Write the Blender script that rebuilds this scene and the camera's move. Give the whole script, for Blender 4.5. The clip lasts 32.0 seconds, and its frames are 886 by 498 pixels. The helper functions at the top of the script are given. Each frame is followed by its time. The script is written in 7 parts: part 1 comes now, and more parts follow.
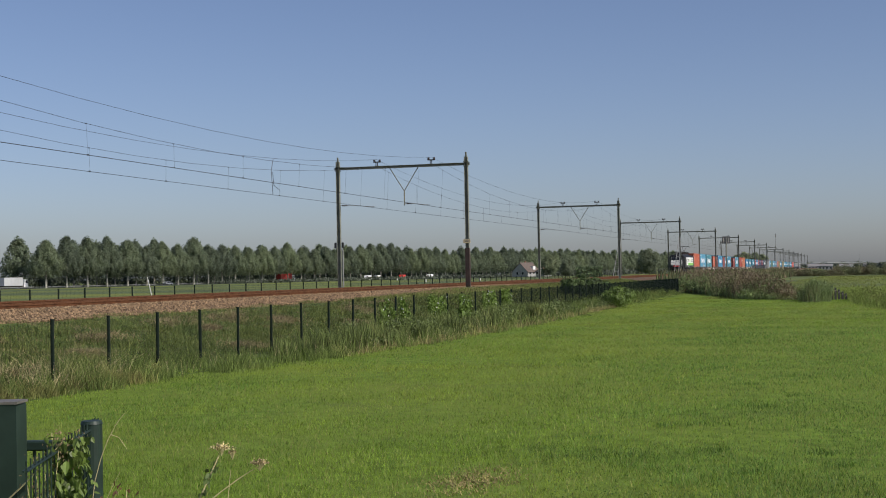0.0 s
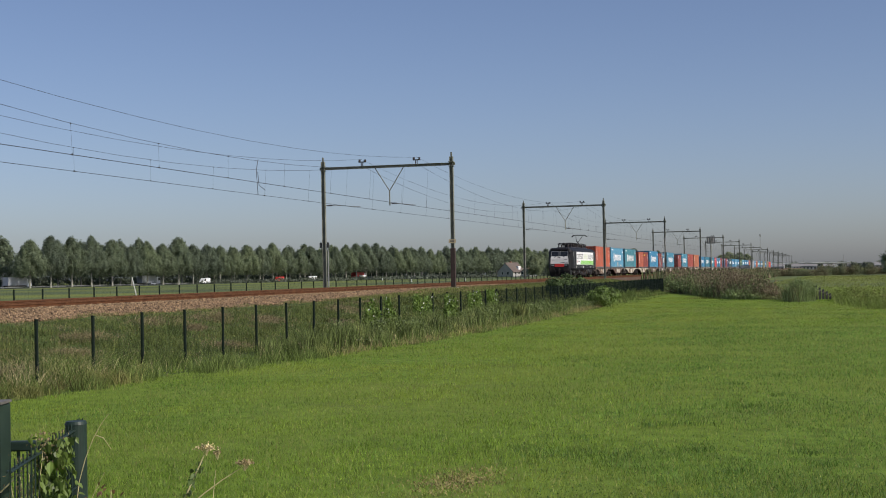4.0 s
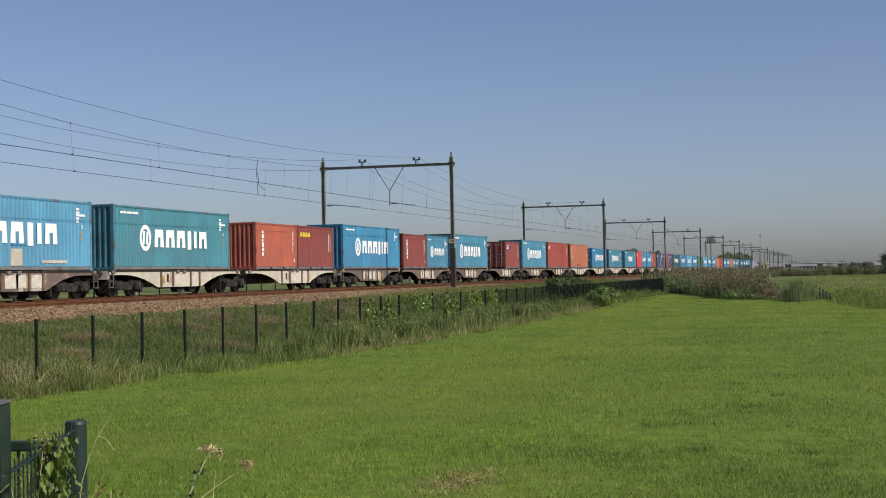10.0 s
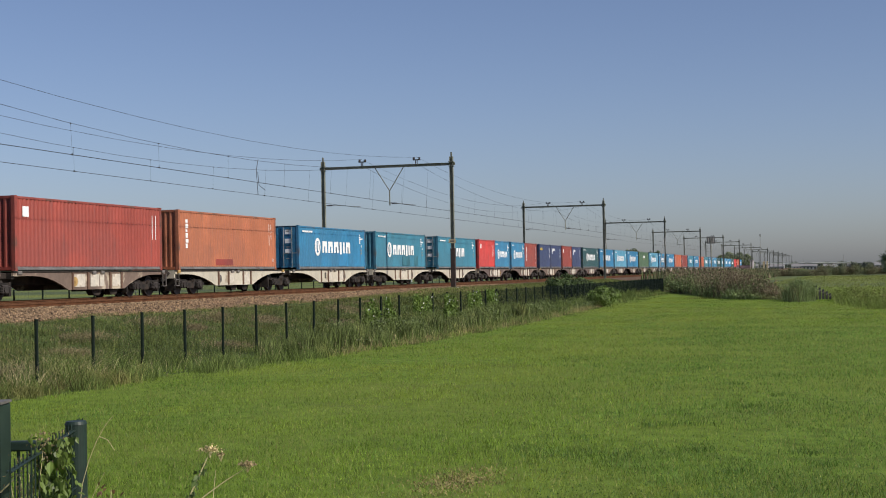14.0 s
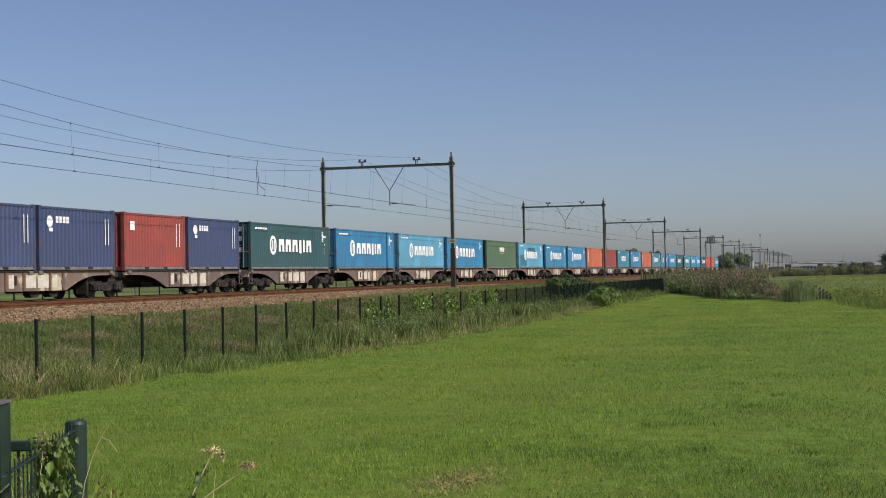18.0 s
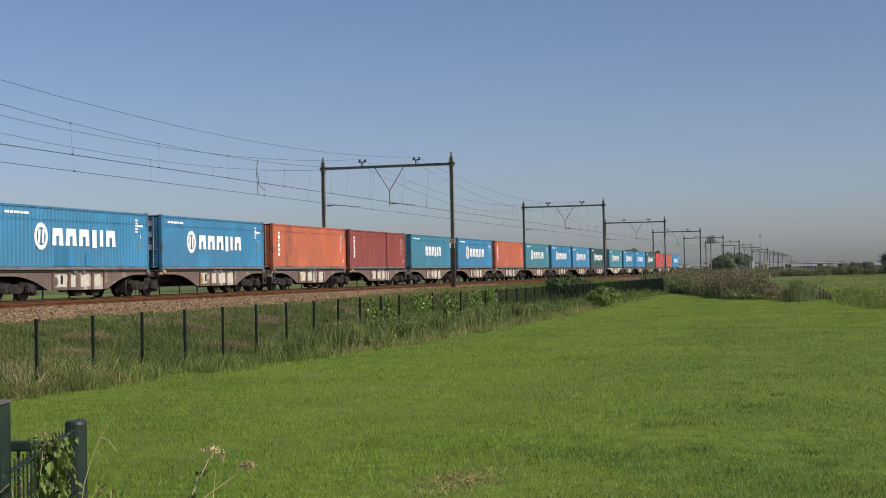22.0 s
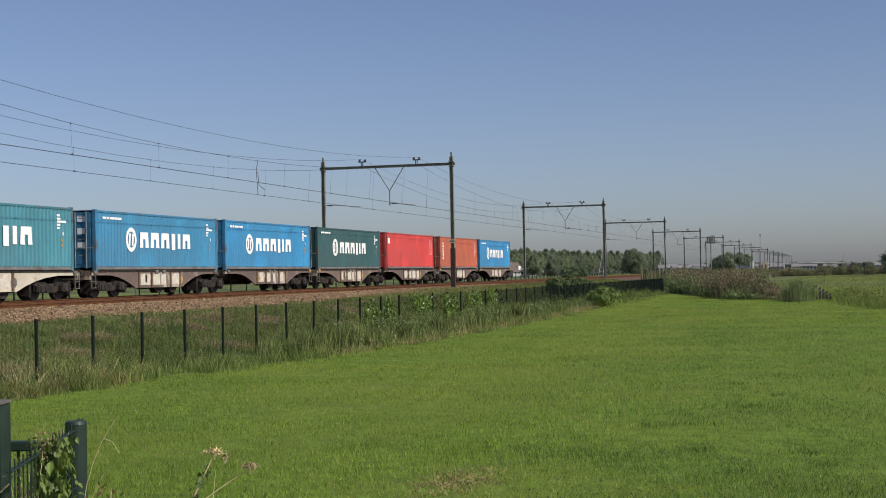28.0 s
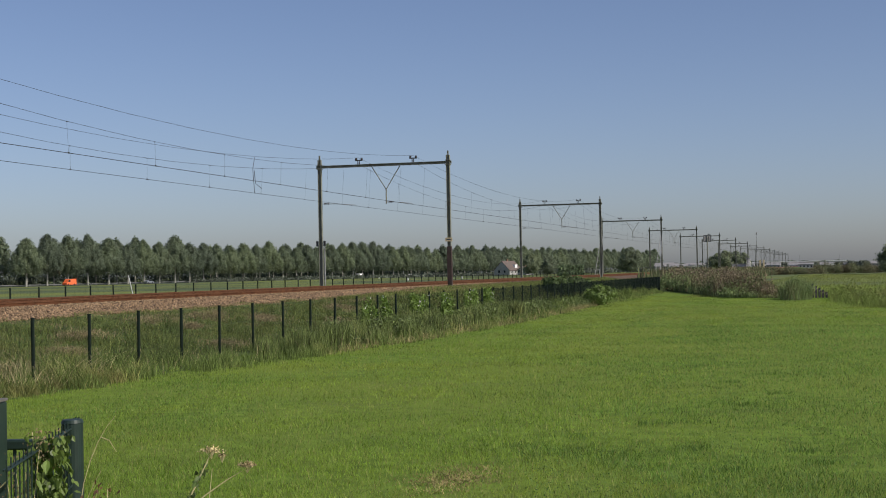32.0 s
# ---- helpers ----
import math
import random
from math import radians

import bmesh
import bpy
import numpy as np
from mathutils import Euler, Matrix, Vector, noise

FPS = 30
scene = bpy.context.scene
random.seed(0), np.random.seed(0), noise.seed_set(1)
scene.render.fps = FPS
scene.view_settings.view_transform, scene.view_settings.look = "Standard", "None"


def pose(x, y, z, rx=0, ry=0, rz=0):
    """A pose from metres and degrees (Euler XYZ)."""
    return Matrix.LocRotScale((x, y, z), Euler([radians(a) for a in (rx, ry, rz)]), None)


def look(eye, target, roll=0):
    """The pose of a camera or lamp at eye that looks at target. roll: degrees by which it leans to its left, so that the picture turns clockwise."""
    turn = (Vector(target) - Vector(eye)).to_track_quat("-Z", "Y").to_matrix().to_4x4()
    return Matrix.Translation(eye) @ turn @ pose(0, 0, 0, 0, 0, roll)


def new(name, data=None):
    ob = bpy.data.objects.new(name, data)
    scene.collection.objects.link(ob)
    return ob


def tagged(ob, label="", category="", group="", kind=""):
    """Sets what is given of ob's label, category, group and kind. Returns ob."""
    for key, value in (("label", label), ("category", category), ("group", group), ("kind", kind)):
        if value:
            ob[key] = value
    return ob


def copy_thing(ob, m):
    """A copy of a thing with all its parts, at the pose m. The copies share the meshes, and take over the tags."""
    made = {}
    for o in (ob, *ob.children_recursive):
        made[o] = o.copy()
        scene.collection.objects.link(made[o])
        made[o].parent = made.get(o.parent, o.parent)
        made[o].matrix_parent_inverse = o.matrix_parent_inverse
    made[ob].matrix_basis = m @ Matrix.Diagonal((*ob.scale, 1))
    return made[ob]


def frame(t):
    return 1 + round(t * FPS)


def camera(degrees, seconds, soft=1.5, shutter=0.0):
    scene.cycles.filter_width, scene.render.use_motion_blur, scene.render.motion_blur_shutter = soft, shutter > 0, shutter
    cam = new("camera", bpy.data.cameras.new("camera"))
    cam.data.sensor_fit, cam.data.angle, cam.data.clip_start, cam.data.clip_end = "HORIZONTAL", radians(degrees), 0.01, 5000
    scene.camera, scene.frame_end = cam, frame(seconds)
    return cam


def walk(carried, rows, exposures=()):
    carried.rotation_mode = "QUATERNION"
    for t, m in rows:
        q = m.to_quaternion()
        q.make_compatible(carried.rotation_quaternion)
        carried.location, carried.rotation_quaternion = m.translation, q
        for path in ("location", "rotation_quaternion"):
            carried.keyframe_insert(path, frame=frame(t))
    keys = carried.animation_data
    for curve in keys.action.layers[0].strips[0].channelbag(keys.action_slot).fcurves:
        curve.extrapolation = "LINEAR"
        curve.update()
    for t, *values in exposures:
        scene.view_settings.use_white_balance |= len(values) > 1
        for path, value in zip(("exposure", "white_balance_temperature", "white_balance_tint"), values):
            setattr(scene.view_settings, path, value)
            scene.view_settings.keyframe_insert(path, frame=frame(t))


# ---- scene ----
# ------------------------------------------------------------------ camera
EYE = (0.0, 0.0, 2.45)
TURN, TILT, LEAN = 15.40, 1.014, -1.083      # degrees: left of the line, up, roll


def aim(turn=0.0, tilt=0.0):
    a, b = radians(TURN + turn), radians(TILT + tilt)
    way = (math.cos(b) * math.cos(a), math.cos(b) * math.sin(a), math.sin(b))
    return look(EYE, [EYE[i] + 10 * way[i] for i in range(3)], LEAN)


cam = camera(34.97, 32.0, soft=1.0)
walk(cam, [(0.0, aim(0.598, 0.012)), (0.15, aim(0.56, 0.012)), (0.4, aim(0.25)), (0.65, aim(0.02)), (0.8, aim()), (1.0, aim()),
           (16.0, aim()), (31.6, aim()), (31.75, aim()), (31.9, aim(-0.06, -0.03)), (32.0, aim(-0.138, -0.069))])

# ------------------------------------------------------------------ light
SUN_EL, SUN_AZ = 37.4, -104.0                # azimuth of the sun, degrees from +x towards +y
world = bpy.data.worlds.new("world")
scene.world = world
world.use_nodes = True
wn, wl = world.node_tree.nodes, world.node_tree.links
sky = wn.new("ShaderNodeTexSky")
sky.sky_type, sky.sun_disc = "NISHITA", False
sky.sun_elevation, sky.sun_rotation = radians(SUN_EL), radians(90 - SUN_AZ)
sky.air_density, sky.dust_density, sky.ozone_density, sky.altitude = 0.75, 1.15, 1.0, 0
tint = wn.new("ShaderNodeMix")
tint.data_type, tint.blend_type = "RGBA", "MULTIPLY"
tint.inputs[0].default_value, tint.inputs[7].default_value = 1.0, (0.99, 0.98, 1.11, 1)
wl.new(sky.outputs[0], tint.inputs[6])
wl.new(tint.outputs[2], wn["Background"].inputs[0])
wn["Background"].inputs[1].default_value = 0.0915
sun = new("sun", bpy.data.lights.new("sun", "SUN"))
sun.data.energy, sun.data.angle, sun.data.color = 4.15, radians(0.53), (1.0, 0.94, 0.84)
sa, se = radians(SUN_AZ), radians(SUN_EL)
sun.matrix_world = look((60 * math.cos(sa), 60 * math.sin(sa), 60), (60 * math.cos(sa) - math.cos(se) * math.cos(sa), 60 * math.sin(sa) - math.cos(se) * math.sin(sa), 60 - math.sin(se)))
scene.view_settings.exposure = 0.0

# ------------------------------------------------------------------ materials
MATS = {}


def mat(name, color, rough=0.6, metal=0.0, vary=0.25, scale=1.0, fine=18.0, second=None, mixscale=0.4, bump=0.0, bumpscale=40.0,
        coords="Object", island=0.0, spec=0.5, lo=0.42, hi=0.62, streak=None, thin=0.0, each=0.0):
    """Two scales of variation round a base colour, an optional second colour in patches, and fine relief."""
    m = bpy.data.materials.new(name)
    m.use_nodes = True
    n, l = m.node_tree.nodes, m.node_tree.links
    b = n["Principled BSDF"]
    b.inputs["Roughness"].default_value, b.inputs["Metallic"].default_value = rough, metal
    b.inputs["Specular IOR Level"].default_value = spec
    tc = n.new("ShaderNodeTexCoord")
    src = tc.outputs[coords]

    def tex(sc, detail=3.0, stretch=None):
        t = n.new("ShaderNodeTexNoise")
        t.inputs["Scale"].default_value, t.inputs["Detail"].default_value = sc, detail
        if stretch:
            mp = n.new("ShaderNodeMapping")
            mp.inputs["Scale"].default_value = stretch
            l.new(src, mp.inputs[0])
            l.new(mp.outputs[0], t.inputs["Vector"])
        else:
            l.new(src, t.inputs["Vector"])
        return t.outputs["Fac"]

    def ramp(fac, a, c, lo_=0.3, hi_=0.7):
        r = n.new("ShaderNodeValToRGB")
        r.color_ramp.elements[0].position, r.color_ramp.elements[1].position = lo_, hi_
        r.color_ramp.elements[0].color, r.color_ramp.elements[1].color = (*a, 1), (*c, 1)
        l.new(fac, r.inputs[0])
        return r.outputs[0]

    def mix(fac, a, c, kind="MIX"):
        x = n.new("ShaderNodeMix")
        x.data_type, x.blend_type = "RGBA", kind
        for sock, val in ((x.inputs[0], fac), (x.inputs[6], a), (x.inputs[7], c)):
            if hasattr(val, "is_linked"):
                l.new(val, sock)
            else:
                sock.default_value = val
        return x.outputs[2]
    k0, k1 = 1 - vary, 1 + vary
    out = ramp(tex(scale, 4.0), [c * k0 for c in color], [min(1, c * k1) for c in color])
    if second:
        f = ramp(tex(mixscale, 5.0), (0, 0, 0), (1, 1, 1), lo, hi)
        out = mix(f, out, (*second, 1))
    if streak:
        f = ramp(tex(streak[1], 4.0, streak[2]), (0, 0, 0), (1, 1, 1), streak[3], streak[4])
        out = mix(f, out, (*streak[0], 1))
    g = ramp(tex(fine, 3.0), (1 - vary * 0.7,) * 3, (1, 1, 1))
    out = mix(1.0, out, g, "MULTIPLY")
    if island:
        geo = n.new("ShaderNodeNewGeometry")
        r = ramp(geo.outputs["Random Per Island"], (1 - island,) * 3, (1 + island, 1 + island, 1 + island * 0.6), 0.0, 1.0)
        out = mix(1.0, out, r, "MULTIPLY")
    if each:
        info = n.new("ShaderNodeObjectInfo")
        r = ramp(info.outputs["Random"], (1 - each, 1 - each, 1 - each * 0.6), (1 + each * 1.15, 1 + each, 1 + each * 0.4), 0.0, 1.0)
        out = mix(1.0, out, r, "MULTIPLY")
    l.new(out, b.inputs["Base Color"])
    if thin:
        tr = n.new("ShaderNodeBsdfTranslucent")
        ms = n.new("ShaderNodeMixShader")
        ms.inputs[0].default_value = thin
        l.new(out, tr.inputs[0])
        l.new(b.outputs[0], ms.inputs[1])
        l.new(tr.outputs[0], ms.inputs[2])
        l.new(ms.outputs[0], n["Material Output"].inputs[0])
    if bump:
        bp = n.new("ShaderNodeBump")
        bp.inputs["Strength"].default_value, bp.inputs["Distance"].default_value = bump, 0.05
        l.new(tex(bumpscale, 4.0), bp.inputs["Height"])
        l.new(bp.outputs[0], b.inputs["Normal"])
    MATS[name] = m
    return m


RUST = (0.16, 0.07, 0.035)
mat("field", (0.150, 0.228, 0.030), 0.9, vary=0.32, scale=2.5, fine=16, second=(0.18, 0.24, 0.036), mixscale=0.12, bump=0.7, bumpscale=30, spec=0.15,
    streak=((0.14, 0.175, 0.04), 0.35, (1.0, 0.5, 1.0), 0.62, 0.75))
mat("rough_grass", (0.085, 0.12, 0.036), 0.95, vary=0.4, scale=1.1, fine=12, second=(0.19, 0.145, 0.07), mixscale=0.55, lo=0.62, hi=0.70, bump=0.8, bumpscale=14, spec=0.1)
mat("far_field", (0.098, 0.126, 0.064), 0.95, vary=0.25, scale=0.05, fine=0.9, second=(0.19, 0.22, 0.055), mixscale=0.012, spec=0.1)
mat("blade", (0.215, 0.328, 0.046), 0.5, thin=0.4, vary=0.25, scale=0.4, fine=3, island=0.6, second=(0.30, 0.37, 0.06), mixscale=0.10, spec=0.3,
    streak=((0.15, 0.255, 0.045), 0.30, (0.22, 1.0, 1.0), 0.50, 0.68))
mat("tall_grass", (0.165, 0.222, 0.068), 0.75, thin=0.22, vary=0.3, scale=0.8, fine=5, island=0.6, second=(0.36, 0.31, 0.14), mixscale=0.8, lo=0.56, hi=0.74, spec=0.2)
mat("weed_leaf", (0.165, 0.255, 0.05), 0.6, thin=0.3, vary=0.3, scale=2, fine=9, island=0.4)
mat("shrub_leaf", (0.085, 0.130, 0.042), 0.65, thin=0.3, vary=0.35, scale=1.2, fine=6, island=0.5)
mat("reed", (0.25, 0.20, 0.135), 0.85, thin=0.25, spec=0.15, vary=0.25, scale=0.5, fine=5, island=0.3, second=(0.15, 0.18, 0.085), mixscale=0.16, lo=0.42, hi=0.55)
# leaf colours of distant trees, paled and greyed to stand in for haze
mat("hazed_poplar_leaf", (0.240, 0.290, 0.200), 0.9, each=0.16, spec=0.05, thin=0.55, vary=0.2, scale=0.25, fine=2, island=0.22)
mat("hazed_tree_leaf", (0.235, 0.275, 0.185), 0.85, spec=0.08, each=0.12, thin=0.45, vary=0.2, scale=0.3, fine=2, island=0.25)
mat("hazed_far_leaf", (0.12, 0.14, 0.11), 0.7, thin=0.3, vary=0.3, scale=0.1, fine=1, island=0.4)
# leaf colour darkened to paint the shade behind the poplars
mat("shaded_leaf", (0.105, 0.125, 0.090), 0.85, spec=0.05, thin=0.35, vary=0.2, scale=0.1, fine=1, island=0.15)
mat("pale_bark", (0.40, 0.385, 0.33), 0.85, vary=0.3, scale=2, fine=9)
mat("bark", (0.16, 0.13, 0.09), 0.9, vary=0.3, scale=2, fine=9)
mat("dry_stalk", (0.58, 0.49, 0.26), 0.8, vary=0.25, scale=6, fine=40)
mat("seed_head", (0.60, 0.50, 0.29), 0.9, spec=0.1, vary=0.4, scale=20, fine=60, island=0.4)
mat("faded_head", (0.46, 0.36, 0.22), 0.9, spec=0.1, vary=0.4, scale=20, fine=60, island=0.4)
mat("petal", (0.85, 0.85, 0.82), 0.6, vary=0.06)
mat("ballast", (0.165, 0.12, 0.082), 0.95, vary=0.45, scale=11, fine=28, second=(0.15, 0.085, 0.06), mixscale=5.0, lo=0.40, hi=0.6, bump=1.0, bumpscale=16, spec=0.2)
mat("stone", (0.255, 0.172, 0.118), 0.95, vary=0.3, scale=3, fine=20, island=0.65, spec=0.2)
mat("rail_rust", (0.115, 0.050, 0.024), 0.9, spec=0.12, vary=0.35, scale=3, fine=25)
mat("rail_head", (0.165, 0.090, 0.048), 0.8, 0.0, spec=0.15, vary=0.15, scale=3, fine=25)
mat("sleeper", (0.10, 0.058, 0.038), 0.9, vary=0.35, scale=3, fine=14)
mat("mast_green", (0.20, 0.205, 0.165), 0.75, 0.0, spec=0.25, vary=0.25, scale=1.5, fine=12, second=RUST, mixscale=1.2, lo=0.62, hi=0.8)
mat("mast_rust", (0.05, 0.032, 0.026), 0.85, vary=0.3, scale=2, fine=12)
mat("galvanised", (0.36, 0.36, 0.34), 0.5, 0.5, vary=0.2, scale=3, fine=20)
mat("wire", (0.035, 0.035, 0.036), 0.6, 0.3, vary=0.1)
mat("insulator", (0.05, 0.036, 0.033), 0.35, vary=0.15)
mat("concrete", (0.42, 0.40, 0.36), 0.9, vary=0.2, scale=2, fine=20)
mat("sign_yellow", (0.55, 0.45, 0.28), 0.6, vary=0.12, scale=8)
mat("sign_black", (0.03, 0.03, 0.03), 0.6, vary=0.12, scale=8)
mat("fence_green", (0.009, 0.016, 0.012), 0.7, spec=0.15, vary=0.2, scale=3, fine=25)
mat("gate_green", (0.016, 0.030, 0.023), 0.5, spec=0.3, vary=0.2, scale=3, fine=25, second=(0.024, 0.042, 0.033), mixscale=6)
mat("asphalt", (0.06, 0.06, 0.062), 0.9, vary=0.2, scale=0.5, fine=30)
mat("white_paint", (0.78, 0.78, 0.76), 0.5, vary=0.06, scale=2, fine=20)
mat("lettering", (0.86, 0.86, 0.85), 0.55, vary=0.05, scale=3, fine=20)
mat("brick", (0.30, 0.17, 0.12), 0.9, vary=0.2, scale=2, fine=9)
mat("shaded_wall", (0.36, 0.36, 0.35), 0.9, vary=0.15, scale=0.6, fine=6)
mat("render_wall", (0.58, 0.57, 0.55), 0.9, vary=0.08, scale=0.6, fine=6)
mat("roof_tile", (0.13, 0.10, 0.085), 0.85, vary=0.2, scale=1, fine=6)
mat("screen", (0.022, 0.025, 0.03), 0.12, vary=0.2, scale=2)
mat("glass", (0.02, 0.025, 0.03), 0.08, vary=0.1)
mat("far_wall", (0.33, 0.33, 0.33), 0.9, vary=0.15, scale=0.05, fine=0.5)
mat("tyre", (0.02, 0.02, 0.02), 0.85, vary=0.1)
mat("car_white", (0.80, 0.80, 0.80), 0.3, vary=0.05)
mat("car_red", (0.50, 0.05, 0.04), 0.3, vary=0.05)
mat("car_orange", (0.80, 0.16, 0.05), 0.4, vary=0.05)
mat("car_grey", (0.25, 0.27, 0.30), 0.3, 0.3, vary=0.05)
mat("car_blue", (0.06, 0.12, 0.28), 0.3, vary=0.05)
mat("loco_black", (0.015, 0.015, 0.016), 0.5, spec=0.2, vary=0.25, scale=1.2, fine=12)
mat("loco_grey", (0.042, 0.044, 0.052), 0.5, vary=0.25, scale=1.2, fine=12)
mat("loco_white", (0.88, 0.88, 0.87), 0.45, vary=0.06, scale=1.0, fine=9)
mat("loco_under", (0.013, 0.012, 0.012), 0.7, spec=0.3, vary=0.4, scale=2.2, fine=12, second=(0.035, 0.028, 0.024), mixscale=2.5)
mat("badge_blue", (0.03, 0.035, 0.16), 0.5, vary=0.1)
mat("loco_red", (0.55, 0.035, 0.03), 0.4, vary=0.12, scale=2, fine=9)
mat("faded_red", (0.62, 0.30, 0.29), 0.5, vary=0.15, scale=4, fine=12)
mat("loco_green", (0.20, 0.62, 0.035), 0.45, vary=0.1, scale=1.0, fine=9)
mat("letter_dark", (0.06, 0.065, 0.07), 0.5, vary=0.1)
mat("letter_green", (0.66, 0.76, 0.46), 0.5, vary=0.1)
mat("roof_gear", (0.028, 0.027, 0.028), 0.6, 0.2, vary=0.3, scale=3, fine=14)
mat("underframe", (0.022, 0.019, 0.017), 0.85, spec=0.25, vary=0.4, scale=2.2, fine=12, second=(0.05, 0.038, 0.03), mixscale=2.5)
mat("bogie_steel", (0.052, 0.044, 0.040), 0.8, spec=0.3, vary=0.4, scale=2.5, fine=14, second=(0.035, 0.028, 0.024), mixscale=3.0)
mat("wheel_steel", (0.055, 0.045, 0.04), 0.7, 0.3, vary=0.3, scale=4, fine=20)
mat("lamp_glass", (0.42, 0.43, 0.42), 0.15, vary=0.05)
mat("wagon_cream", (0.53, 0.485, 0.385), 0.8, vary=0.18, scale=0.9, fine=8, second=(0.24, 0.16, 0.10), mixscale=1.3, lo=0.62, hi=0.74)
mat("wagon_brown", (0.165, 0.120, 0.098), 0.85, vary=0.3, scale=0.8, fine=8, each=0.15, second=(0.46, 0.40, 0.31), mixscale=0.8, lo=0.57, hi=0.62)
mat("wagon_plate", (0.60, 0.55, 0.46), 0.8, vary=0.2, scale=1.5, fine=12, second=(0.30, 0.22, 0.15), mixscale=1.6, lo=0.58, hi=0.72)
mat("brake_yellow", (0.45, 0.29, 0.10), 0.7, vary=0.35, scale=4, fine=14)
mat("steel_worn", (0.20, 0.18, 0.16), 0.6, 0.4, vary=0.3, scale=3, fine=16)
mat("wagon_rust", (0.15, 0.085, 0.055), 0.85, vary=0.35, scale=2.0, fine=12, second=(0.32, 0.25, 0.18), mixscale=1.1, lo=0.60, hi=0.72)
mat("loco_front", (0.80, 0.78, 0.74), 0.5, vary=0.10, scale=1.5, fine=9, second=(0.50, 0.46, 0.42), mixscale=2.2, lo=0.62, hi=0.80)
mat("rail_worn", (0.17, 0.165, 0.16), 0.75, vary=0.3, scale=1.5, fine=9, second=(0.10, 0.06, 0.045), mixscale=0.9, lo=0.58, hi=0.72)
mat("dull_steel", (0.15, 0.155, 0.15), 0.7, vary=0.2, scale=2, fine=10)
# container paints: base colour and the darker, rustier shade that streaks it
PAINT = {
    "orange_red": (0.48, 0.115, 0.062), "orange": (0.55, 0.145, 0.07), "tan_orange": (0.50, 0.168, 0.080), "dark_red": (0.31, 0.064, 0.050), "maroon": (0.25, 0.050, 0.041), "rust_red": (0.37, 0.070, 0.049), "brick_red": (0.32, 0.058, 0.044),
    "bright_red": (0.62, 0.060, 0.055), "sky_blue": (0.11, 0.345, 0.505), "mid_blue": (0.048, 0.245, 0.43), "deep_blue": (0.034, 0.215, 0.40),
    "teal": (0.060, 0.235, 0.30), "teal_blue": (0.05, 0.23, 0.33), "dark_green": (0.030, 0.098, 0.105), "army_green": (0.080, 0.148, 0.082),
    "faded_blue": (0.065, 0.25, 0.37), "navy": (0.045, 0.066, 0.155), "bright_blue": (0.04, 0.27, 0.52)}
for key, c in PAINT.items():
    mat("paint_" + key, c, 0.55, vary=0.17, scale=0.6, fine=5, each=0.07, second=[v * 0.80 + 0.014 for v in c], mixscale=0.45,
        streak=([v * 0.55 + 0.03 for v in c], 1.6, (2.2, 2.2, 0.35), 0.60, 0.80))
    # end paints darkened for the weaker light on container ends, with rust patches
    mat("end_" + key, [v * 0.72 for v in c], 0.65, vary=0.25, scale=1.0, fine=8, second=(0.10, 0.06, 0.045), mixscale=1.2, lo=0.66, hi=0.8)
    mat("frame_" + key, [v * 0.78 + 0.012 for v in c], 0.6, vary=0.2, scale=1.0, fine=8, second=(0.12, 0.075, 0.055), mixscale=1.4, lo=0.50, hi=0.72)

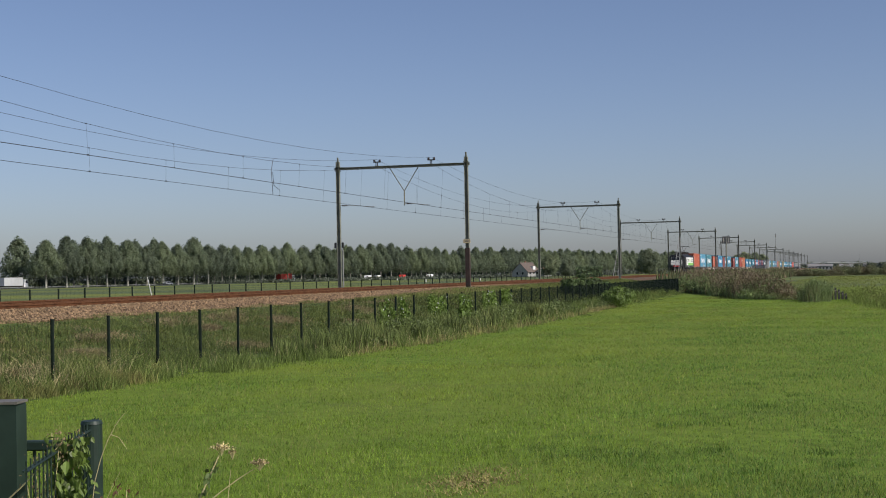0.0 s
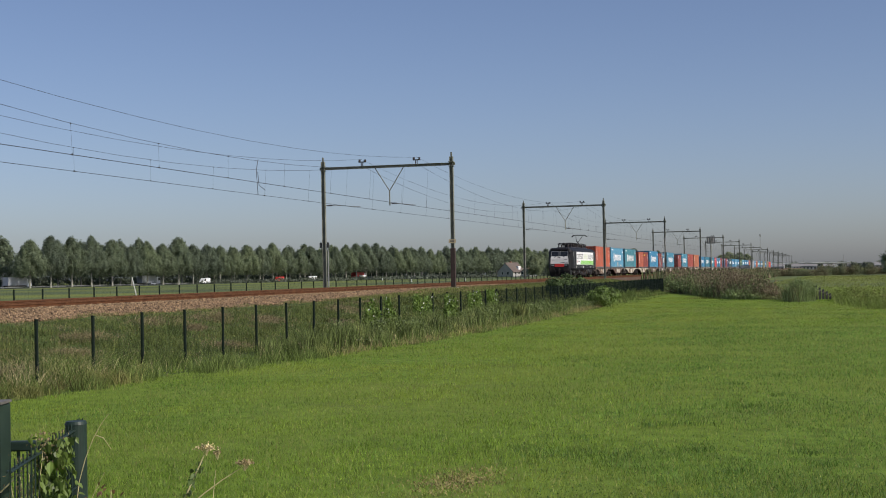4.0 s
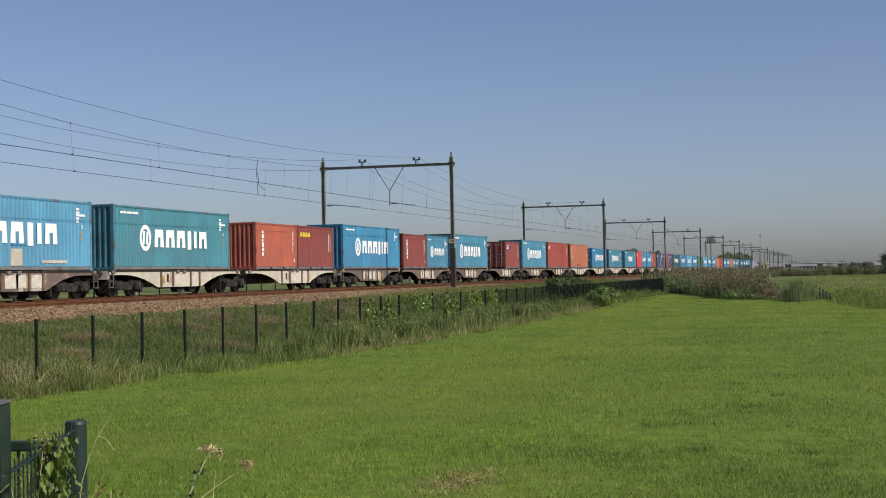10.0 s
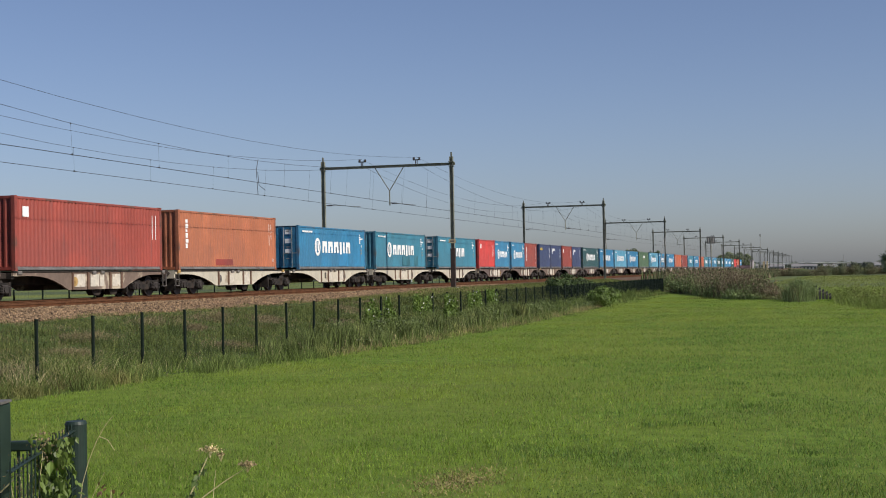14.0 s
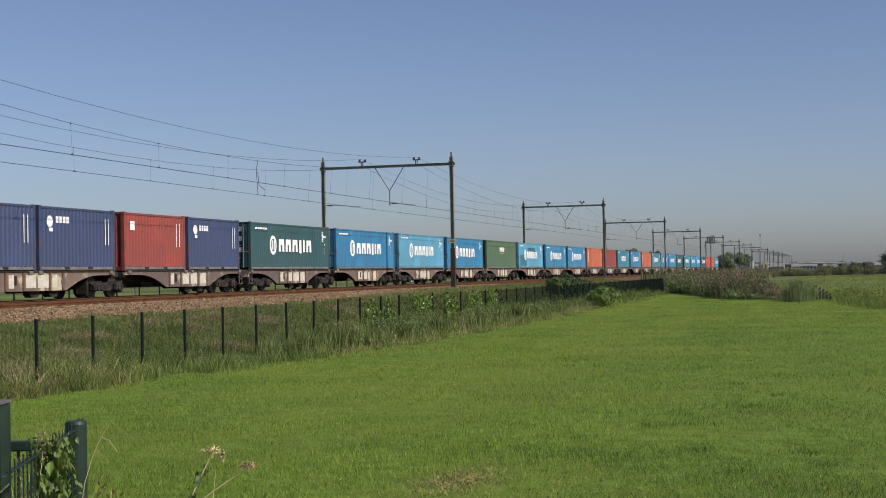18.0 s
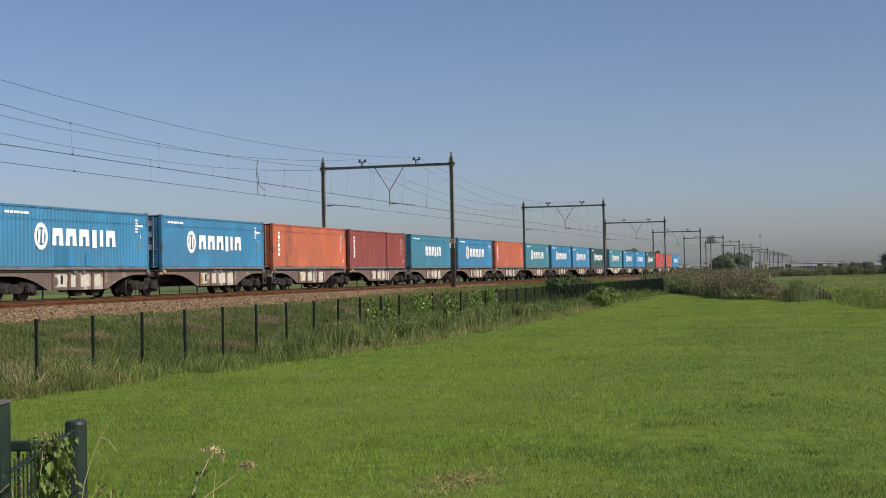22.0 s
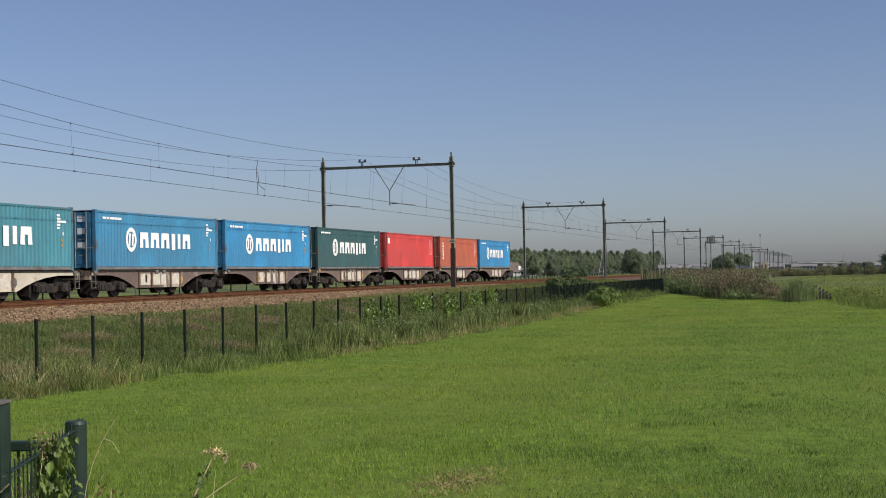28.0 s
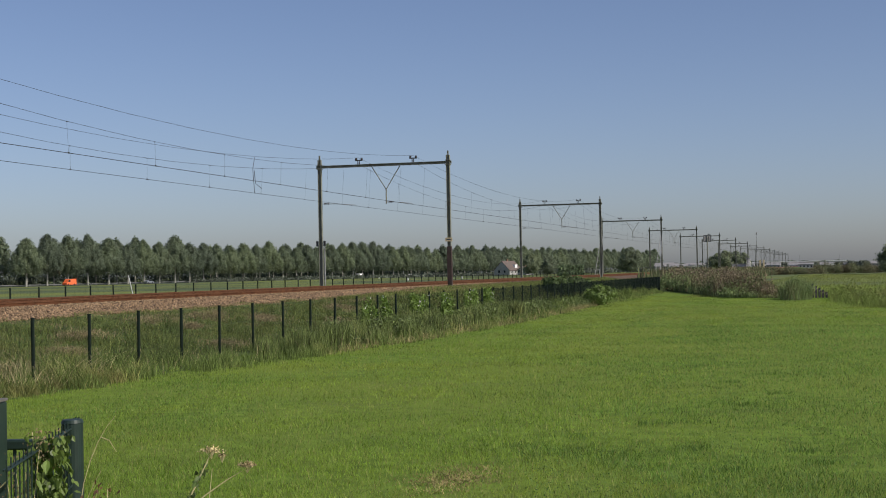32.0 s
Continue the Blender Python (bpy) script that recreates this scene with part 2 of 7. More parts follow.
# ------------------------------------------------------------------ mesh helpers
class Shape:
    """Vertices and faces gathered from simple solids."""

    def __init__(self):
        self.v, self.f = [], []

    def add(self, verts, faces):
        k = len(self.v)
        self.v += verts
        self.f += [[i + k for i in q] for q in faces]
        return self

    def box(self, x0, x1, y0, y1, z0, z1, cut=0.0):
        """A block; with cut its long edges are bevelled."""
        if cut:
            ring = [(y0 + cut, z0), (y1 - cut, z0), (y1, z0 + cut), (y1, z1 - cut), (y1 - cut, z1), (y0 + cut, z1), (y0, z1 - cut), (y0, z0 + cut)]
            return self.prism_x(ring, x0, x1)
        v = [(x, y, z) for x in (x0, x1) for y in (y0, y1) for z in (z0, z1)]
        return self.add(v, [(0, 1, 3, 2), (4, 6, 7, 5), (0, 4, 5, 1), (2, 3, 7, 6), (0, 2, 6, 4), (1, 5, 7, 3)])

    def prism_x(self, ring, x0, x1):
        n = len(ring)
        v = [(x0, *p) for p in ring] + [(x1, *p) for p in ring]
        f = [(i, (i + 1) % n, n + (i + 1) % n, n + i) for i in range(n)]
        return self.add(v, f + [tuple(range(n))[::-1], tuple(range(n, 2 * n))])

    def prism_y(self, ring, y0, y1):
        n = len(ring)
        v = [(x, y0, z) for x, z in ring] + [(x, y1, z) for x, z in ring]
        f = [(i, (i + 1) % n, n + (i + 1) % n, n + i) for i in range(n)]
        return self.add(v, f + [tuple(range(n))[::-1], tuple(range(n, 2 * n))])

    def prism_z(self, ring, z0, z1):
        n = len(ring)
        v = [(*p, z0) for p in ring] + [(*p, z1) for p in ring]
        f = [(i, (i + 1) % n, n + (i + 1) % n, n + i) for i in range(n)]
        return self.add(v, f + [tuple(range(n))[::-1], tuple(range(n, 2 * n))])

    def tube(self, pts, r, n=6, r1=None):
        """A round bar along the points; r1: radius at its end."""
        pts = [Vector(p) for p in pts]
        r1 = r if r1 is None else r1
        k, m = len(self.v), len(pts)
        for i, p in enumerate(pts):
            d = (pts[min(i + 1, m - 1)] - pts[max(i - 1, 0)]).normalized()
            a = d.cross(Vector((0, 0, 1)) if abs(d.z) < 0.9 else Vector((1, 0, 0))).normalized()
            b = d.cross(a)
            rr = r + (r1 - r) * i / max(1, m - 1)
            self.v += [tuple(p + (a * math.cos(2 * math.pi * j / n) + b * math.sin(2 * math.pi * j / n)) * rr) for j in range(n)]
        for i in range(m - 1):
            for j in range(n):
                self.f.append([k + i * n + j, k + i * n + (j + 1) % n, k + (i + 1) * n + (j + 1) % n, k + (i + 1) * n + j])
        self.f += [[k + j for j in range(n)][::-1], [k + (m - 1) * n + j for j in range(n)]]
        return self

    def disc_y(self, x, z, r, y0, y1, n=16):
        return self.prism_y([(x + r * math.cos(2 * math.pi * i / n), z + r * math.sin(2 * math.pi * i / n)) for i in range(n)], y0, y1)

    def mesh(self, name="mesh"):
        me = bpy.data.meshes.new(name)
        me.from_pydata(self.v, [], self.f)
        bm = bmesh.new()
        bm.from_mesh(me)
        bmesh.ops.recalc_face_normals(bm, faces=bm.faces)
        bm.to_mesh(me)
        bm.free()
        me.update()
        return me


def raw_mesh(name, verts, faces):
    """A mesh from numpy arrays, faces all of one size."""
    me = bpy.data.meshes.new(name)
    verts, faces = np.asarray(verts, np.float32), np.asarray(faces, np.int32)
    k = faces.shape[1]
    me.vertices.add(len(verts))
    me.vertices.foreach_set("co", verts.ravel())
    me.loops.add(faces.size)
    me.loops.foreach_set("vertex_index", faces.ravel())
    me.polygons.add(len(faces))
    me.polygons.foreach_set("loop_start", np.arange(0, faces.size, k, dtype=np.int32))
    me.update(calc_edges=True)
    return me


def put(name, shape, material, parent=None, label="", at=None, smooth=False):
    """One mesh object, of a Shape or of a mesh that others share."""
    me = shape.mesh(name) if isinstance(shape, Shape) else shape
    if not me.materials:
        me.materials.append(None)
    ob = new(name, me)
    ob.material_slots[0].link = "OBJECT"
    ob.material_slots[0].material = MATS[material]
    if smooth:
        me.polygons.foreach_set("use_smooth", [True] * len(me.polygons))
    if parent is not None:
        ob.parent = parent
    if at is not None:
        ob.matrix_basis = at
    if label:
        ob["label"] = label
    return ob


def thing(name, label, category, group="", at=None):
    ob = new(name)
    ob.empty_display_size = 0.3
    if at is not None:
        ob.matrix_basis = at
    return tagged(ob, label, category, group)


# ------------------------------------------------------------------ the plan: x along the line, y across it, z up
RAIL_Z, NEAR_Y, FAR_Y = 1.70, 27.15, 31.15
FENCE_Y, BACK_FENCE_Y = 17.2, 37.3
ROW_A, ROW_DIR = Vector((424.8, 265.4)), Vector((math.cos(radians(-9.4)), math.sin(radians(-9.4))))   # the poplar row
PROFILE = [(-4500, 0.0), (-60, 0.0), (-20, 0.0), (12, 0.0), (15.5, 0.02), (17.2, 0.06), (18.2, 0.20), (19.5, 0.50), (21.5, 0.98), (23.2, 1.27), (25.0, 1.30),
           (33.4, 1.30), (35.0, 1.12), (36.5, 0.80), (39.0, 0.45), (43, 0.30), (60, 0.25), (140, 0.2), (260, 0.2), (420, 0.2), (4500, 0.0)]


def ground_z(x, y):
    for (a, za), (b, zb) in zip(PROFILE, PROFILE[1:]):
        if y <= b:
            z = za + (zb - za) * (y - a) / (b - a)
            break
    d = x * 0.964 + y * 0.2656                      # distance along the view from the dyke
    if d < 12.5:
        k = min(1.0, max(0.0, (12.5 - d) / 3.5))
        z += (0.72 - z) * k * k * (3 - 2 * k)
    if -10 < y < 24 and 10 < x < 170:
        z += 0.05 * noise.noise((x * 0.22, y * 0.22, 0.0)) * (1.0 if y < 23 else 0.0)
        if y > 16.5:
            z += 0.13 * noise.noise((x * 0.55, y * 0.7, 4.0))
    return z


def build_ground():
    xs = [-4500, -1500, -400, -120, -60, -30, -18] + [-10 + 1.5 * i for i in range(124)] + [180, 190, 205, 225, 250, 300, 380, 500, 700, 1000, 1600, 2600, 4600]
    ys = [-4500, -1500, -500, -150, -60, -36, -24] + [-16 + 1.0 * i for i in range(40)] + [24, 25, 28, 30.5, 33.4, 34.2, 35, 35.7, 36.5, 38, 39, 41, 43, 50, 60, 80, 110, 140, 200, 260, 340, 420, 700, 1500, 4500]
    v = [(x, y, ground_z(x, y)) for x in xs for y in ys]
    ny = len(ys)
    f, idx = [], []
    for i in range(len(xs) - 1):
        for j in range(ny - 1):
            f.append((i * ny + j, (i + 1) * ny + j, (i + 1) * ny + j + 1, i * ny + j + 1))
            yc, xc = (ys[j] + ys[j + 1]) / 2, (xs[i] + xs[i + 1]) / 2
            idx.append(1 if 16.3 < yc < 37 else (0 if yc < 16.3 and xc < 175 and yc > -40 else 2))
    me = raw_mesh("ground", v, f)
    for name in ("field", "rough_grass", "far_field"):
        me.materials.append(MATS[name])
    me.polygons.foreach_set("material_index", idx)
    me.polygons.foreach_set("use_smooth", [True] * len(f))
    tagged(new("ground", me), "mown green pasture with a rough grass railway bank", "ground", kind="structure")


build_ground()

# ballast bed: two gentle shoulders and a flat top
bed = Shape()
ring = [(23.3, 1.0), (23.3, 1.28), (24.4, 1.42), (25.3, 1.535), (29.1, 1.55), (29.2, 1.52), (33.0, 1.535), (34.4, 1.20), (34.4, 1.0)]
bed.prism_x(ring, -300, 2400)
tagged(put("ballast_bed", bed, "ballast"), "bed of grey-brown crushed stone under the railway tracks", "ballast", kind="structure")


def scatter_stones():
    rng = np.random.default_rng(5)
    n = 26000
    x = 33 + 75 * rng.random(n) ** 1.5
    y = 23.15 + 3.2 * rng.random(n)
    z = np.interp(y, [23.1, 23.3, 24.4, 25.3, 29], [1.24, 1.28, 1.42, 1.535, 1.55])
    s = 0.022 + 0.034 * rng.random(n)
    base = np.array([(1, 0, 0), (-1, 0, 0), (0, 1, 0), (0, -1, 0), (0, 0, 0.8), (0, 0, -0.8)])
    fac = np.array([(0, 2, 4), (2, 1, 4), (1, 3, 4), (3, 0, 4), (2, 0, 5), (1, 2, 5), (3, 1, 5), (0, 3, 5)])
    q = base[None] * (0.7 + 0.6 * rng.random((n, 6, 1)))
    a = rng.random(n) * 6.28
    c, d = np.cos(a)[:, None], np.sin(a)[:, None]
    q = np.stack([q[..., 0] * c - q[..., 1] * d, q[..., 0] * d + q[..., 1] * c, q[..., 2] + 0.35 * q[..., 0]], -1) * s[:, None, None]
    q += np.stack([x, y, z + s * 0.3], -1)[:, None]
    f = fac[None] + 6 * np.arange(n)[:, None, None]
    tagged(put("ballast_stones", raw_mesh("stones", q.reshape(-1, 3), f.reshape(-1, 3)), "stone"), "loose crushed ballast stones on the shoulder", "ballast", kind="stuff")


scatter_stones()


def build_track(y, label):
    t = tagged(thing("railway_track", label, "track", "railway tracks", pose(0, y, RAIL_Z)), kind="structure")
    prof = [(-0.07, -0.17), (0.07, -0.17), (0.07, -0.155), (0.012, -0.13), (0.012, -0.045), (0.036, -0.035), (0.036, -0.004), (0.028, 0), (-0.028, 0), (-0.036, -0.004), (-0.036, -0.035), (-0.012, -0.045), (-0.012, -0.13), (-0.07, -0.155)]
    for s in (-0.7535, 0.7535):
        put("rail", Shape().prism_x([(s + a, b) for a, b in prof], -300, 2400), "rail_rust", t)
        put("rail_head", Shape().prism_x([(s - 0.026, 0.0005), (s + 0.026, 0.0005), (s + 0.02, 0.004), (s - 0.02, 0.004)], -300, 2400), "rail_head", t, "polished running surface")
    sl = Shape().box(-0.125, 0.125, -1.25, 1.25, -0.29, -0.155, 0.0).mesh("sleeper")
    for i in range(110):
        put("sleeper", sl, "sleeper", t, at=pose(30 + 0.6 * i, 0, 0))
    rest = Shape()
    for i in range(420):
        rest.box(95.9 + 0.6 * i, 96.15 + 0.6 * i, -1.25, 1.25, -0.29, -0.155)
    tagged(put("far_sleepers", rest, "sleeper", t), kind="stuff")
    clip = Shape()
    for i in range(110):
        for s in (-0.87, -0.64, 0.64, 0.87):
            clip.box(29.95 + 0.6 * i, 30.05 + 0.6 * i, s - 0.035, s + 0.035, -0.155, -0.115)
    tagged(put("rail_clips", clip, "rail_rust", t), kind="stuff")


build_track(NEAR_Y, "rusty empty railway track on sleepers in ballast")
build_track(FAR_Y, "railway track with worn rails carrying the freight train")

# ------------------------------------------------------------------ catenary
GANTRY_X = [23.0, 92.6, 159.2, 220.3, 282.0] + [343.5 + 61.5 * i for i in range(11)]
POST_NEAR, POST_FAR, BEAM_Z = 24.80, 34.10, 9.95


def h_column(s, x, y, z0, z1, w, d, t):
    s.box(x - w / 2, x + w / 2, y - d / 2, y - d / 2 + t, z0, z1)
    s.box(x - w / 2, x + w / 2, y + d / 2 - t, y + d / 2, z0, z1)
    s.box(x - t / 2, x + t / 2, y - d / 2 + t, y + d / 2 - t, z0, z1)


def build_gantry():
    g = thing("catenary_gantry", "grey-green steel portal carrying the overhead wires, weathered", "gantry", "gantries along the line", pose(GANTRY_X[0], 0, 0))
    for y, dark in ((POST_NEAR, 1), (POST_FAR, 0)):
        s = Shape()
        h_column(s, 0, y, 1.45, 10.45, 0.22, 0.24, 0.02)
        s.box(-0.045, 0.045, y - 0.05, y + 0.05, 10.45, 10.75, 0.015)
        s.box(-0.16, 0.16, y - 0.18, y + 0.18, 9.78, 9.82)
        s.box(-0.16, 0.16, y - 0.18, y + 0.18, 10.08, 10.12)
        put("post", s, "mast_green", g)
        put("footing", Shape().box(-0.3, 0.3, y - 0.3, y + 0.3, 1.15, 1.52, 0.03), "concrete", g, "pale concrete footing")
    s = Shape()
    s.box(-0.09, 0.09, POST_NEAR - 0.25, POST_FAR + 0.25, 9.86, 9.88)
    s.box(-0.09, 0.09, POST_NEAR - 0.25, POST_FAR + 0.25, 10.02, 10.04)
    s.box(-0.012, 0.012, POST_NEAR - 0.25, POST_FAR + 0.25, 9.88, 10.02)
    for i in range(9):
        yy = POST_NEAR + 0.7 + i
        s.box(-0.085, 0.085, yy - 0.012, yy + 0.012, 9.88, 10.02)
    put("crossbeam", s, "mast_green", g)
    mid = (NEAR_Y + FAR_Y) / 2 + 0.1
    for sgn in (-1, 1):
        put("v_hanger", Shape().tube([(0, mid + sgn * 1.03, 9.87), (0, mid, 8.25)], 0.032, 6), "mast_green", g)
    put("drop_post", Shape().tube([(0, mid, 8.3), (0, mid, 7.25)], 0.045, 8), "mast_green", g)
    for y0, y1, z0 in ((mid, NEAR_Y + 0.25, 7.38), (POST_FAR - 0.12, FAR_Y + 0.25, 7.38)):
        arm = put("registration_arm", Shape().tube([(0, y0, z0), (0, (y0 + y1) / 2 + 0.2, z0 - 0.03), (0.05, y1, 7.22)], 0.022, 6), "galvanised", g)
        ins = Shape()
        for k in range(4):
            ins.tube([(0, y0 - 0.18 - k * 0.09, z0), (0, y0 - 0.22 - k * 0.09, z0)], 0.06, 8)
        put("insulator", ins, "insulator", arm)
    for y in (NEAR_Y + 0.12, FAR_Y + 0.05):
        br = Shape()
        br.box(-0.03, 0.03, y - 0.27, y + 0.27, 10.29, 10.36)
        br.box(-0.025, 0.025, y - 0.06, y - 0.01, 10.04, 10.30)
        br.box(-0.025, 0.025, y + 0.05, y + 0.10, 10.04, 10.30)
        b = put("feeder_bracket", br, "insulator", g)
        for dy in (-0.2, 0.2):
            ins = Shape()
            for k in range(3):
                ins.tube([(0, y + dy, 10.365 + 0.045 * k), (0, y + dy, 10.40 + 0.045 * k)], 0.08, 8)
            put("insulator", ins, "insulator", b)
    return g


first = build_gantry()
gantries = [first]
for gx in GANTRY_X[1:]:
    gantries.append(copy_thing(first, pose(gx, 0, 0)))
# fittings of the gantry beside the fence: number plate, rusty sleeve, lamp boxes
g1 = gantries[1]
put("rust_sleeve", Shape().box(-0.14, 0.14, POST_NEAR - 0.15, POST_NEAR + 0.15, 1.5, 4.2, 0.03), "mast_rust", g1, "dark rust-coated lower sleeve")
pl = put("number_plate", Shape().box(-0.17, -0.15, POST_NEAR - 0.25, POST_NEAR + 0.25, 4.54, 4.80), "sign_yellow", g1, "weathered plate with unreadable marks")
put("plate_mark", Shape().box(-0.176, -0.171, POST_NEAR - 0.15, POST_NEAR + 0.15, 4.64, 4.71), "letter_dark", pl)
for dy in (-0.27, 0.27):
    put("signal_box", Shape().box(-0.08, 0.08, POST_FAR + dy - 0.06, POST_FAR + dy + 0.06, 4.42, 4.80, 0.03), "sign_black", g1, "black box clamped to the post")
put("side_tube", Shape().tube([(-0.1, POST_FAR - 0.30, 1.4), (-0.1, POST_FAR - 0.30, 4.3)], 0.05, 8), "galvanised", g1)


def wire_run(name, y, z_low, z_sup, r, label, zig=0.0, flat=False):
    w = tagged(thing(name, label, "wire", "overhead wires"), kind="structure")
    for a, b in zip(GANTRY_X, GANTRY_X[1:]):
        low = z_sup - (z_sup - z_low) * ((b - a) / 69.6) ** 2
        pts = []
        for i in range(13):
            k = i / 12
            zz = z_low if flat else low + (z_sup - low) * (2 * k - 1) ** 2
            pts.append((a + (b - a) * k, y + zig * (1 - 2 * k) * (1 if GANTRY_X.index(a) % 2 else -1), zz))
        put("span", Shape().tube(pts, r, 5), "wire", w)
    return w


CON_Z = 7.14
for y, nm in ((NEAR_Y, "near"), (FAR_Y, "far")):
    con = wire_run("contact_wire", y, CON_Z, CON_Z, 0.013 if nm == "near" else 0.011, "dark copper contact wire stretched over the track", 0.2, True)
    mes = wire_run("messenger_wire", y, 8.13, 10.0, 0.008, "sagging steel cable above the contact wire", 0.0)
    wire_run("feeder_wire", y + 0.1, 9.09 if nm == "near" else 8.86, 10.5, 0.008, "sagging feeder cable over the gantries")
    for a, b, gi in zip(GANTRY_X[:6], GANTRY_X[1:7], range(6)):
        low = 10.0 - 1.87 * ((b - a) / 69.6) ** 2
        for i in range(10):
            xx = a + 2.4 + (b - a - 5.7) * i / 9
            k = (xx - a) / (b - a)
            if k > 0.985:
                continue
            zm = low + (10.0 - low) * (2 * k - 1) ** 2
            yc = y + 0.2 * (1 - 2 * k) * (1 if gi % 2 else -1)
            d = put("dropper", Shape().tube([(xx, y, zm), (xx, yc, CON_Z)], 0.004, 4), "wire", mes)
            put("clamp", Shape().box(xx - 0.035, xx + 0.035, yc - 0.018, yc + 0.018, CON_Z - 0.02, CON_Z + 0.04), "wire", d)
            put("clamp", Shape().box(xx - 0.03, xx + 0.03, y - 0.018, y + 0.018, zm - 0.02, zm + 0.02), "wire", d)
    if nm == "far":
        for p in ([(74.0, y, 9.15), (73.7, y, 8.5), (73.6, y - 0.1, 7.6), (73.9, y, CON_Z)], [(73.9, y, 8.4), (74.3, y + 0.1, 7.7), (75.2, y + 0.1, 7.45)]):
            put("jumper", Shape().tube(p, 0.016, 5), "wire", mes)

# ------------------------------------------------------------------ fences
def mesh_panel(length, height, step_v, step_h, r):
    """Welded wire mesh panel as thin crossed bars."""
    s = Shape()
    n = int(length / step_v)
    for i in range(1, n):
        x = length * i / n
        s.box(x - r, x + r, -r, r, 0, height)
    m = int(height / step_h)
    for j in range(m + 1):
        z = height * j / m
        s.box(0.03, length - 0.03, -r * 2.2, -r, z - r, z + r)
    return s.mesh("mesh_panel")


def build_fence(y, x0, count, top, height, label, step, wire, dense=999):
    f = thing("mesh_fence", label, "fence", "", pose(x0, y, 0))
    ring = [(0.042 * math.cos(a * math.pi / 4), 0.042 * math.sin(a * math.pi / 4)) for a in range(8)]
    post = Shape().prism_z(ring, top - height - 0.1, top).mesh("post")
    cap = Shape().prism_z([(a * 1.2, b * 1.2) for a, b in ring], top, top + 0.02).mesh("cap")
    pan = mesh_panel(2.5, height - 0.1, step, 0.2, wire)
    close = mesh_panel(2.5, height - 0.1, step * 0.7, 0.1, 0.0020)
    for i in range(count):
        p = put("post", post, "fence_green", f, at=pose(2.5 * i, 0, 0, random.uniform(-0.6, 0.6), random.uniform(-0.6, 0.6), 0))
        put("cap", cap, "fence_green", p)
        put("mesh_panel", close if i >= dense else pan, "fence_green", f, "fine dark green welded mesh", at=pose(2.5 * i, 0, top - height + 0.05))
    return f


build_fence(FENCE_Y, 25.5, 50, 1.585, 1.5, "dark green post and wire mesh fence along the railway bank", 0.05, 0.0014, 17)
build_fence(BACK_FENCE_Y, 38.8, 80, 2.07, 1.3, "low dark post and mesh fence beyond the tracks", 0.12, 0.0011)

# ------------------------------------------------------------------ the freight train
SPEED = 26.2                                   # metres a second, towards -x
DECK = 1.17                                    # wagon deck over the rail
MOVING = []                                    # thing, x at the start, y, z
SHARED = {}


def once(key, build):
    if key not in SHARED:
        SHARED[key] = build()
    return SHARED[key]


def corrugated(length, z0, z1, depth, pitch, y):
    """A wall along x with trapezoid ribs, outer faces at y, ribs pushed inwards by depth (its sign says which way)."""
    n = max(1, round(length / pitch))
    p = length / n
    pts = []
    for i in range(n):
        x = i * p
        pts += [(x, y), (x + 0.26 * p, y), (x + 0.5 * p, y + depth), (x + 0.76 * p, y + depth)]
    pts.append((length, y))
    m = len(pts)
    v = [(a, b, z0) for a, b in pts] + [(a, b, z1) for a, b in pts]
    return Shape().add(v, [(i, i + 1, m + i + 1, m + i) for i in range(m - 1)])


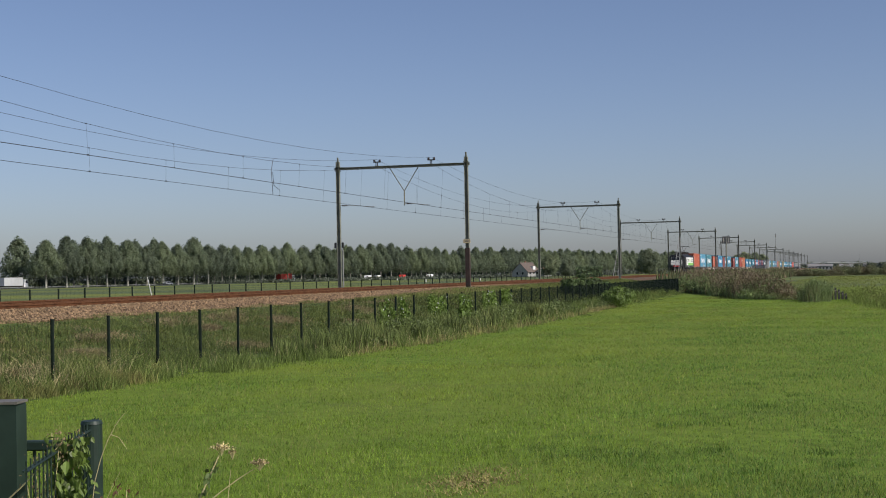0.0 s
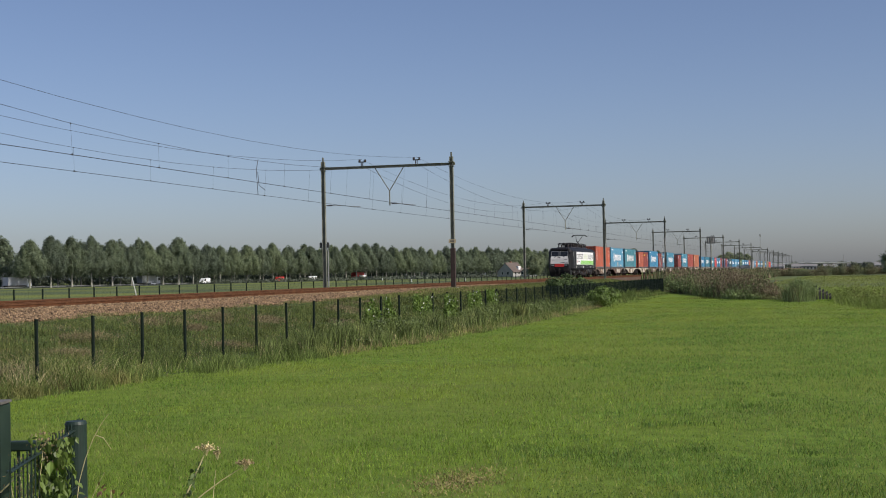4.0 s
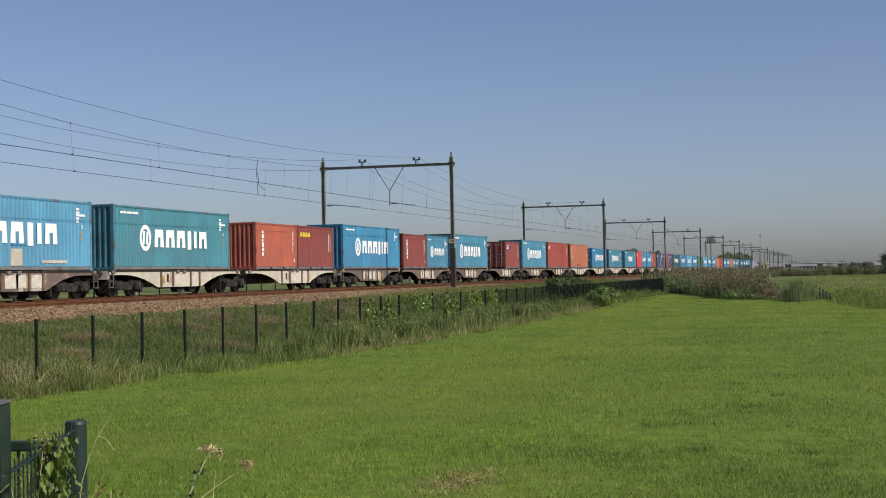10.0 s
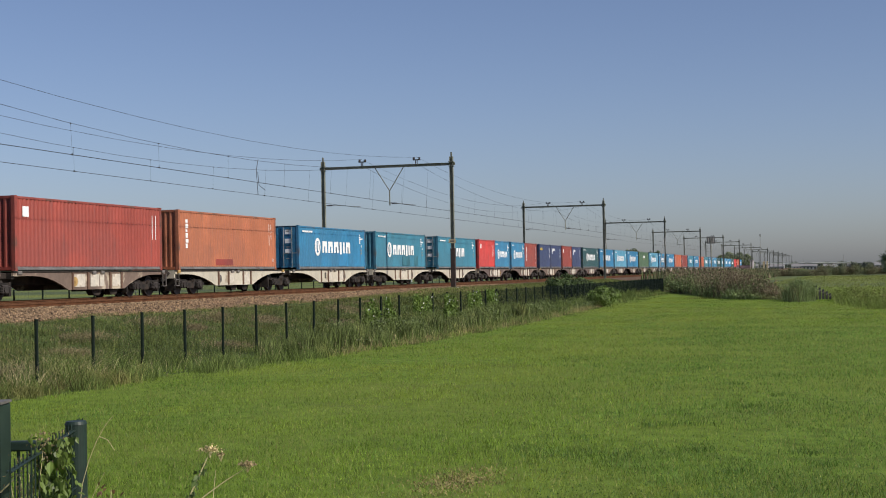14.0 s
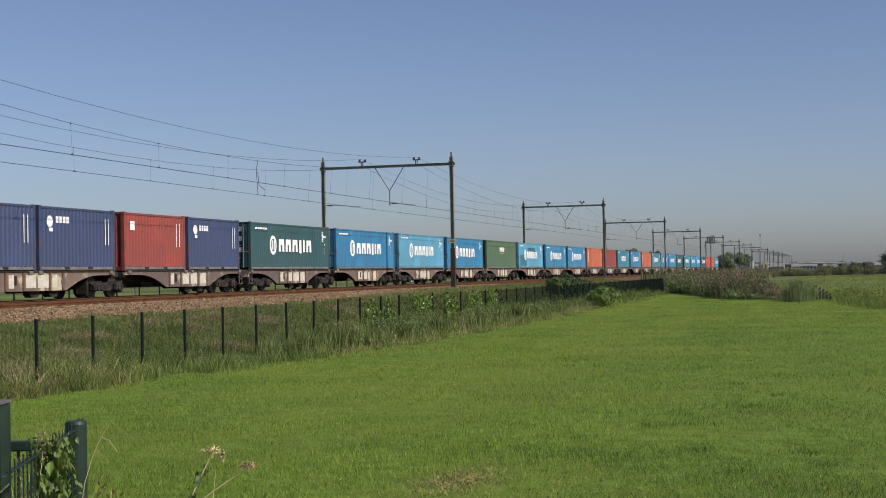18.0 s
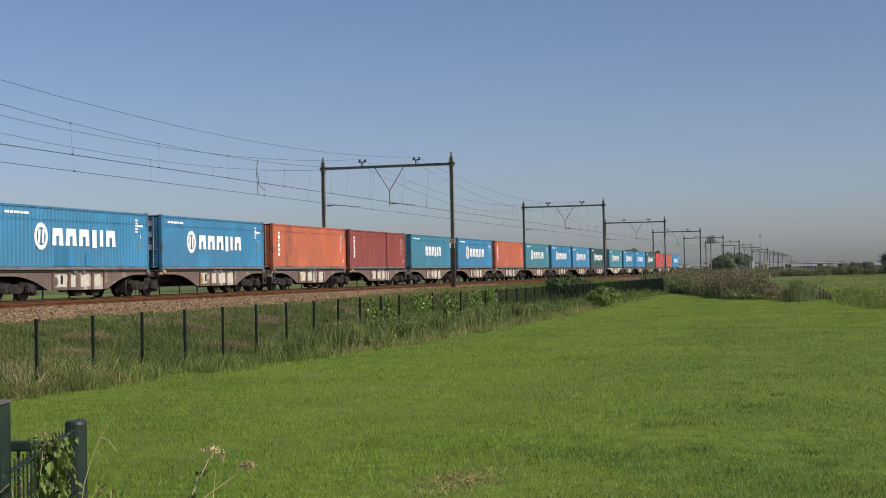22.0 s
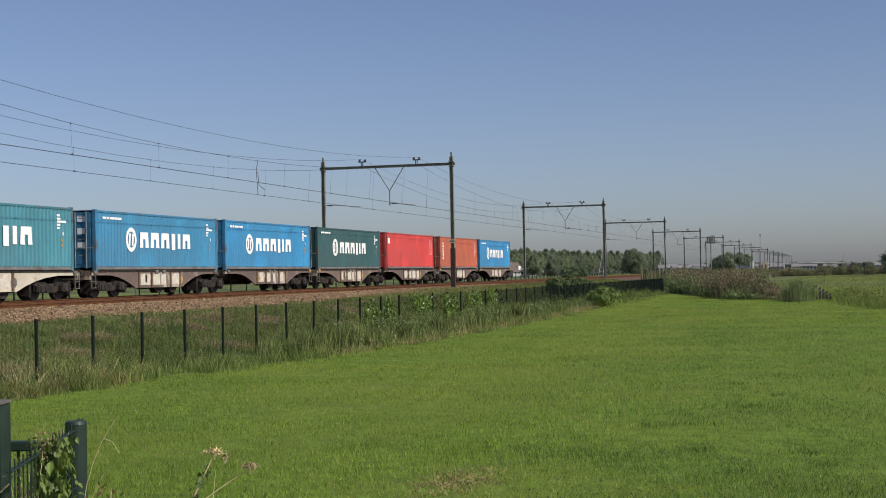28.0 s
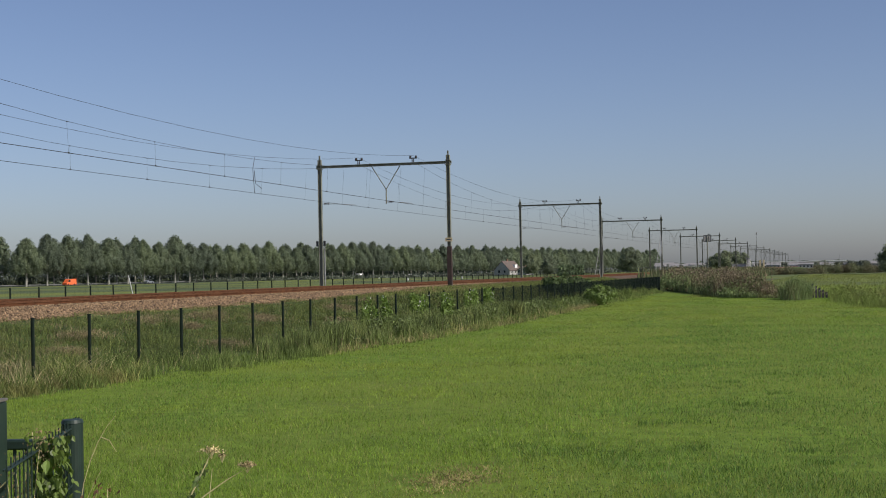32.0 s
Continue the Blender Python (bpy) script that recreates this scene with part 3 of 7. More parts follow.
def container(label, paint, length, tall, x, doors=False, marks=None, group="containers on the train"):
    """A shipping container; local x runs from its leading end, -y is the side to the field."""
    h, w = (2.896 if tall else 2.591), 2.438
    key = (length, tall)
    side, frame_m, end = "paint_" + paint, "frame_" + paint, "end_" + paint
    c = thing("shipping_container", label, "container", group, pose(x, FAR_Y, RAIL_Z + DECK))
    MOVING.append((c, x, FAR_Y, RAIL_Z + DECK))
    L = length
    for name, s in (("side_wall", -1), ("side_wall", 1)):
        put(name, once((key, "side", s), lambda: corrugated(L - 0.32, 0.17, h - 0.10, -s * 0.036, 0.28, s * (w / 2 - 0.012)).mesh("side_wall")), side, c, at=pose(0.16, 0, 0))
    put("roof", once((key, "roof"), lambda: Shape().box(0.05, L - 0.05, -w / 2 + 0.06, w / 2 - 0.06, h - 0.05, h - 0.02).mesh("roof")), frame_m, c)

    def rail_bottom(s):
        q = Shape().box(0.17, L - 0.17, *sorted((s * (w / 2 - 0.06), s * w / 2)), 0.035, 0.120, 0.008)
        q.box(0.17, L - 0.17, *sorted((s * (w / 2 - 0.06), s * (w / 2 - 0.045))), 0.120, 0.172)
        return q.mesh("bottom_rail")
    for s in (-1, 1):
        put("top_rail", once((key, "top", s), lambda: Shape().box(0.17, L - 0.17, *sorted((s * (w / 2 - 0.06), s * w / 2)), h - 0.115, h - 0.045, 0.006).mesh("top_rail")), frame_m, c)
        put("bottom_rail", once((key, "bot", s), lambda: rail_bottom(s)), "rail_worn", c, "grey scuffed bottom rail")
        for xe in (0, 1):
            def post_mesh():
                q = Shape()
                x0 = 0 if xe == 0 else L - 0.16
                y0 = s * w / 2 if s < 0 else s * w / 2 - 0.16
                q.box(x0, x0 + 0.16, y0, y0 + 0.16, 0.12, h - 0.12)
                q.box(x0 - 0.006 if xe == 0 else x0, x0 + 0.166 if xe else x0 + 0.178, y0 - 0.006 if s < 0 else y0, y0 + 0.16 if s < 0 else y0 + 0.166, 0, 0.118)
                q.box(x0 - 0.006 if xe == 0 else x0, x0 + 0.166 if xe else x0 + 0.178, y0 - 0.006 if s < 0 else y0, y0 + 0.16 if s < 0 else y0 + 0.166, h - 0.118, h)
                return q.mesh("corner_post")
            put("corner_post", once((key, "post", s, xe), post_mesh), frame_m, c)
    put("floor", once((key, "floor"), lambda: Shape().box(0.05, L - 0.05, -w / 2 + 0.07, w / 2 - 0.07, 0.12, 0.16).mesh("floor")), "underframe", c)
    if length < 7:
        for i in (2.1, 3.95):
            put("fork_pocket", once(("pocket", i), lambda: Shape().box(i - 0.18, i + 0.18, -w / 2 - 0.002, -w / 2 + 0.03, 0.05, 0.155).mesh("fork_pocket")), "underframe", c)

    # ends: one with doors, one ribbed wall
    def end_wall():
        q = corrugated(w - 0.32, 0.17, h - 0.12, 0.045, 0.25, 0)
        q.v = [(b, a - (w - 0.32) / 2, z) for a, b, z in q.v]
        q.box(-0.01, 0.06, -w / 2 + 0.16, w / 2 - 0.16, 0.03, 0.17)
        q.box(-0.01, 0.06, -w / 2 + 0.16, w / 2 - 0.16, h - 0.12, h - 0.01)
        return q.mesh("end_wall")
    xd, flip = (0.02, 1) if doors else (L - 0.02, -1)
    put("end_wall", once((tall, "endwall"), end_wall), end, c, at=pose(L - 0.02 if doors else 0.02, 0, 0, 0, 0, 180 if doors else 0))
    for s in (-1, 1):
        def leaf():
            q = Shape().box(0, 0.05, *sorted((s * 0.01, s * (w / 2 - 0.15))), 0.13, h - 0.11)
            for zz in (0.30, 0.88, 1.46, 2.04):
                q.box(-0.02, 0, *sorted((s * 0.10, s * (w / 2 - 0.24))), zz, zz + 0.42)
            return q.mesh("door")
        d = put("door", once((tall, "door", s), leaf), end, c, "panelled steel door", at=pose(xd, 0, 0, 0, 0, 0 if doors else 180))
        if doors:
            for k in (0.28, 0.80):
                put("locking_rod", once((tall, "rod", s, k), lambda: Shape().tube([(-0.06, s * k, 0.1), (-0.06, s * k, h - 0.08)], 0.02, 6).mesh("locking_rod")), "galvanised", d, "galvanised locking rod")
                put("handle", once(("handle", s, k), lambda: Shape().box(-0.085, -0.06, *sorted((s * k, s * (k + 0.30))), 0.95, 0.99).mesh("handle")), "galvanised", d)
            for zz in (0.95, 1.55, 2.08) if ("blue" in paint or "teal" in paint or "green" in paint) and s < 0 else ((2.15,) if s > 0 else ()):
                put("placard", once(("plac", s, zz), lambda: Shape().box(-0.026, -0.02, *sorted((s * 0.36, s * 0.72)), zz, zz + 0.26).mesh("placard")), "lettering", d, "white placard with unreadable marks")

    if doors:
        for s, marks_at in ((-1, ((0.42, 2.30, 0.30), (0.42, 2.20, 0.22), (0.42, 1.30, 0.26), (0.42, 0.62, 0.20))), (1, ((0.40, 1.72, 0.28), (0.40, 1.62, 0.20), (0.40, 1.05, 0.24)))):
            for yy, zz, wd in marks_at:
                put("stencil_bar", once(("stencil", s, wd), lambda: Shape().box(-0.027, -0.021, *sorted((0, s * wd)), 0, 0.055).mesh("stencil_bar")), "galvanised", c, at=pose(xd, s * yy, zz))

    # painted marks on the field side, plain shapes
    def mark(name, x0, x1, z0, z1, m, text="", lift=0.0):
        ob = put(name, once(("mark", round(x1 - x0, 3), round(z1 - z0, 3)), lambda: Shape().box(0, x1 - x0, -0.003, 0.001, 0, z1 - z0).mesh("mark")), m, c, text, at=pose(x0, -w / 2 + 0.004 - lift, z0))
        return ob
    kind = marks or "line"
    k = L / 12.192
    if kind in ("ring", "word"):
        if length > 7:
            zc, hh = (1.47, 0.41) if tall else (1.365, 0.35)
            x0, x1, rc, r = (3.83, 9.65, 2.95, 0.60) if tall else (3.95, 9.3, 3.15, 0.54)
        else:
            zc, hh, x0, x1, rc, r = 1.33, 0.27, 2.15, 5.1, 1.45, 0.44
        if kind == "word":
            x0, x1 = 3.8, 8.4
        if kind == "ring":
            def ring_shape():
                q = Shape()
                m = 28
                v = [(rc + r * u * 0.92 * math.cos(2 * math.pi * i / m), -w / 2 + 0.002, zc + r * u * math.sin(2 * math.pi * i / m)) for u in (1.0, 0.66) for i in range(m)]
                q.add(v, [(i, (i + 1) % m, m + (i + 1) % m, m + i) for i in range(m)])
                for a, b in ((-0.42, -0.12), (0.12, 0.42)):
                    q.prism_y([(rc + r * (a - 0.06), zc - r * 0.50), (rc + r * (b - 0.06), zc - r * 0.50), (rc + r * (b + 0.06), zc + r * 0.50), (rc + r * (a + 0.06), zc + r * 0.50)], -w / 2 + 0.001, -w / 2 + 0.003)
                return q.mesh("ring_mark")
            put("ring_mark", once((key, "ring"), ring_shape), "lettering", c, "white ring emblem")
        # six plain arched blocks, wide and narrow
        total, xa = 5.42, x0
        for i, u in enumerate((1.0, 1.0, 1.0, 0.62, 0.52, 1.0)):
            step = (x1 - x0) * u / (total - 0.28)
            wd = step - 0.034 * (x1 - x0)

            def block():
                if i in (3, 4):
                    low = -0.2 * hh if i == 3 else 0.0
                    q = Shape().prism_y([(0.1 * wd, low), (0.9 * wd, low), (0.9 * wd, 2 * hh), (0.1 * wd, 2 * hh)], -0.003, 0.001)
                else:
                    q = Shape().prism_y([(0, 0), (0.37 * wd, 0), (0.37 * wd, 1.1 * hh), (0.63 * wd, 1.1 * hh), (0.63 * wd, 0), (wd, 0), (0.93 * wd, 2 * hh), (0.07 * wd, 2 * hh)], -0.003, 0.001)
                return q.mesh("letter_shape")
            put("letter_block", once(("letter", i == 3, i == 4, round(wd, 3), round(hh, 3)), block), "lettering", c, at=pose(xa, -w / 2 + 0.004, zc - hh))
            xa += step
        xw = 0.62 * k
        for wd in (0.30, 0.22, 0.42, 0.16, 0.36):
            wd *= k if k < 1 else 1
            mark("web_bar", xw, xw + wd, h - 0.385, h - 0.285, "lettering")
            xw += wd + 0.05
        xr = L - 1.25 * (0.7 if k < 1 else 1)
        for zz, wd in ((0.36, 0.22), (0.50, 0.26), (0.61, 0.70), (0.74, 0.24), (0.87, 0.20)):
            mark("code_bar", xr, xr + wd, h - zz - 0.045, h - zz + 0.045, "lettering")
        mark("code_bar", xr + 0.42, xr + 0.50, h - 1.16, h - 1.02, "lettering")
        if length > 7:
            mark("warning_label", xr + 0.30, xr + 0.44, h - 1.42, h - 1.30, "brake_yellow", "small orange warning label")
            mark("warning_label", xr + 0.30, xr + 0.44, h - 1.62, h - 1.50, "brake_yellow")
    elif kind == "column":
        xc, zz = (0.82 if k < 1 else 0.75), h - 0.45
        for hz, wd in ((0.16, 0.26), (0.22, 0.30), (0.12, 0.22), (0.24, 0.28), (0.18, 0.32), (0.22, 0.24)):
            mark("letter_bar", xc + 0.02, xc + wd, zz - hz, zz, "lettering")
            zz -= hz + 0.05
        for xx, parts in ((L - 1.0 * (0.7 if k < 1 else 1), (0.5, 0.62)), (L - 0.72 * (0.7 if k < 1 else 1), (0.3, 0.16, 0.2))):
            zz = h - 0.40
            for hz in parts:
                mark("code_bar", xx, xx + 0.045, zz - hz, zz, "lettering")
                zz -= hz + 0.07
        mark("code_bar", L - 0.5, L - 0.42, 0.42, 0.62, "lettering")
    elif kind == "corner":
        if length < 7 and doors:
            mark("badge", 0.45, 1.55, h - 0.85, h - 0.30, "badge_blue", "dark blue badge")
            mark("badge_bar", 0.55, 1.20, h - 0.74, h - 0.50, "lettering", "", 0.003)
            mark("badge_edge", 0.50, 1.50, h - 0.42, h - 0.36, "lettering", "", 0.003)
        else:
            mark("letter_bar", 0.55, 0.98, h - 0.80, h - 0.40, "lettering")
        for xx in (L - 0.95, L - 0.62):
            mark("code_bar", xx, xx + 0.05, h - 1.5, h - 0.40, "lettering")
    elif kind in ("yellow", "white", "orange_text"):
        mm = {"yellow": "sign_yellow2", "white": "lettering", "orange_text": "sign_yellow2"}[kind]
        if kind == "white":
            put("emblem", once(("emblem", h), lambda: Shape().disc_y(0.80, h - 0.62, 0.24, -w / 2 + 0.001, -w / 2 + 0.004, 9).box(0.74, 1.02, -w / 2 + 0.001, -w / 2 + 0.004, h - 1.02, h - 0.87).mesh("emblem")), "lettering", c, "plain white emblem")
        x_first, pitch = (1.25, 0.27) if kind == "white" else (0.45, 0.42 if kind == "yellow" else 0.30)
        for i in range(4):
            mark("letter_bar", x_first + pitch * i, x_first + pitch * i + 0.76 * pitch, h - 0.66, h - 0.40, mm)
        for xx in (L - 0.85, L - 0.58):
            mark("code_bar", xx, xx + 0.05, h - 1.5, h - 0.40, "lettering")
    elif kind == "centre":
        for i in range(7):
            mark("letter_bar", 5.2 + 0.28 * i, 5.2 + 0.28 * i + 0.21, h - 1.02, h - 0.62, "lettering")
        mark("under_bar", 5.4, 7.0, h - 1.22, h - 1.14, "brake_yellow")
    return c


mat("sign_yellow2", (0.82, 0.62, 0.06), 0.6, vary=0.1)

RING, WORD, COL = "ring", "word", "column"
# leading edge at the start, length in feet, tall, paint, marks, doors first, label
FRONT_LOAD = [
    (289.6, 40, 1, "orange_red", COL, 0, "tall orange-red corrugated container with a white letter column"),
    (302.9, 40, 1, "sky_blue", RING, 0, "tall sky-blue corrugated container with white ring emblem"),
    (316.95, 40, 1, "teal", RING, 0, "tall teal corrugated container with white ring emblem"),
    (332.6, 20, 0, "orange_red", COL, 0, "short orange-red corrugated container with a white letter column"),
    (338.78, 20, 0, "maroon", "yellow", 0, "short dark red corrugated container with yellow marks"),
    (346.7, 40, 1, "mid_blue", RING, 0, "tall blue corrugated container with white ring emblem"),
    (359.8, 20, 0, "maroon", COL, 0, "short dark red corrugated container with a white letter column"),
    (366.0, 20, 0, "faded_blue", RING, 0, "short blue corrugated container with white ring emblem"),
    (373.6, 40, 1, "faded_blue", RING, 1, "tall blue corrugated container with white-placarded doors in front"),
    (393.2, 20, 0, "dark_red", "corner", 1, "short dark red container alone on half a wagon"),
    (400.8, 40, 1, "faded_blue", RING, 1, "tall blue corrugated container with scuffed lower side"),
    (414.1, 40, 1, "rust_red", "corner", 0, "tall brick-red corrugated container"),
    (428.05, 40, 1, "tan_orange", COL, 0, "tall faded orange corrugated container with a patched side"),
    (443.75, 40, 0, "deep_blue", RING, 1, "blue corrugated container with blue doors in front"),
    (458.15, 40, 0, "teal_blue", RING, 0, "teal-blue corrugated container with repainted patches"),
    (474.0, 40, 0, "teal_blue", WORD, 1, "teal-blue corrugated container with a row of white marks"),
]
MIDDLE_LOAD = [
    (487.4, 20, 0, "bright_red", "corner", 0, "short bright red corrugated container"),
    (493.6, 20, 0, "mid_blue", RING, 0, "short blue corrugated container with flaking white emblem"),
    (500.5, 20, 0, "mid_blue", RING, 0, "short blue corrugated container with white ring emblem"),
    (506.65, 20, 0, "dark_red", COL, 0, "short dark red corrugated container with a white letter column"),
    (514.3, 20, 0, "navy", "orange_text", 1, "short navy corrugated container with orange marks"),
    (520.6, 20, 0, "navy", "white", 0, "short navy corrugated container with a white emblem"),
    (527.5, 20, 0, "brick_red", "corner", 0, "short brick-red corrugated container with a small white badge"),
    (533.9, 20, 0, "navy", "white", 0, "short navy corrugated container with pale scratches"),
    (541.5, 40, 0, "dark_green", RING, 1, "dark green corrugated container with white ring emblem"),
    (555.0, 40, 0, "deep_blue", RING, 1, "deep blue corrugated container with white ring emblem"),
    (568.3, 40, 0, "sky_blue", RING, 1, "pale blue corrugated container with white ring emblem"),
    (581.5, 40, 0, "deep_blue", RING, 1, "deep blue corrugated container with white-placarded doors in front"),
    (595.1, 40, 0, "army_green", "centre", 0, "olive green corrugated container with small white marks"),
    (608.6, 40, 0, "sky_blue", RING, 1, "pale blue corrugated container with repainted squares"),
    (622.4, 40, 0, "mid_blue", RING, 0, "blue corrugated container with small repainted squares"),
    (635.9, 40, 0, "mid_blue", RING, 1, "blue corrugated container with white ring emblem"),
]
REAR_LOAD = [
    (649.4, 40, 0, "orange", COL, 1, "orange corrugated container with a darker vertical band"),
    (662.4, 40, 0, "dark_red", COL, 0, "dark red corrugated container with a white letter column"),
    (676.2, 40, 0, "teal_blue", WORD, 1, "teal-blue corrugated container with a row of white marks"),
    (689.8, 40, 0, "mid_blue", RING, 1, "blue corrugated container with white ring emblem"),
    (703.4, 40, 0, "orange", COL, 1, "orange corrugated container with a white letter column"),
    (716.8, 40, 0, "teal", RING, 1, "teal corrugated container with white ring emblem"),
    (730.5, 40, 0, "deep_blue", RING, 1, "deep blue corrugated container with white ring emblem"),
    (743.8, 40, 0, "mid_blue", RING, 1, "blue corrugated container with white ring emblem"),
    (757.3, 40, 0, "dark_green", RING, 1, "dark green corrugated container with white ring emblem"),
    (773.0, 40, 0, "teal", RING, 1, "weathered teal corrugated container with white ring emblem"),
    (787.0, 40, 0, "mid_blue", RING, 1, "blue corrugated container with blue doors in front"),
    (800.2, 40, 0, "bright_blue", RING, 1, "bright blue corrugated container with white ring emblem"),
    (813.7, 40, 0, "dark_green", RING, 1, "dark green corrugated container with white ring emblem"),
    (827.2, 40, 0, "bright_red", "corner", 1, "faded bright red corrugated container"),
    (841.4, 40, 0, "orange_red", COL, 1, "orange-red corrugated container with a white letter column"),
    (854.5, 40, 0, "bright_blue", RING, 1, "bright blue corrugated container at the end of the train"),
]
LOAD = FRONT_LOAD + MIDDLE_LOAD + REAR_LOAD
PATCHES = {608.6: [(0.95, 2.9, 0.28, 1.35, "end_teal_blue"), (3.1, 3.75, 0.25, 0.85, "end_teal_blue"), (4.6, 8.1, 1.62, 2.12, "end_teal")],
           622.4: [(4.1, 5.2, 0.2, 1.0, "end_mid_blue"), (5.3, 5.8, 0.2, 0.7, "paint_bright_blue"), (6.6, 7.1, 0.2, 0.7, "paint_bright_blue")],
           458.15: [(6.2, 8.1, 0.25, 0.95, "end_teal"), (9.2, 10.2, 0.25, 0.95, "end_teal")], 302.9: [(6.1, 6.9, 0.2, 0.85, "wagon_cream"), (6.2, 7.5, 0.98, 1.15, "paint_mid_blue"), (8.3, 10.2, 0.3, 0.42, "wagon_cream")],
           373.6: [(2.4, 3.1, 1.0, 1.3, "paint_bright_blue"), (3.6, 4.2, 1.55, 2.05, "paint_teal")], 649.4: [(1.9, 3.05, 0.17, 2.45, "frame_orange")],
           428.05: [(4.2, 6.3, 0.25, 0.55, "paint_brick_red")], 443.75: [(7.0, 8.6, 0.2, 1.1, "paint_bright_blue")]}
for x, ft, tall, paint, marks, doors, label in LOAD:
    c = container(label, paint, 12.192 if ft == 40 else 6.058, bool(tall), x, bool(doors), marks)
    for x0, x1, z0, z1, m in PATCHES.get(x, ()):
        put("paint_patch", Shape().box(x0, x1, -1.2155, -1.209, z0, z1), m, c, "repainted patch")


# ------------------------------------------------------------------ wagons
def bogie_meshes():
    s = Shape()
    for y in (-1.02, 1.02):
        s.prism_y([(-1.35, 0.62), (-1.2, 0.72), (-0.45, 0.72), (-0.3, 0.55), (0.3, 0.55), (0.45, 0.72), (1.2, 0.72), (1.35, 0.62), (1.2, 0.50), (0.5, 0.44), (0.35, 0.30), (-0.35, 0.30), (-0.5, 0.44), (-1.2, 0.50)], y - 0.06, y + 0.06)
    s.box(-0.28, 0.28, -1.0, 1.0, 0.40, 0.66)
    boxes = []
    for x in (-0.9, 0.9):
        q = Shape().box(x - 0.20, x + 0.20, -1.18, -0.96, 0.30, 0.64, 0.04)
        q.box(x - 0.36, x - 0.22, -1.14, -1.0, 0.34, 0.60, 0.02)
        q.box(x + 0.22, x + 0.36, -1.14, -1.0, 0.34, 0.60, 0.02)
        q.disc_y(x, 0.46, 0.13, -1.22, -1.17, 10)
        for k in (-0.29, 0.29):
            for zz in (0.36, 0.42, 0.48, 0.54):
                q.tube([(x + k, -1.15, zz), (x + k, -1.15, zz + 0.03)], 0.085, 9)
        boxes.append(q.mesh("axle_box"))
    ws = Shape()
    for y in (-0.75, 0.75):
        ws.disc_y(0, 0, 0.46, y - 0.065, y + 0.065, 22)
        ws.disc_y(0, 0, 0.495, *sorted((y - 0.065 * (1 if y > 0 else -1), y - 0.095 * (1 if y > 0 else -1))), 22)
        ws.disc_y(0, 0, 0.14, y - 0.12, y + 0.12, 12)
    ws.tube([(0, -1.0, 0), (0, 1.0, 0)], 0.085, 10)
    return s.mesh("bogie"), boxes, ws.mesh("wheelset")


BOGIE, AXLE_BOX, WHEELSET = bogie_meshes()


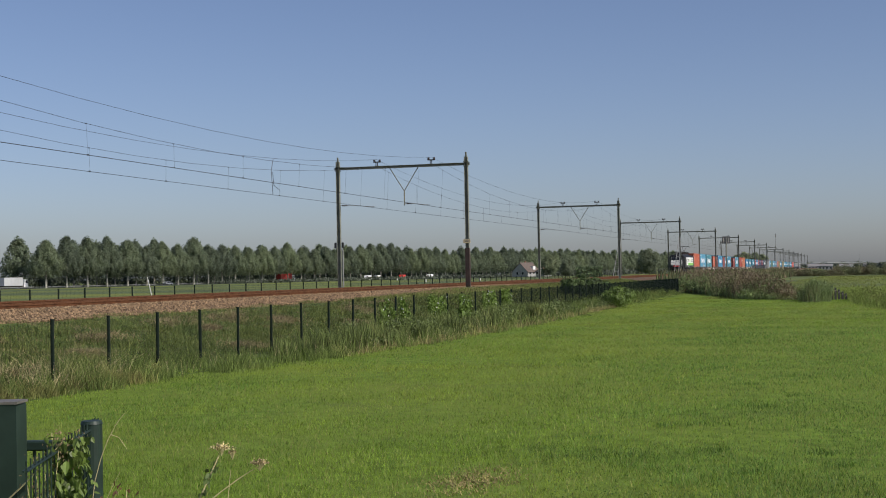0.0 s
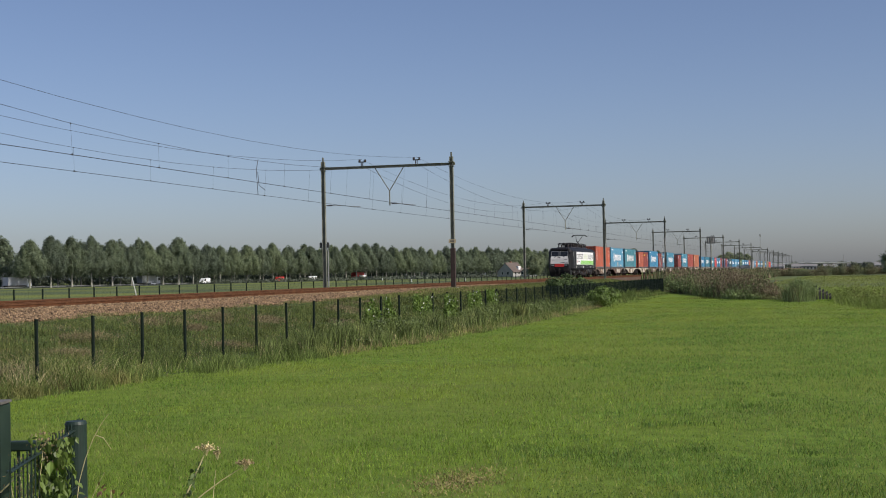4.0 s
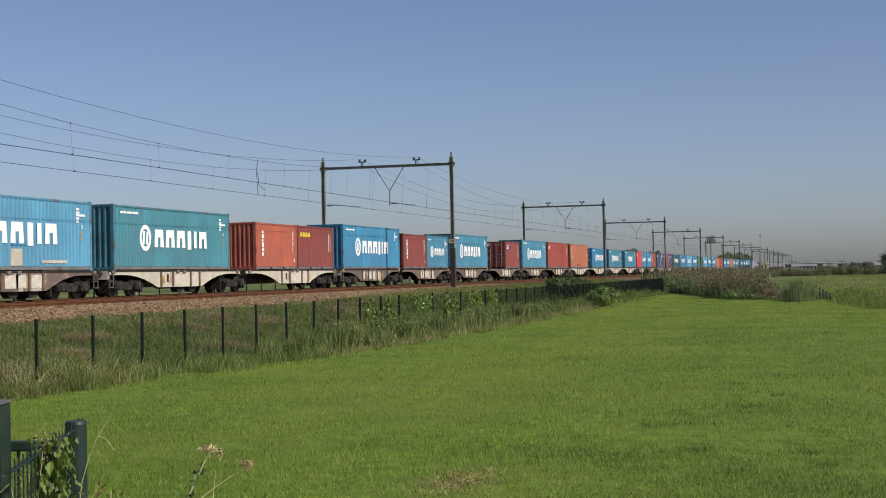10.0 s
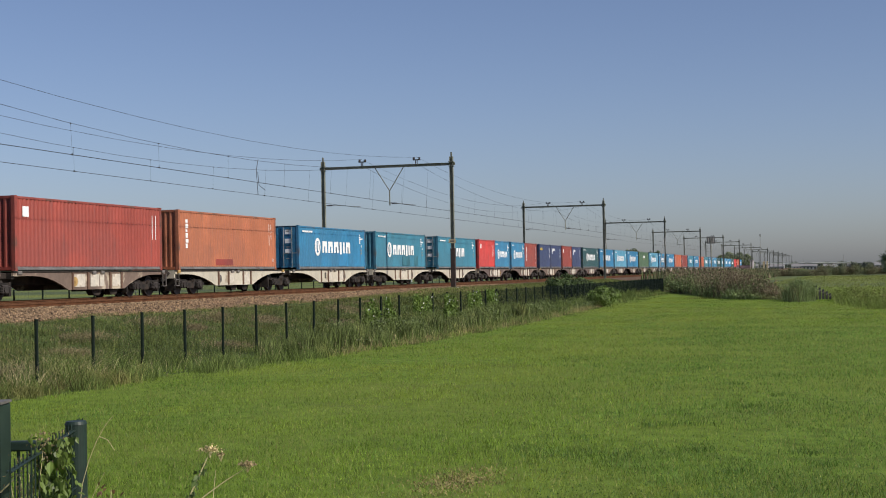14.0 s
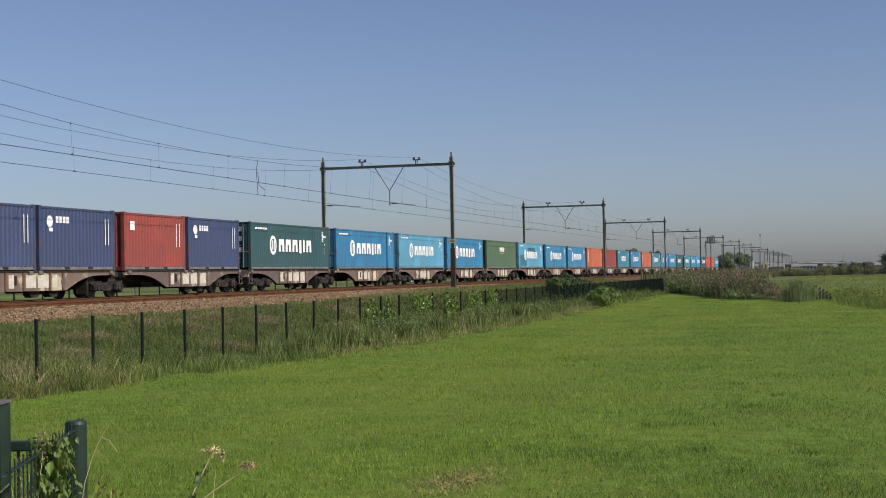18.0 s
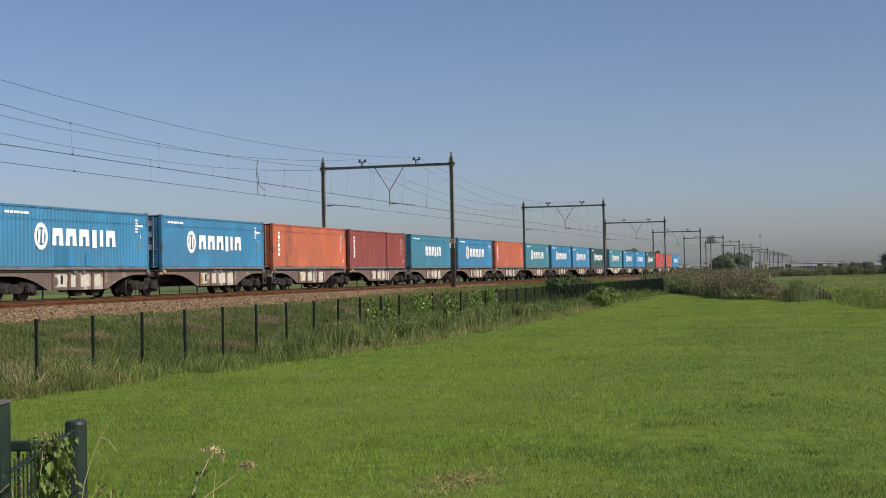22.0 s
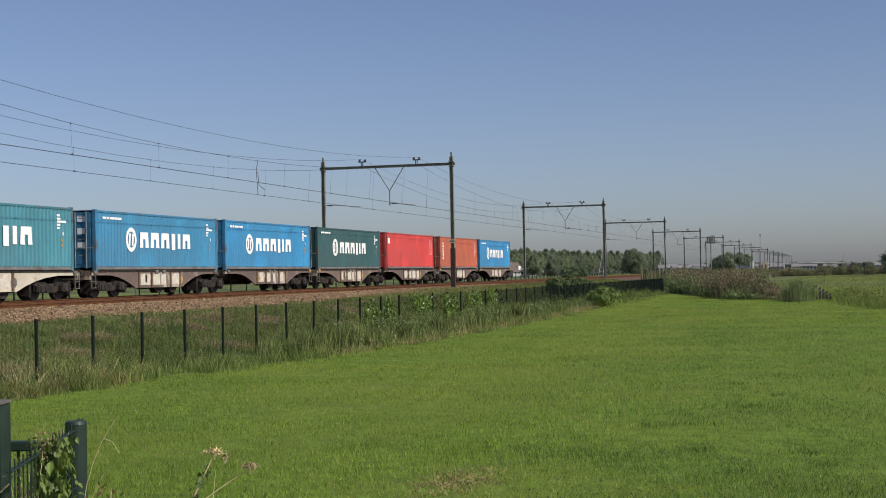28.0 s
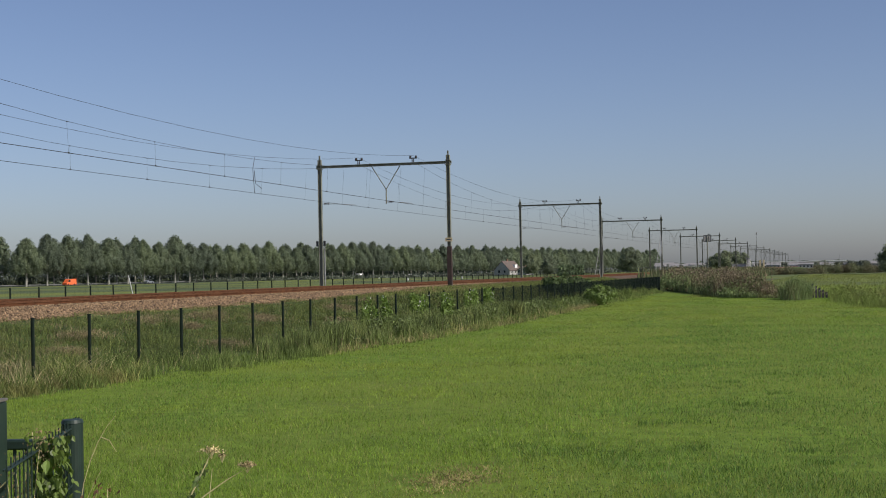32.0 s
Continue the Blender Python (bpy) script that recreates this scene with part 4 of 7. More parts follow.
def wagon(x0, x1, style, label, seed, joint=0):
    """Half of an articulated container flat wagon; joint says at which end it shares a bogie with its other half (that of its +1 end is its own)."""
    rng = random.Random(seed)
    mid, half = (x0 + x1) / 2, (x1 - x0) / 2
    wgn = thing("flat_wagon", label, "wagon", "wagons of the train", pose(mid, FAR_Y, RAIL_Z))
    MOVING.append((wgn, mid, FAR_Y, RAIL_Z))
    body = "wagon_cream" if style == "cream" else "wagon_brown"
    e = half - 0.42
    bx = e - 1.95                                # bogie centre
    m0 = 2.35                               # where the deep belly ends
    key = ("wagon", round(half, 2), style)

    def sill(s):
        half_ring = [(e, 1.15), (e, 0.97)] + [(bx + 0.6 - (bx + 0.6 - m0) * u, 0.97 - 0.59 * u ** 2.0) for u in (0, 0.2, 0.4, 0.6, 0.8, 1.0)]
        ring = [(-a, b) for a, b in half_ring] + half_ring[::-1]
        return Shape().prism_y(ring, *sorted((s * 1.12, s * 1.20)))
    for s in (-1, 1):
        side = put("side_sill", once((key, "sill", s), lambda: sill(s).mesh("side_sill")), body, wgn)
        # flange takes the dark underframe colour to paint the shadow under the load
        put("flange", once((key, "flange", s), lambda: Shape().box(-e, e, *sorted((s * 1.12, s * 1.235)), 1.105, 1.165, 0.006).mesh("flange")), "underframe", side, "top flange coloured dark for the shadow line under the container")
        if s < 0:
            for xx in (-m0 + 0.30, -0.35 * m0, 0.45 * m0, m0 - 0.30):
                put("rib", once((key, "rib"), lambda: Shape().box(-0.07, 0.07, -1.245, -1.195, 0.40, 1.10, 0.01).mesh("rib")), "wagon_rust", side, at=pose(xx, 0, 0))
            for k in range(4):
                xx = (-m0 + 0.4, -0.30 * m0, 0.1, 0.5 * m0)[k] + rng.uniform(0, 0.12)
                wd = rng.choice((0.35, 0.5, 0.7, 0.9))
                if style == "brown" or k % 2:
                    put("plate", once(("plate", wd), lambda: Shape().box(0, wd, -1.212, -1.198, 0.50, 1.02, 0.0).mesh("plate")), "wagon_plate", side, "pale rust-stained plate with unreadable marks", at=pose(xx, 0, 0))
            for xx in (-m0 * 0.62, m0 * 0.72)[: rng.choice((0, 1, 1))]:
                put("tag_board", once(("tag",), lambda: Shape().box(0, 0.16, -1.225, -1.212, 0.62, 0.98).mesh("tag_board")), "loco_under", side, "small dark notice board", at=pose(xx, 0, 0))
            put("brake_wheel", once(("brake", 1), lambda: Shape().disc_y(0, 0.72, 0.2, -1.235, -1.205, 14).disc_y(0, 0.72, 0.06, -1.26, -1.235, 8).mesh("brake_wheel")), "brake_yellow" if rng.random() < 0.6 else "steel_worn", side, at=pose(m0 * rng.choice((-0.8, 0.9)), 0, 0))
    dk = Shape()
    dk.box(-e, e, -1.12, 1.12, 1.02, 1.10)
    dk.box(-e, e, -0.30, 0.30, 0.62, 1.02)
    for xx in (-e, -m0, 0, m0, e - 0.2):
        dk.box(xx, xx + 0.2, -1.12, 1.12, 0.86, 1.02)
    put("deck_frame", once((key, "deck"), lambda: dk.mesh("deck_frame")), "underframe", wgn)
    for xs in (-1, 1):
        if xs == joint:
            put("joint_block", once(("joint",), lambda: Shape().box(-0.1, 0.42, -0.9, 0.9, 0.86, 1.10, 0.03).mesh("joint_block")), "underframe", wgn, at=pose(xs * e, 0, 0, 0, 0, 0 if xs > 0 else 180))
            continue
        put("headstock", once(("head",), lambda: Shape().box(-0.10, 0.02, -1.2, 1.2, 0.78, 1.15, 0.02).mesh("headstock")), body, wgn, at=pose(xs * e, 0, 0, 0, 0, 0 if xs > 0 else 180))
    for xs in (-1, 1):
        for y in (-0.875, 0.875) if xs != joint else ():
            def buffer():
                q = Shape().tube([(0, y, 1.02), (0.34, y, 1.02)], 0.09, 10)
                q.tube([(0.34, y, 1.02), (0.42, y, 1.02)], 0.21, 12)
                return q.mesh("buffer")
            put("buffer", once(("buffer", y), buffer), "underframe", wgn, at=pose(xs * e, 0, 0, 0, 0, 0 if xs > 0 else 180))
        if xs != joint:
            put("step", once(("step",), lambda: Shape().box(-0.02, 0.02, -1.24, -1.20, 0.42, 1.0).box(0.32, 0.36, -1.24, -1.20, 0.42, 1.0).box(-0.02, 0.36, -1.26, -1.14, 0.42, 0.45).box(-0.02, 0.36, -1.26, -1.14, 0.70, 0.73).mesh("step")), "steel_worn", wgn, at=pose(xs * (e - 0.25) - 0.17, 0, 0))
        if xs == joint and joint < 0:
            continue
        bg = put("bogie_frame", BOGIE, "underframe", wgn, at=pose(half - 0.95 if xs == joint else xs * bx, 0, 0))
        for q, xx in zip(AXLE_BOX, (-0.9, 0.9)):
            put("axle_box", q, "bogie_steel", bg)
            put("wheelset", WHEELSET, "wheel_steel", bg, at=pose(xx, 0, 0.46, 0, rng.uniform(0, 90), 0))
        put("brake_rigging", once(("rig",), lambda: Shape().tube([(-1.5, -0.9, 0.36), (1.5, -0.9, 0.30)], 0.03, 6).box(-1.55, -1.4, -1.0, -0.5, 0.2, 0.75).box(1.4, 1.55, -1.0, -0.5, 0.2, 0.75).mesh("brake_rigging")), "underframe", bg)
    for xs in (-1, 1):
        for k in (0, 1):
            sx = xs * (e - 0.4) if k else xs * 0.35
            put("twist_lock", once(("lock",), lambda: Shape().box(-0.14, 0.14, -1.27, -1.10, 1.02, 1.165, 0.02).mesh("twist_lock")), "brake_yellow" if k and rng.random() < 0.4 else "steel_worn", wgn, at=pose(sx, 0, 0))
    put("valve_gear", once(("valve",), lambda: Shape().tube([(-1.0, -0.4, 0.55), (0.6, -0.4, 0.55)], 0.2, 10).box(0.8, 1.3, -0.8, -0.4, 0.3, 0.6).mesh("valve_gear")), "underframe", wgn, at=pose(rng.uniform(-0.5, 1.0), 0, -0.06))
    for xx in (m0 * 0.12, m0 * 0.72):
        put("wheel_guard", once(("guard",), lambda: Shape().prism_y([(-0.42, 0.44), (0.42, 0.44), (0.36, 0.24), (0.20, 0.12), (-0.20, 0.12), (-0.36, 0.24)], -1.0, -0.7).mesh("wheel_guard")), "underframe", wgn, at=pose(xx, 0, 0))
    return wgn


# wagons: one for every forty feet of load
SLOTS = []
i = 0
while i < len(LOAD):
    x, ft = LOAD[i][0], LOAD[i][1]
    if ft == 40:
        SLOTS.append((x, x + 12.19))
        i += 1
    elif abs(x - 393.2) < 0.1:
        SLOTS.append((387.0, x + 6.06))
        i += 1
    else:
        SLOTS.append((x, LOAD[i + 1][0] + 6.06))
        i += 2
edges = [288.92] + [(a[1] + b[0]) / 2 for a, b in zip(SLOTS, SLOTS[1:])] + [SLOTS[-1][1] + 0.75]
CREAM = {k for k, (a, b) in enumerate(SLOTS) if min(abs(a - q) for q in (316.95, 332.6, 428.05, 443.75, 458.15, 474.0, 773.0)) < 0.3}
for k, (a, b) in enumerate(zip(edges, edges[1:])):
    st = "cream" if k in CREAM else "brown"
    wagon(a, b, st, "cream container flat wagon with rust stains" if st == "cream" else "rust-brown container flat wagon with pale plates", 40 + k, 1 if k % 2 == 0 and k + 1 < len(SLOTS) else -1 if k % 2 else 0)


# ------------------------------------------------------------------ the locomotive
def build_loco():
    """Local x from the front buffers backwards, z from the rail."""
    lo = thing("electric_locomotive", "black electric locomotive with white and green side panel", "locomotive", "", pose(268.78, FAR_Y, RAIL_Z))
    MOVING.append((lo, 268.78, FAR_Y, RAIL_Z))
    LEN = 20.75
    # hull: rounded sections lofted from nose to nose
    sect = []

    def ring(x, w, zb, zt, tuck):
        h = w / 2
        return [(x, -h, zb), (x, -h, zt - 0.46), (x, -h + 0.05, zt - 0.38), (x, -h + tuck, zt - 0.12), (x, -h + tuck + 0.25, zt),
                (x, h - tuck - 0.25, zt), (x, h - tuck, zt - 0.12), (x, h - 0.05, zt - 0.38), (x, h, zt - 0.46), (x, h, zb)]
    s = Shape()
    st = [(1.62, 2.38, 1.12, 3.54, 0.12), (1.85, 2.72, 1.12, 3.58, 0.18), (2.10, 2.94, 1.12, 3.61, 0.28), (2.30, 3.0, 1.12, 3.62, 0.34), (LEN - 2.30, 3.0, 1.12, 3.62, 0.34), (LEN - 2.10, 2.94, 1.12, 3.61, 0.28), (LEN - 1.85, 2.72, 1.12, 3.58, 0.18), (LEN - 1.62, 2.38, 1.12, 3.54, 0.12)]
    n = 10
    for q in st:
        s.v += ring(*q)
    for i in range(len(st) - 1):
        for j in range(n):
            s.f.append([i * n + j, i * n + (j + 1) % n, (i + 1) * n + (j + 1) % n, (i + 1) * n + j])
    s.f += [list(range(n))[::-1], [(len(st) - 1) * n + j for j in range(n)]]
    put("body", s, "loco_black", lo)

    def nose(flip):
        # wedge from the body to the raked face: x of the face at each height
        prof = [(1.24, 0.95), (1.20, 1.30), (1.24, 2.32), (1.52, 3.24), (1.46, 3.32), (1.50, 3.46), (1.70, 3.56)]
        q = Shape()
        for x, z in prof:
            k = 1.09 if z < 2.5 else 1.09 - 0.06 * (z - 2.4)
            xx = LEN - x if flip else x
            xb = LEN - 1.78 if flip else 1.78
            q.v += [(xx, -k, z), (xx, k, z), (xb, 1.29 - max(0, z - 3.0) * 0.3, z), (xb, -1.29 + max(0, z - 3.0) * 0.3, z)]
        m = len(prof)
        for i in range(m - 1):
            for j in range(4):
                q.f.append([i * 4 + j, i * 4 + (j + 1) % 4, (i + 1) * 4 + (j + 1) % 4, (i + 1) * 4 + j])
        q.f += [[0, 1, 2, 3][::-1], [(m - 1) * 4 + j for j in range(4)]]
        return q
    cab = put("cab_front", nose(False), "loco_black", lo)
    put("cab_rear", nose(True), "loco_black", lo)

    def face(y0, y1, z0, z1, off):
        """A sheet lying on the raked front between two heights."""
        def fx(z):
            a = [(0.95, 1.24), (1.30, 1.20), (2.32, 1.24), (3.24, 1.52), (3.50, 1.60)]
            for (za, xa), (zb, xb) in zip(a, a[1:]):
                if z <= zb:
                    return xa + (xb - xa) * (z - za) / (zb - za)
            return 1.76
        v = [(fx(z) - o, y, z) for o in (off, -0.02) for z in (z0, z1) for y in (y0, y1)]
        return Shape().add(v, [(0, 1, 3, 2), (4, 6, 7, 5), (0, 4, 5, 1), (2, 3, 7, 6), (0, 2, 6, 4), (1, 5, 7, 3)])
    put("front_panel", face(-1.06, 1.06, 1.70, 2.318, 0.012), "loco_front", cab, "white front panel")
    put("front_panel_upper", face(-1.06, 1.06, 2.322, 2.59, 0.012), "loco_front", cab, "white band under the windscreen")
    put("red_band", face(-0.57, 0.57, 1.33, 1.69, 0.014), "loco_red", cab, "red lower front band")
    for y in (-1, 1):
        put("windscreen", face(*sorted((y * 0.09, y * 0.98)), 2.66, 3.17, 0.014), "screen", cab, "dark windscreen pane")
        for ya, yb, za, zb in ((0.055, 0.095, 2.64, 3.19), (0.965, 1.005, 2.64, 3.19), (0.095, 0.965, 3.155, 3.19)):
            put("screen_frame", face(*sorted((y * ya, y * yb)), za, zb, 0.02), "galvanised", cab, "pale metal edge of the windscreen")
        put("wiper", Shape().tube([(1.27, y * 0.45, 2.62), (1.40, y * 0.70, 2.98)], 0.014, 5), "sign_black", cab)
        put("wiper_pivot", face(*sorted((y * 0.38, y * 0.50)), 2.54, 2.62, 0.03), "sign_black", cab)
        for k, yy in enumerate((0.69, 0.89)):
            hl = put("headlight", Shape().tube([(1.215, y * yy, 1.53), (1.175, y * yy, 1.53)], 0.072, 14), "lamp_glass", cab, "round headlight")
            put("bezel", Shape().tube([(1.24, y * yy, 1.53), (1.185, y * yy, 1.53)], 0.125, 14), "sign_black", hl)
        put("grab_rail", Shape().tube([(1.20, y * 1.06, 1.6), (1.12, y * 1.10, 1.65), (1.14, y * 1.10, 2.25), (1.22, y * 1.06, 2.3)], 0.018, 5), "galvanised", cab)
        put("mirror_camera", Shape().box(1.5, 1.7, *sorted((y * 1.28, y * 1.38)), 3.0, 3.1, 0.02), "sign_black", cab)
        b = Shape().tube([(1.20, y * 0.875, 1.06), (0.80, y * 0.875, 1.06)], 0.15, 12)
        b.box(0.68, 0.80, *sorted((y * 0.875 - 0.32, y * 0.875 + 0.30)), 0.86, 1.26, 0.08)
        put("buffer", b, "loco_under", lo)
        b = Shape().tube([(LEN - 1.22, y * 0.875, 1.04), (LEN - 0.76, y * 0.875, 1.04)], 0.13, 12)
        b.box(LEN - 0.76, LEN - 0.64, *sorted((y * 0.875 - 0.32, y * 0.875 + 0.32)), 0.85, 1.22, 0.05)
        put("buffer", b, "loco_under", lo)
    for yy, wd in ((-0.98, 0.16), (-0.70, 0.09), (-0.57, 0.13), (-0.40, 0.09), (-0.27, 0.12)):
        put("number_bar", face(yy, yy + wd, 1.80, 1.87, 0.016), "loco_grey", cab)
    for yy in (-0.62, 0.10, 0.52):
        put("front_smudge", face(yy, yy + 0.13, 2.44, 2.56, 0.016), "loco_grey", cab, "dark smudge below the windscreen")
    put("front_stripe", face(-0.10, 0.10, 2.36, 2.52, 0.016), "loco_grey", cab, "dark grey mark")
    put("front_scuff", face(0.55, 0.90, 2.12, 2.18, 0.016), "galvanised", cab)
    put("front_scuff", face(-0.95, -0.55, 2.14, 2.22, 0.016), "galvanised", cab)
    put("top_lamp", Shape().box(1.44, 1.52, -0.12, 0.12, 3.36, 3.44, 0.03), "screen", cab)
    put("snow_plough", Shape().prism_y([(1.20, 0.15), (1.32, 0.15), (1.32, 0.64), (1.14, 0.64)], -1.06, 1.06), "loco_black", lo)
    put("coupling", Shape().box(0.72, 1.12, -0.10, 0.10, 0.95, 1.12).tube([(0.76, 0, 1.0), (0.74, 0, 0.5), (0.86, 0, 0.42)], 0.045, 6), "loco_under", lo)
    for k in (-0.45, 0.45):
        put("brake_hose", Shape().tube([(1.10, k, 0.92), (0.95, k, 0.80), (0.96, k, 0.45), (1.1, k, 0.35)], 0.03, 6), "loco_under", lo)
    # side: doors, panel, stripes
    W = -1.5
    put("skirt", Shape().box(2.2, LEN - 2.2, -1.30, 1.30, 0.95, 1.14, 0.03), "loco_black", lo)
    pan = put("white_panel", Shape().box(4.46, 16.85, W - 0.012, W + 0.02, 1.57, 3.13), "loco_white", lo, "white advertising panel with green stripes")
    for z0, z1, x0 in ((1.60, 1.71, 7.05), (1.73, 1.83, 7.15), (1.85, 1.95, 7.25), (1.97, 2.07, 7.35)):
        put("green_stripe", Shape().prism_y([(x0, z0), (16.85, z0), (16.85, z1), (x0 + 0.14, z1)], W - 0.018, W - 0.013), "loco_green", pan, "light green stripe")
    x = 4.64
    for word, m, wd in ((8, "letter_dark", 0.568), (7, "letter_green", 0.512), (8, "letter_dark", 0.490)):
        for i in range(word):
            a, b, t = x, x + wd * (0.72, 0.80, 0.76, 0.84)[i % 4], 0.05
            q = Shape().box(a, a + t, W - 0.018, W - 0.013, 2.27, 2.83).box(b - t, b, W - 0.018, W - 0.013, 2.27, 2.83)
            if i % 2 == 0:
                q.box(a + t, b - t, W - 0.018, W - 0.013, 2.27, 2.27 + t)
            q.box(a + t, b - t, W - 0.018, W - 0.013, 2.83 - t, 2.83)
            put("letter_block", q, m, pan)
            x += wd
    put("badge", Shape().disc_y(4.98, 1.96, 0.16, W - 0.018, W - 0.013, 10), "faded_red", pan, "small faded red badge")
    for xx, wd in ((5.7, 0.18), (5.95, 0.30), (6.32, 0.22)):
        put("small_mark", Shape().box(xx, xx + wd, W - 0.018, W - 0.013, 1.93, 2.02), "dull_steel", pan, "small grey mark")
    for x0 in (2.92, 17.1):
        d = put("cab_door", Shape().box(x0, x0 + 0.78, W - 0.008, W + 0.02, 1.05, 3.25, 0.0), "loco_black", lo, "dark cab door")
        put("door_window", Shape().box(x0 + 0.20, x0 + 0.58, W - 0.013, W - 0.009, 2.6, 3.05), "glass", d)
        for k in (x0 - 0.2, x0 + 0.95):
            put("handrail", Shape().tube([(k, W, 1.2), (k, W - 0.08, 1.3), (k, W - 0.08, 2.6), (k, W, 2.7)], 0.02, 5), "galvanised", d)
        for k in range(4):
            put("step", Shape().box(x0 + 0.1, x0 + 0.6, W - 0.02, W + 0.25, 0.25 + 0.26 * k, 0.28 + 0.26 * k), "loco_under", lo)
    put("side_window", Shape().box(2.32, 2.66, W - 0.006, W + 0.05, 2.55, 3.08), "dull_steel", lo, "grey cab side window")
    for xx, wd in ((3.05, 0.14), (4.3, 0.25), (8.0, 0.25), (14.6, 0.25), (17.0, 0.2), (9.2, 0.3)):
        put("side_plate", Shape().box(xx, xx + wd, W - 0.008, W + 0.02, 1.17, 1.42), "lettering", lo, "small white notice plate")
    for xx in (5.8, 11.2, 11.6, 12.0, 15.9, 16.6):
        put("label_bar", Shape().box(xx, xx + 0.6 * 0.6, W - 0.006, W + 0.02, 1.44, 1.52), "galvanised", lo)
    # roof
    put("roof_hatch", Shape().box(4.4, LEN - 4.4, -0.85, 0.85, 3.60, 3.72, 0.05), "loco_grey", lo)
    put("side_vent", Shape().box(5.2, LEN - 5.2, -1.30, -1.20, 3.24, 3.40), "loco_grey", lo)

    def panto(x0, up):
        p = put("pantograph", Shape().tube([(x0 - 1.25, -0.58, 4.03), (x0 + 1.25, -0.58, 4.03)], 0.05, 8).tube([(x0 - 1.25, 0.58, 4.03), (x0 + 1.25, 0.58, 4.03)], 0.05, 8).box(x0 - 1.0, x0 - 0.92, -0.6, 0.6, 3.97, 4.03).box(x0 + 0.92, x0 + 1.0, -0.6, 0.6, 3.97, 4.03), "roof_gear", lo, "raised pantograph" if up else "folded pantograph")
        knee = (x0 - 1.05, 4.52) if up else (x0 - 1.15, 4.16)
        topx, topz = (x0 + 0.35, 5.38) if up else (x0 + 0.75, 4.22)
        put("lower_arm", Shape().tube([(x0 + 0.6, 0, 4.05), (knee[0], 0, knee[1])], 0.075, 8), "roof_gear", p)
        for y in (-1, 1):
            put("upper_arm", Shape().tube([(knee[0], y * 0.12, knee[1]), (topx, y * 0.45, topz - 0.06)], 0.04, 6), "roof_gear", p)
        hd, horn = Shape(), 0.20 if up else 0.10
        for dx in (-0.28, 0.28):
            hd.tube([(topx + dx, -0.98, topz - horn), (topx + dx, -0.72, topz), (topx + dx, 0.72, topz), (topx + dx, 0.98, topz - horn)], 0.045, 6)
        hd.box(topx - 0.3, topx + 0.3, -0.5, -0.45, topz - 0.05, topz - 0.01).box(topx - 0.3, topx + 0.3, 0.45, 0.5, topz - 0.05, topz - 0.01)
        put("collector_head", hd, "roof_gear", p)
        for dx in (-0.9, 0.9):
            for y in (-0.58, 0.58):
                put("insulator", Shape().tube([(x0 + dx, y, 3.60), (x0 + dx, y, 3.98)], 0.065, 8), "insulator", p)
    panto(5.0, False)
    panto(7.8, False)
    panto(14.95, True)
    panto(12.5, False)
    put("roof_line", Shape().tube([(4.6, -0.75, 4.16), (16.0, -0.75, 4.16)], 0.03, 6), "roof_gear", lo)
    for k in range(9):
        put("insulator", Shape().tube([(5.0 + 1.3 * k, -0.75, 3.62), (5.0 + 1.3 * k, -0.75, 4.12)], 0.075, 8), "insulator", lo)
    for k in range(4):
        put("switch_gear", Shape().box(9.4 + 0.5 * k, 9.65 + 0.5 * k, -0.5, 0.5, 3.70, 4.22, 0.03), "roof_gear", lo)
    put("aerial", Shape().tube([(2.3, 0.2, 3.58), (2.3, 0.2, 4.05)], 0.012, 5), "wire", lo)
    # running gear
    for bx in (4.85, LEN - 4.85):
        f = Shape()
        for y in (-1.2, 1.2):
            f.prism_y([(bx - 2.1, 0.55), (bx - 1.9, 0.85), (bx + 1.9, 0.85), (bx + 2.1, 0.55), (bx + 1.0, 0.45), (bx + 0.6, 0.30), (bx - 0.6, 0.30), (bx - 1.0, 0.45)], y - 0.08, y + 0.08)
        f.box(bx - 0.5, bx + 0.5, -1.15, 1.15, 0.4, 0.8)
        bg = put("bogie_frame", f, "loco_under", lo)
        for dx in (-1.45, 1.45):
            w = Shape()
            for y in (-0.75, 0.75):
                w.disc_y(0, 0, 0.625, y - 0.065, y + 0.065, 26)
                w.disc_y(0, 0, 0.2, y - 0.16, y + 0.16, 12)
            w.tube([(0, -1.0, 0), (0, 1.0, 0)], 0.1, 10)
            put("wheelset", w, "wheel_steel", bg, at=pose(bx + dx, 0, 0.625))
            q = Shape().box(bx + dx - 0.22, bx + dx + 0.22, -1.36, -1.12, 0.42, 0.82, 0.05)
            q.disc_y(bx + dx, 0.62, 0.17, -1.41, -1.36, 12)
            put("axle_box", q, "loco_under", bg)
            for k in (-0.38, 0.38):
                put("spring", Shape().tube([(bx + dx + k, -1.24, 0.45), (bx + dx + k, -1.24, 0.85)], 0.10, 10), "loco_under", bg)
            put("sand_pipe", Shape().tube([(bx + dx - 0.75, -0.9, 0.7), (bx + dx - 0.70, -0.78, 0.12)], 0.03, 6), "loco_under", bg)
        put("damper", Shape().tube([(bx - 1.2, -1.36, 0.75), (bx + 0.1, -1.36, 0.68)], 0.06, 8), "loco_under", bg)
    rg = random.Random(6)
    for k in range(26):
        xx, zz = rg.uniform(2.6, LEN - 2.6), rg.uniform(0.35, 0.95)
        wd, hh = rg.uniform(0.12, 0.5), rg.uniform(0.10, 0.32)
